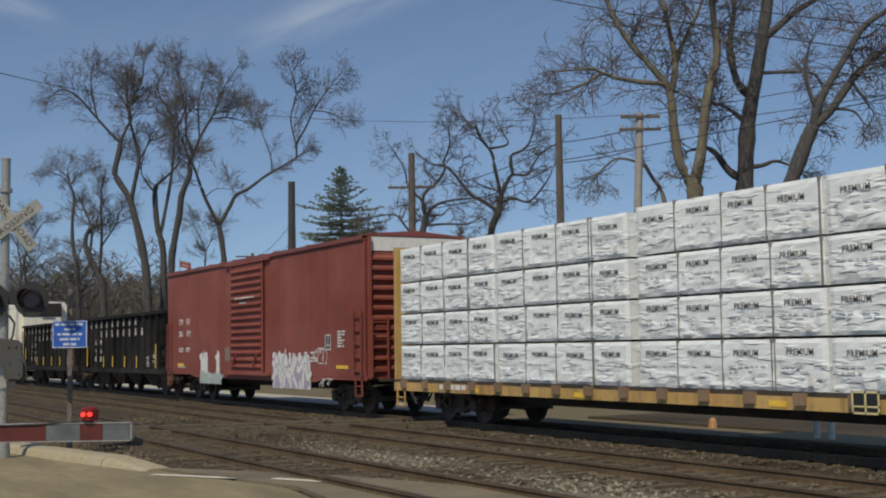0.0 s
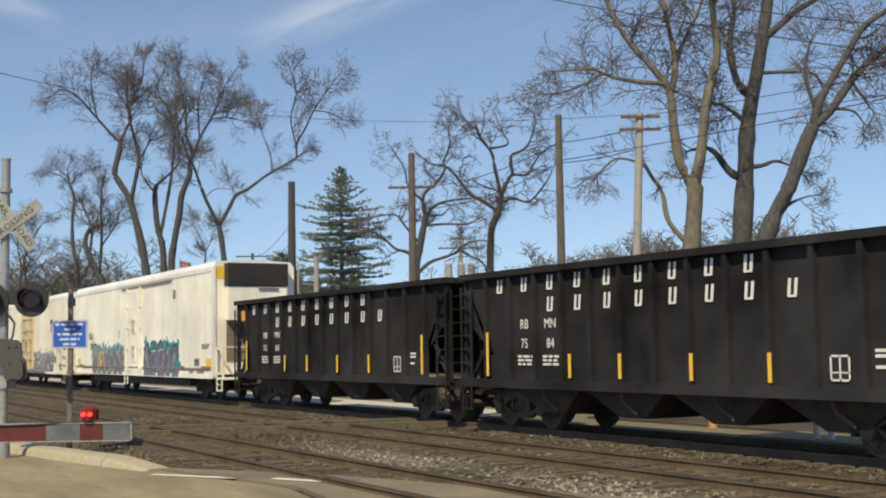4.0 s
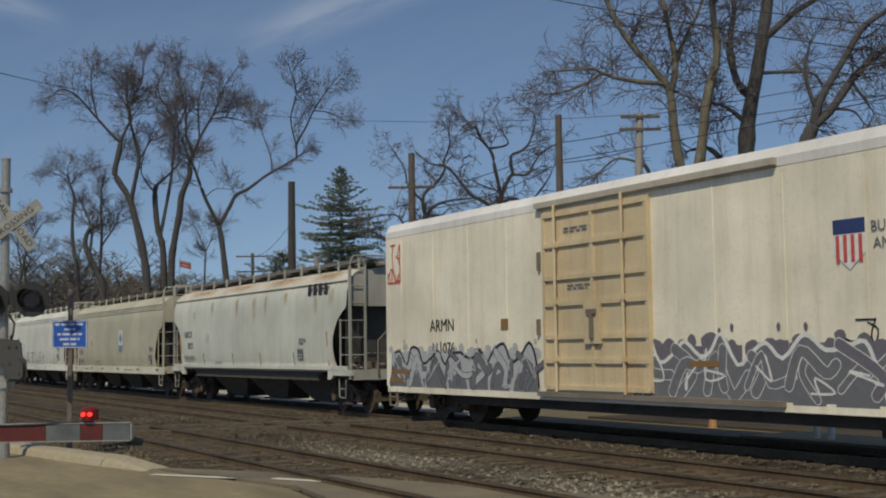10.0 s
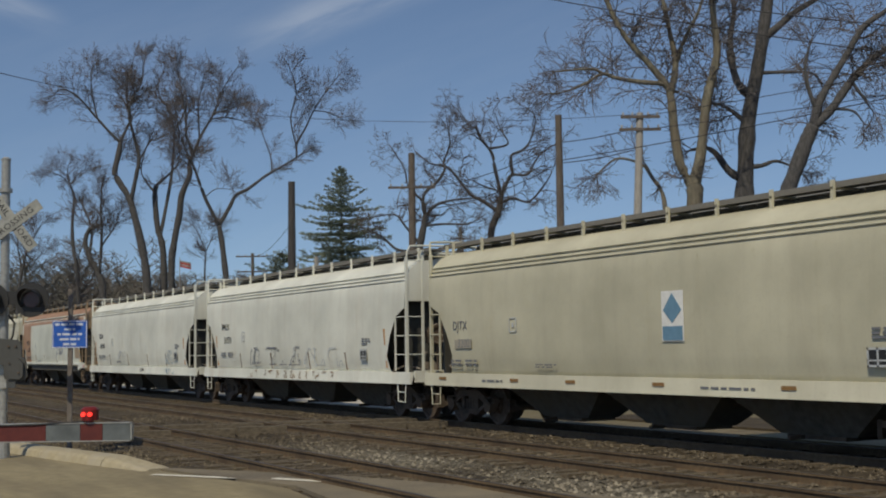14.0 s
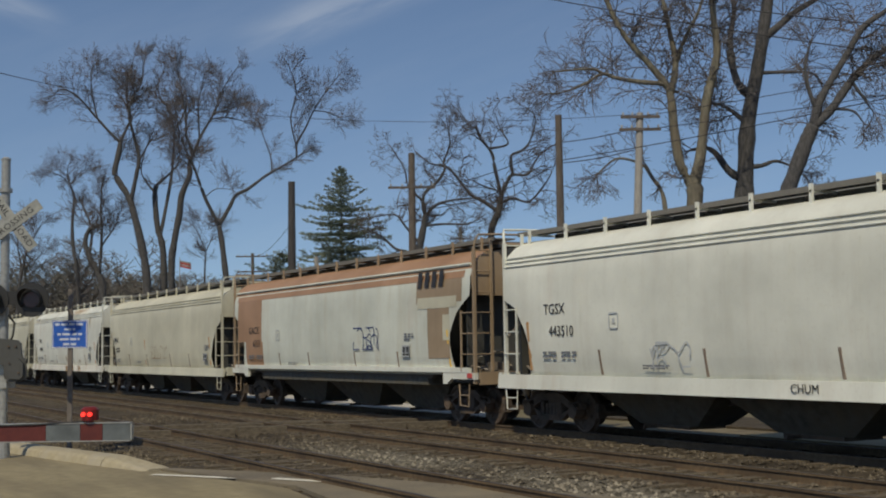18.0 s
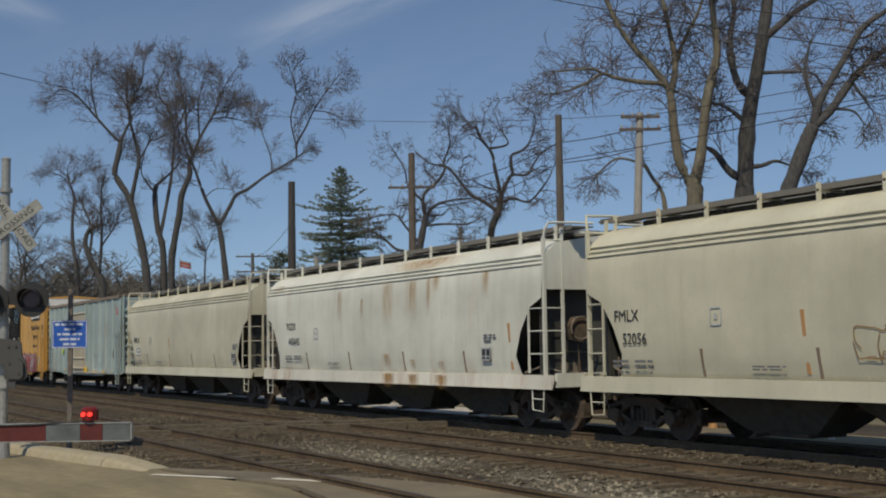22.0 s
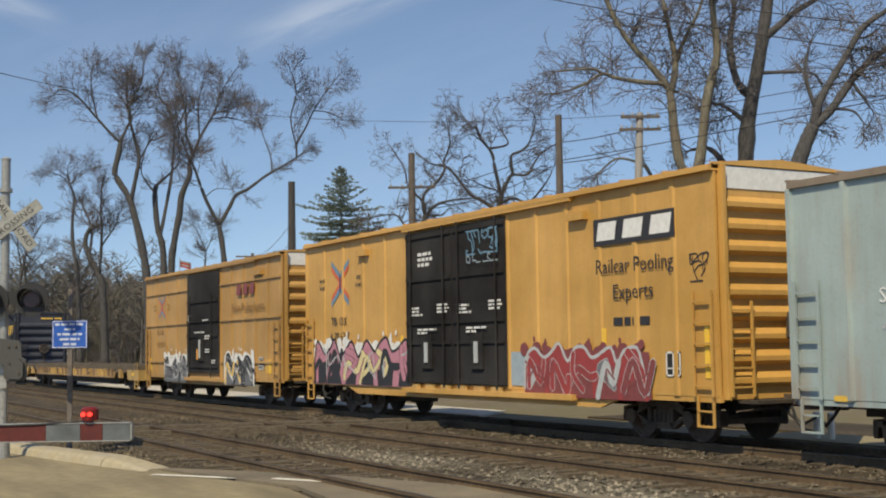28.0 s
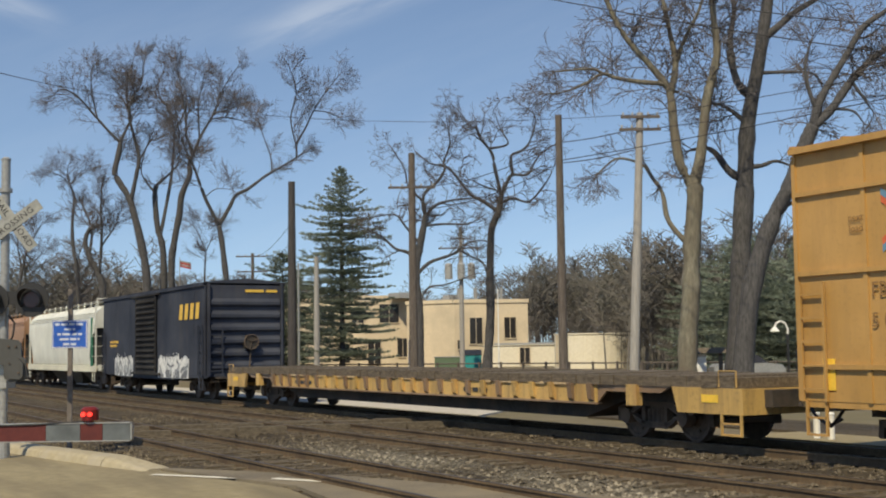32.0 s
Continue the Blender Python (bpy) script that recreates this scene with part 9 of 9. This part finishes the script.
# ---------- crossing signals and street edge ----------
def crossing_signal():
    t = empty("crossing_signal", pose(-25.38, -12.30, -0.3, 0, 0, 61), "grey crossing signal mast with crossbuck and dark lamps", "crossing signal")
    part("mast", Mesher().tube([(0, 0, 0), (0, 0, 5.93)], 0.085, 14), M["galv"], t)
    part("mast_cap", Mesher().tube([(0, 0, 5.93), (0, 0, 5.96), (0, 0, 5.99)], [0.095, 0.095, 0.05], 14), M["galv"], t)
    part("mast_collar", Mesher().tube([(0, 0, 5.3), (0, 0, 5.38)], 0.125, 14), M["galv"], t)
    part("base", Mesher().tube([(0, 0, 0), (0, 0, 0.06), (0, 0, 0.1), (0, 0, 0.5)], [0.26, 0.26, 0.15, 0.13], 14), M["galv"], t)
    for ang, words in ((36, "CROSSING"), (-53, "RAIL    ROAD")):
        e = Mesher().box(-0.63, 0.63, -0.006, 0.006, -0.115, 0.115)
        b = part("crossbuck_blade", e, M["blade_white"], t, "weathered white crossbuck blade with black letters")
        b.matrix_basis = pose(0.2, -0.11 - (0.02 if ang > 0 else 0), 4.69, 0, -ang, 0)
        letters("lettering", words, 0.17, M["black"], b, 0, -0.008, 0, wide=1.14)
    part("crossbuck_bracket", Mesher().box(-0.1, 0.24, -0.1, 0.05, 4.62, 4.76), M["galv"], t)
    # paired lamps on a cross tube
    part("lamp_arm", Mesher().tube([(-0.3, -0.1, 3.24), (0.62, -0.1, 3.24)], 0.05, 8), M["black"], t)
    part("junction_box", Mesher().box(0.0, 0.3, -0.22, -0.08, 3.1, 3.36), M["black"], t)
    for x in (-0.17, 0.60):
        lamp = part("lamp_background", Mesher().disc((x, -0.24, 3.19), 0.335, 0.02, "y", 28), M["black"], t)
        # hood: a shell open below, longest on top
        hood = []
        seg = 22
        for k in range(seg + 1):
            an = math.radians(-40 + 260 * k / seg)
            reach = 0.16 + 0.17 * max(0.0, math.sin(an))
            for rr in (0.205, 0.215):
                hood += [(x + rr * math.cos(an), -0.26, 3.19 + rr * math.sin(an)), (x + rr * math.cos(an), -0.26 - reach, 3.185 + rr * math.sin(an))]
        faces = []
        for k in range(seg):
            i = 4 * k
            faces += [(i, i + 1, i + 5, i + 4), (i + 2, i + 6, i + 7, i + 3), (i + 1, i + 3, i + 7, i + 5)]
        part("lamp_hood", Mesher().add(hood, faces), M["black"], lamp)
        part("lens", Mesher().disc((x, -0.262, 3.19), 0.15, 0.02, "y", 20, 0.12), M["dark_lens"], lamp)
        part("lamp_case", Mesher().disc((x, -0.22, 3.19), 0.2, 0.2, "y", 16, 0.12), M["black"], lamp)
    # gate machine with counterweight arms
    m = part("gate_machine", Mesher().box(-0.34, 0.1, -0.12, 0.4, 1.5, 2.2), M["galv"], t, "grey gate machine housing")
    part("counterweight_arm", Mesher().prism([(-0.3, 2.44), (0.02, 2.46), (0.36, 2.42), (0.43, 2.36), (0.45, 2.1), (0.52, 2.04), (0.55, 1.72), (0.5, 1.66), (0.22, 1.62), (0.12, 1.7), (0.1, 1.95), (-0.3, 2.0)], "y", -0.30, -0.24), M["slope_shade_and_weight"], m)
    part("counterweight", Mesher().prism([(0.16, 2.06), (0.42, 2.06), (0.5, 1.98), (0.5, 1.74), (0.44, 1.68), (0.2, 1.68)], "y", -0.38, -0.305), M["slope_shade_and_weight"], m)
    for x, z in ((0.24, 1.98), (0.42, 1.8), (0.2, 2.3), (0.34, 2.3)):
        part("bolt", Mesher().disc((x, -0.385 if z < 2.1 else -0.31, z), 0.022, -0.02, "y", 6), M["truck"], m)
    part("conduit", Mesher().tube([(0.1, -0.02, 2.9), (0.22, -0.05, 2.75), (0.2, -0.08, 2.5), (0.08, -0.05, 2.3)], 0.022, 6), M["black"], t)


def gate_arm():
    """The lowered arm in the foreground with its tip lamp, carried by a post beside the street."""
    tip, out = Vector((-9.55, -14.06, 1.255)), Vector((-0.490, -0.872, 0.0)).normalized()
    length = 3.3
    foot = tip + out * length
    g = empty("crossing_gate", pose(foot.x, foot.y, -0.13, 0, 0, 60.7), "lowered red and white striped crossing gate arm", "gate")
    z0 = tip.z + 0.13
    part("post", Mesher().tube([(-0.15, 0.14, 0), (-0.15, 0.14, 1.5)], 0.06, 12), M["galv"], g)
    part("base_plate", Mesher().tube([(-0.15, 0.14, 0), (-0.15, 0.14, 0.05)], 0.2, 12), M["galv"], g)
    part("pivot_box", Mesher().box(-0.3, 0.1, 0.05, 0.25, z0 - 0.18, z0 + 0.18), M["galv"], g)
    edges = [length, length - 0.21, length - 0.38, length - 0.64, length - 1.05, length - 1.46, length - 1.87, length - 2.28, length - 2.69, -0.1]
    for k in range(len(edges) - 1):
        part("arm_stripe", Mesher().box(edges[k + 1], edges[k] - 0.003, -0.025, 0.025, z0 - 0.064, z0 + 0.064), M["gate_white"] if k % 2 == 0 else M["gate_red"], g, "weathered white stripe" if k % 2 == 0 else "faded red stripe")
    for z in (0.067, -0.067):
        part("edge_rail", Mesher().box(-0.1, length, -0.03, 0.03, z0 + z - 0.004, z0 + z + 0.004), M["galv"], g)
    part("tip_cap", Mesher().box(length, length + 0.012, -0.028, 0.028, z0 - 0.06, z0 + 0.06), M["galv"], g)
    x = length - 0.316
    lamp = part("tip_lamp", Mesher().tube([(x, 0, z0 + 0.07), (x, 0, z0 + 0.085), (x, 0, z0 + 0.09), (x, 0, z0 + 0.17), (x, 0, z0 + 0.19)], [0.03, 0.03, 0.066, 0.068, 0.042], 14), M["dark_red"], g, "dark red gate lamp housing")
    for s in (-0.036, 0.024):
        part("lit_lens", Mesher().disc((x + s * 0.85, -0.058, z0 + 0.135), 0.016, -0.02, "y", 12), M["red_glow"], lamp, "lit red lens")
    part("lamp_cable", Mesher().tube([(x - 0.03, -0.02, z0 + 0.08), (x - 0.4, -0.032, z0 + 0.062), (x - 1.2, -0.032, z0 + 0.05), (0, -0.032, z0 + 0.055)], 0.006, 5, False), M["black"], g)


def warning_sign():
    t = empty("information_sign", pose(-26.0, -10.9, -0.35, 0, 0, 61), "small blue sign with white lines on a steel post", "sign")
    part("post", Mesher().box(-0.045, 0.045, -0.03, 0.03, 0.0, 3.5), M["sign_post"], t)
    p = part("panel", Mesher().box(-0.355, 0.355, -0.05, -0.035, 2.31, 2.87), M["sign_blue"], t)
    f = part("border", Mesher().box(-0.345, 0.345, -0.054, -0.05, 2.32, 2.332).box(-0.345, 0.345, -0.054, -0.05, 2.848, 2.86).box(-0.345, -0.333, -0.054, -0.05, 2.332, 2.848).box(0.333, 0.345, -0.054, -0.05, 2.332, 2.848), M["white"], p)
    rnd = random.Random(3)
    for k, w in enumerate((0.60, 0.22, 0.5, 0.40, 0.26)):
        z = 2.79 - k * 0.1
        x = -w / 2
        while x < w / 2 - 0.02:
            ww = min(rnd.uniform(0.07, 0.18), w / 2 - x)
            part("text_bar", Mesher().box(x, x + ww, -0.054, -0.05, z - 0.022, z + 0.022), M["sign_ink"], p)
            x += ww + 0.03
    for z in (2.36, 2.82):
        part("bolt", Mesher().disc((0, -0.05, z), 0.012, -0.012, "y", 6), M["galv"], t)


def street_edge():
    k = tagged(new("kerb"), "tan concrete kerb with worn rounded end", "kerb", kind="structure")
    pts = [(-62, -18.6), (-40.0, -14.25), (-33.0, -12.95), (-28.3, -12.1), (-25.0, -11.5), (-22.4, -10.98), (-21.0, -10.62)]
    for (x0, y0), (x1, y1) in zip(pts, pts[1:]):
        n = max(1, round(math.hypot(x1 - x0, y1 - y0) / 3.0))
        for j in range(n):
            a = Vector((x0 + (x1 - x0) * j / n, y0 + (y1 - y0) * j / n, 0))
            b = Vector((x0 + (x1 - x0) * (j + 1) / n, y0 + (y1 - y0) * (j + 1) / n, 0))
            d = (b - a).normalized()
            s = Vector((-d.y, d.x, 0))
            a, b = a + d * 0.008, b - d * 0.008
            low = -0.10 if (x1, y1) == pts[-1] and j == n - 1 else 0.03

            def ring(p, top):
                return [tuple(p + s * u + Vector((0, 0, v))) for u, v in ((0.32, -0.33), (0.32, top), (-0.04, top), (-0.10, top - 0.015), (-0.15, top - 0.05), (-0.19, -0.12), (-0.22, -0.33))]
            r0, r1 = ring(a, 0.03), ring(b, low)
            g = Mesher().add(r0 + r1, [tuple(range(7)), tuple(range(13, 6, -1))] + [(i, 7 + i, 7 + (i + 1) % 7, (i + 1) % 7) for i in range(7)])
            part("kerb_stone", g, M["kerb"], k)
    for pts2 in (((-20.3, -10.82), (-18.75, -9.86)), ((-18.35, -9.50), (-17.0, -8.86))):
        (x0, y0), (x1, y1) = pts2
        d = Vector((x1 - x0, y1 - y0, 0)).normalized()
        s = Vector((-d.y, d.x, 0)) * 0.09
        a, b = (Vector((x, y, -0.125 if x0 < -19 else -0.108)) for x, y in pts2)
        tagged(part("road_marking", Mesher().add([tuple(a - s + Vector((0, 0, 0.004))), tuple(b - s + Vector((0, 0, 0.01))), tuple(b + s + Vector((0, 0, 0.01))), tuple(a + s + Vector((0, 0, 0.004)))], [(0, 1, 2, 3)]), M["roadpaint"]), "worn white painted line at the rail edge", "road marking", "worn lines", "structure")
    # two rows of timbers that carry a walk slantwise across the tracks
    w = tagged(new("timber_crossing"), "weathered grey timber planks laid between the rails", "crossing", kind="structure")
    rnd = random.Random(9)
    for y0, y1 in ((-9.9, -9.25), (-8.98, -7.72), (-7.45, -6.2), (-6.15, -4.95), (-4.68, -3.42), (-3.15, -2.05), (-2.0, -0.95), (-0.66, 0.66)):
        for x in (-31.45, -31.17, -29.47):
            lift = rnd.uniform(-0.02, 0.02)
            xa, xb = x + (y0 + 6.0) * 0.22, x + (y1 + 6.0) * 0.22
            a, b = y0 + rnd.uniform(0, 0.08), y1 - rnd.uniform(0, 0.08)
            part("plank", Mesher().hexa([(xa, a, -0.22), (xa + 0.25, a, -0.22), (xb + 0.25, b, -0.22), (xb, b, -0.22)], [(xa, a, lift), (xa + 0.25, a, lift), (xb + 0.25, b, lift), (xb, b, lift)]), M["plank_grey"], w)
    # loose stones over the ballast
    g = Mesher()
    rnd = random.Random(10)
    for j in range(26000):
        x = -7 - 34 * rnd.random() ** 1.5
        y = rnd.uniform(-10.4, -0.2) if rnd.random() < 0.85 else rnd.uniform(0.2, 2.4)
        gap = min(abs(y - c) for c in TRACKS)
        if abs(gap - GAUGE) < 0.09 or (gap < 0.7 and rnd.random() < 0.45):
            continue
        if y < -6.3 - max(0, (-12.5 - x)) * 0.36 and y < -9.2 + 0 * x:
            continue
        z = -0.155 + 0.05 * noise.noise((x * 2.1, y * 2.1, 0)) - (0.05 * min(1, (gap - 1.3) / 0.5) if gap > 1.3 else 0)
        r = rnd.uniform(0.02, 0.058)
        a = rnd.uniform(0, 3)
        c, s = math.cos(a) * r, math.sin(a) * r
        g.add([(x + c, y + s, z), (x - s, y + c, z - r * 0.3), (x - c, y - s, z + r * 0.2), (x + s, y - c, z - r * 0.2), (x + r * 0.2, y, z + r * rnd.uniform(0.5, 0.9))],
              [(0, 1, 4), (1, 2, 4), (2, 3, 4), (3, 0, 4)])
    tagged(part("loose_stones", g, M["pebble"]), "scattered grey and tan crushed stones on the ballast", "stones", kind="stuff")
    # dry weeds behind the kerb
    g = Mesher()
    for j in range(2600):
        x = rnd.uniform(-40, -19)
        y = rnd.uniform(-0.2, 1.7) + (-10.2 + (x + 21) * 0.19) - 0.2
        h = rnd.uniform(0.03, 0.14)
        dx, dy = rnd.uniform(-0.06, 0.06), rnd.uniform(-0.06, 0.06)
        g.add([(x - 0.008, y, -0.24), (x + 0.008, y, -0.24), (x + dx, y + dy, -0.2 + h)], [(0, 1, 2)])
    tagged(part("dry_weeds", g, M["weed"]), "thin dry weeds and litter behind the kerb", "weeds", kind="stuff")


M["blade_white"] = grain("blade_white", (0.26, 0.265, 0.245), (0.36, 0.365, 0.34), 10.0, 0.6, 0.05, 0.002, c=(0.21, 0.215, 0.20), cscale=2.0)
M["sign_ink"] = flat("sign_ink", (0.55, 0.60, 0.68), 0.5)
M["dark_lens"] = flat("dark_red_lens", (0.07, 0.02, 0.018), 0.2)
M["gate_white"] = grain("gate_white", (0.095, 0.11, 0.118), (0.14, 0.158, 0.166), 14.0, 0.7, 0.1, 0.004, c=(0.075, 0.086, 0.09), cscale=3.0)
M["gate_red"] = grain("gate_red", (0.075, 0.010, 0.008), (0.115, 0.019, 0.014), 14.0, 0.6, 0.1, 0.004)
M["dark_red"] = flat("dark_red_plastic", (0.16, 0.012, 0.01), 0.4)
M["sign_post"] = grain("sign_post", (0.10, 0.085, 0.075), (0.18, 0.155, 0.135), 9.0, 0.7, 0.2)
M["plank_grey"] = grain("plank_grey", (0.06, 0.048, 0.033), (0.165, 0.134, 0.094), 6.0, 0.9, 0.5, 0.01, stretch=(4, 0.6, 4))
M["weed"] = grain("weed", (0.28, 0.22, 0.12), (0.42, 0.35, 0.2), 3.0, 0.9, 0.0)
m_glow, nt_glow, b_glow = shader("red_glow")
b_glow.inputs["Base Color"].default_value = (0.6, 0.02, 0.015, 1)
b_glow.inputs["Emission Color"].default_value = (1.0, 0.03, 0.02, 1)
b_glow.inputs["Emission Strength"].default_value = 3.0
M["red_glow"] = m_glow
m_peb, nt_peb, b_peb = shader("pebble", 0.95)
geo = nt_peb.nodes.new("ShaderNodeNewGeometry")
peb = ramp_node(nt_peb, geo.outputs["Random Per Island"], 0.0, 1.0, (0.035, 0.027, 0.018, 1), (0.20, 0.165, 0.115, 1))
stain = ramp_node(nt_peb, noise_node(nt_peb, 1.0, 4.0, (0.3, 1, 1), 0.6), 0.42, 0.66)
peb = mix_node(nt_peb, stain, peb, (0.038, 0.029, 0.019))
pale_peb = ramp_node(nt_peb, geo.outputs["Random Per Island"], 0.0, 1.0, (0.05, 0.044, 0.033, 1), (0.36, 0.32, 0.25, 1))
nt_peb.links.new(mix_node(nt_peb, between_tracks(nt_peb), peb, pale_peb), b_peb.inputs["Base Color"])
M["pebble"] = m_peb
crossing_signal()
gate_arm()
warning_sign()
street_edge()
# ---------- movement ----------
SHIFT = (-157.508, -147.611, -137.792, -128.011, -118.24, -108.461, -98.663, -88.839, -78.991, -69.12, -59.234, -49.34, -39.445, -29.556, -19.683, -9.829, 0.0,
         9.802, 19.575, 29.322, 39.044, 48.746, 58.433, 68.11, 77.782, 87.455, 97.131, 106.808, 116.483, 126.146, 135.78, 145.36, 154.852)


def shift_at(t):
    """How far the train has come at t seconds: a cubic through the whole seconds."""
    i = min(max(int(t), 0), 31)
    a = SHIFT[max(i - 1, 0)]
    b, c = SHIFT[i], SHIFT[i + 1]
    d = SHIFT[min(i + 2, 32)]
    if i == 0:
        a = 2 * b - c
    if i == 31:
        d = 2 * c - b
    k = t - i
    return b + 0.5 * k * (c - a + k * (2 * a - 5 * b + 4 * c - d + k * (3 * (b - c) + d - a)))


def motions():
    for car, u, y, z in CARS:
        walk(car, [(float(t), pose(u + SHIFT[t], y, z)) for t in range(33)])
    turns = [(k / 15, math.degrees(shift_at(k / 15)) / 0.457) for k in range(481)]
    for w, dx in SPINNERS:
        walk(w, [(t, pose(dx, 0, 0.457, 0, a, 0)) for t, a in turns])


motions()
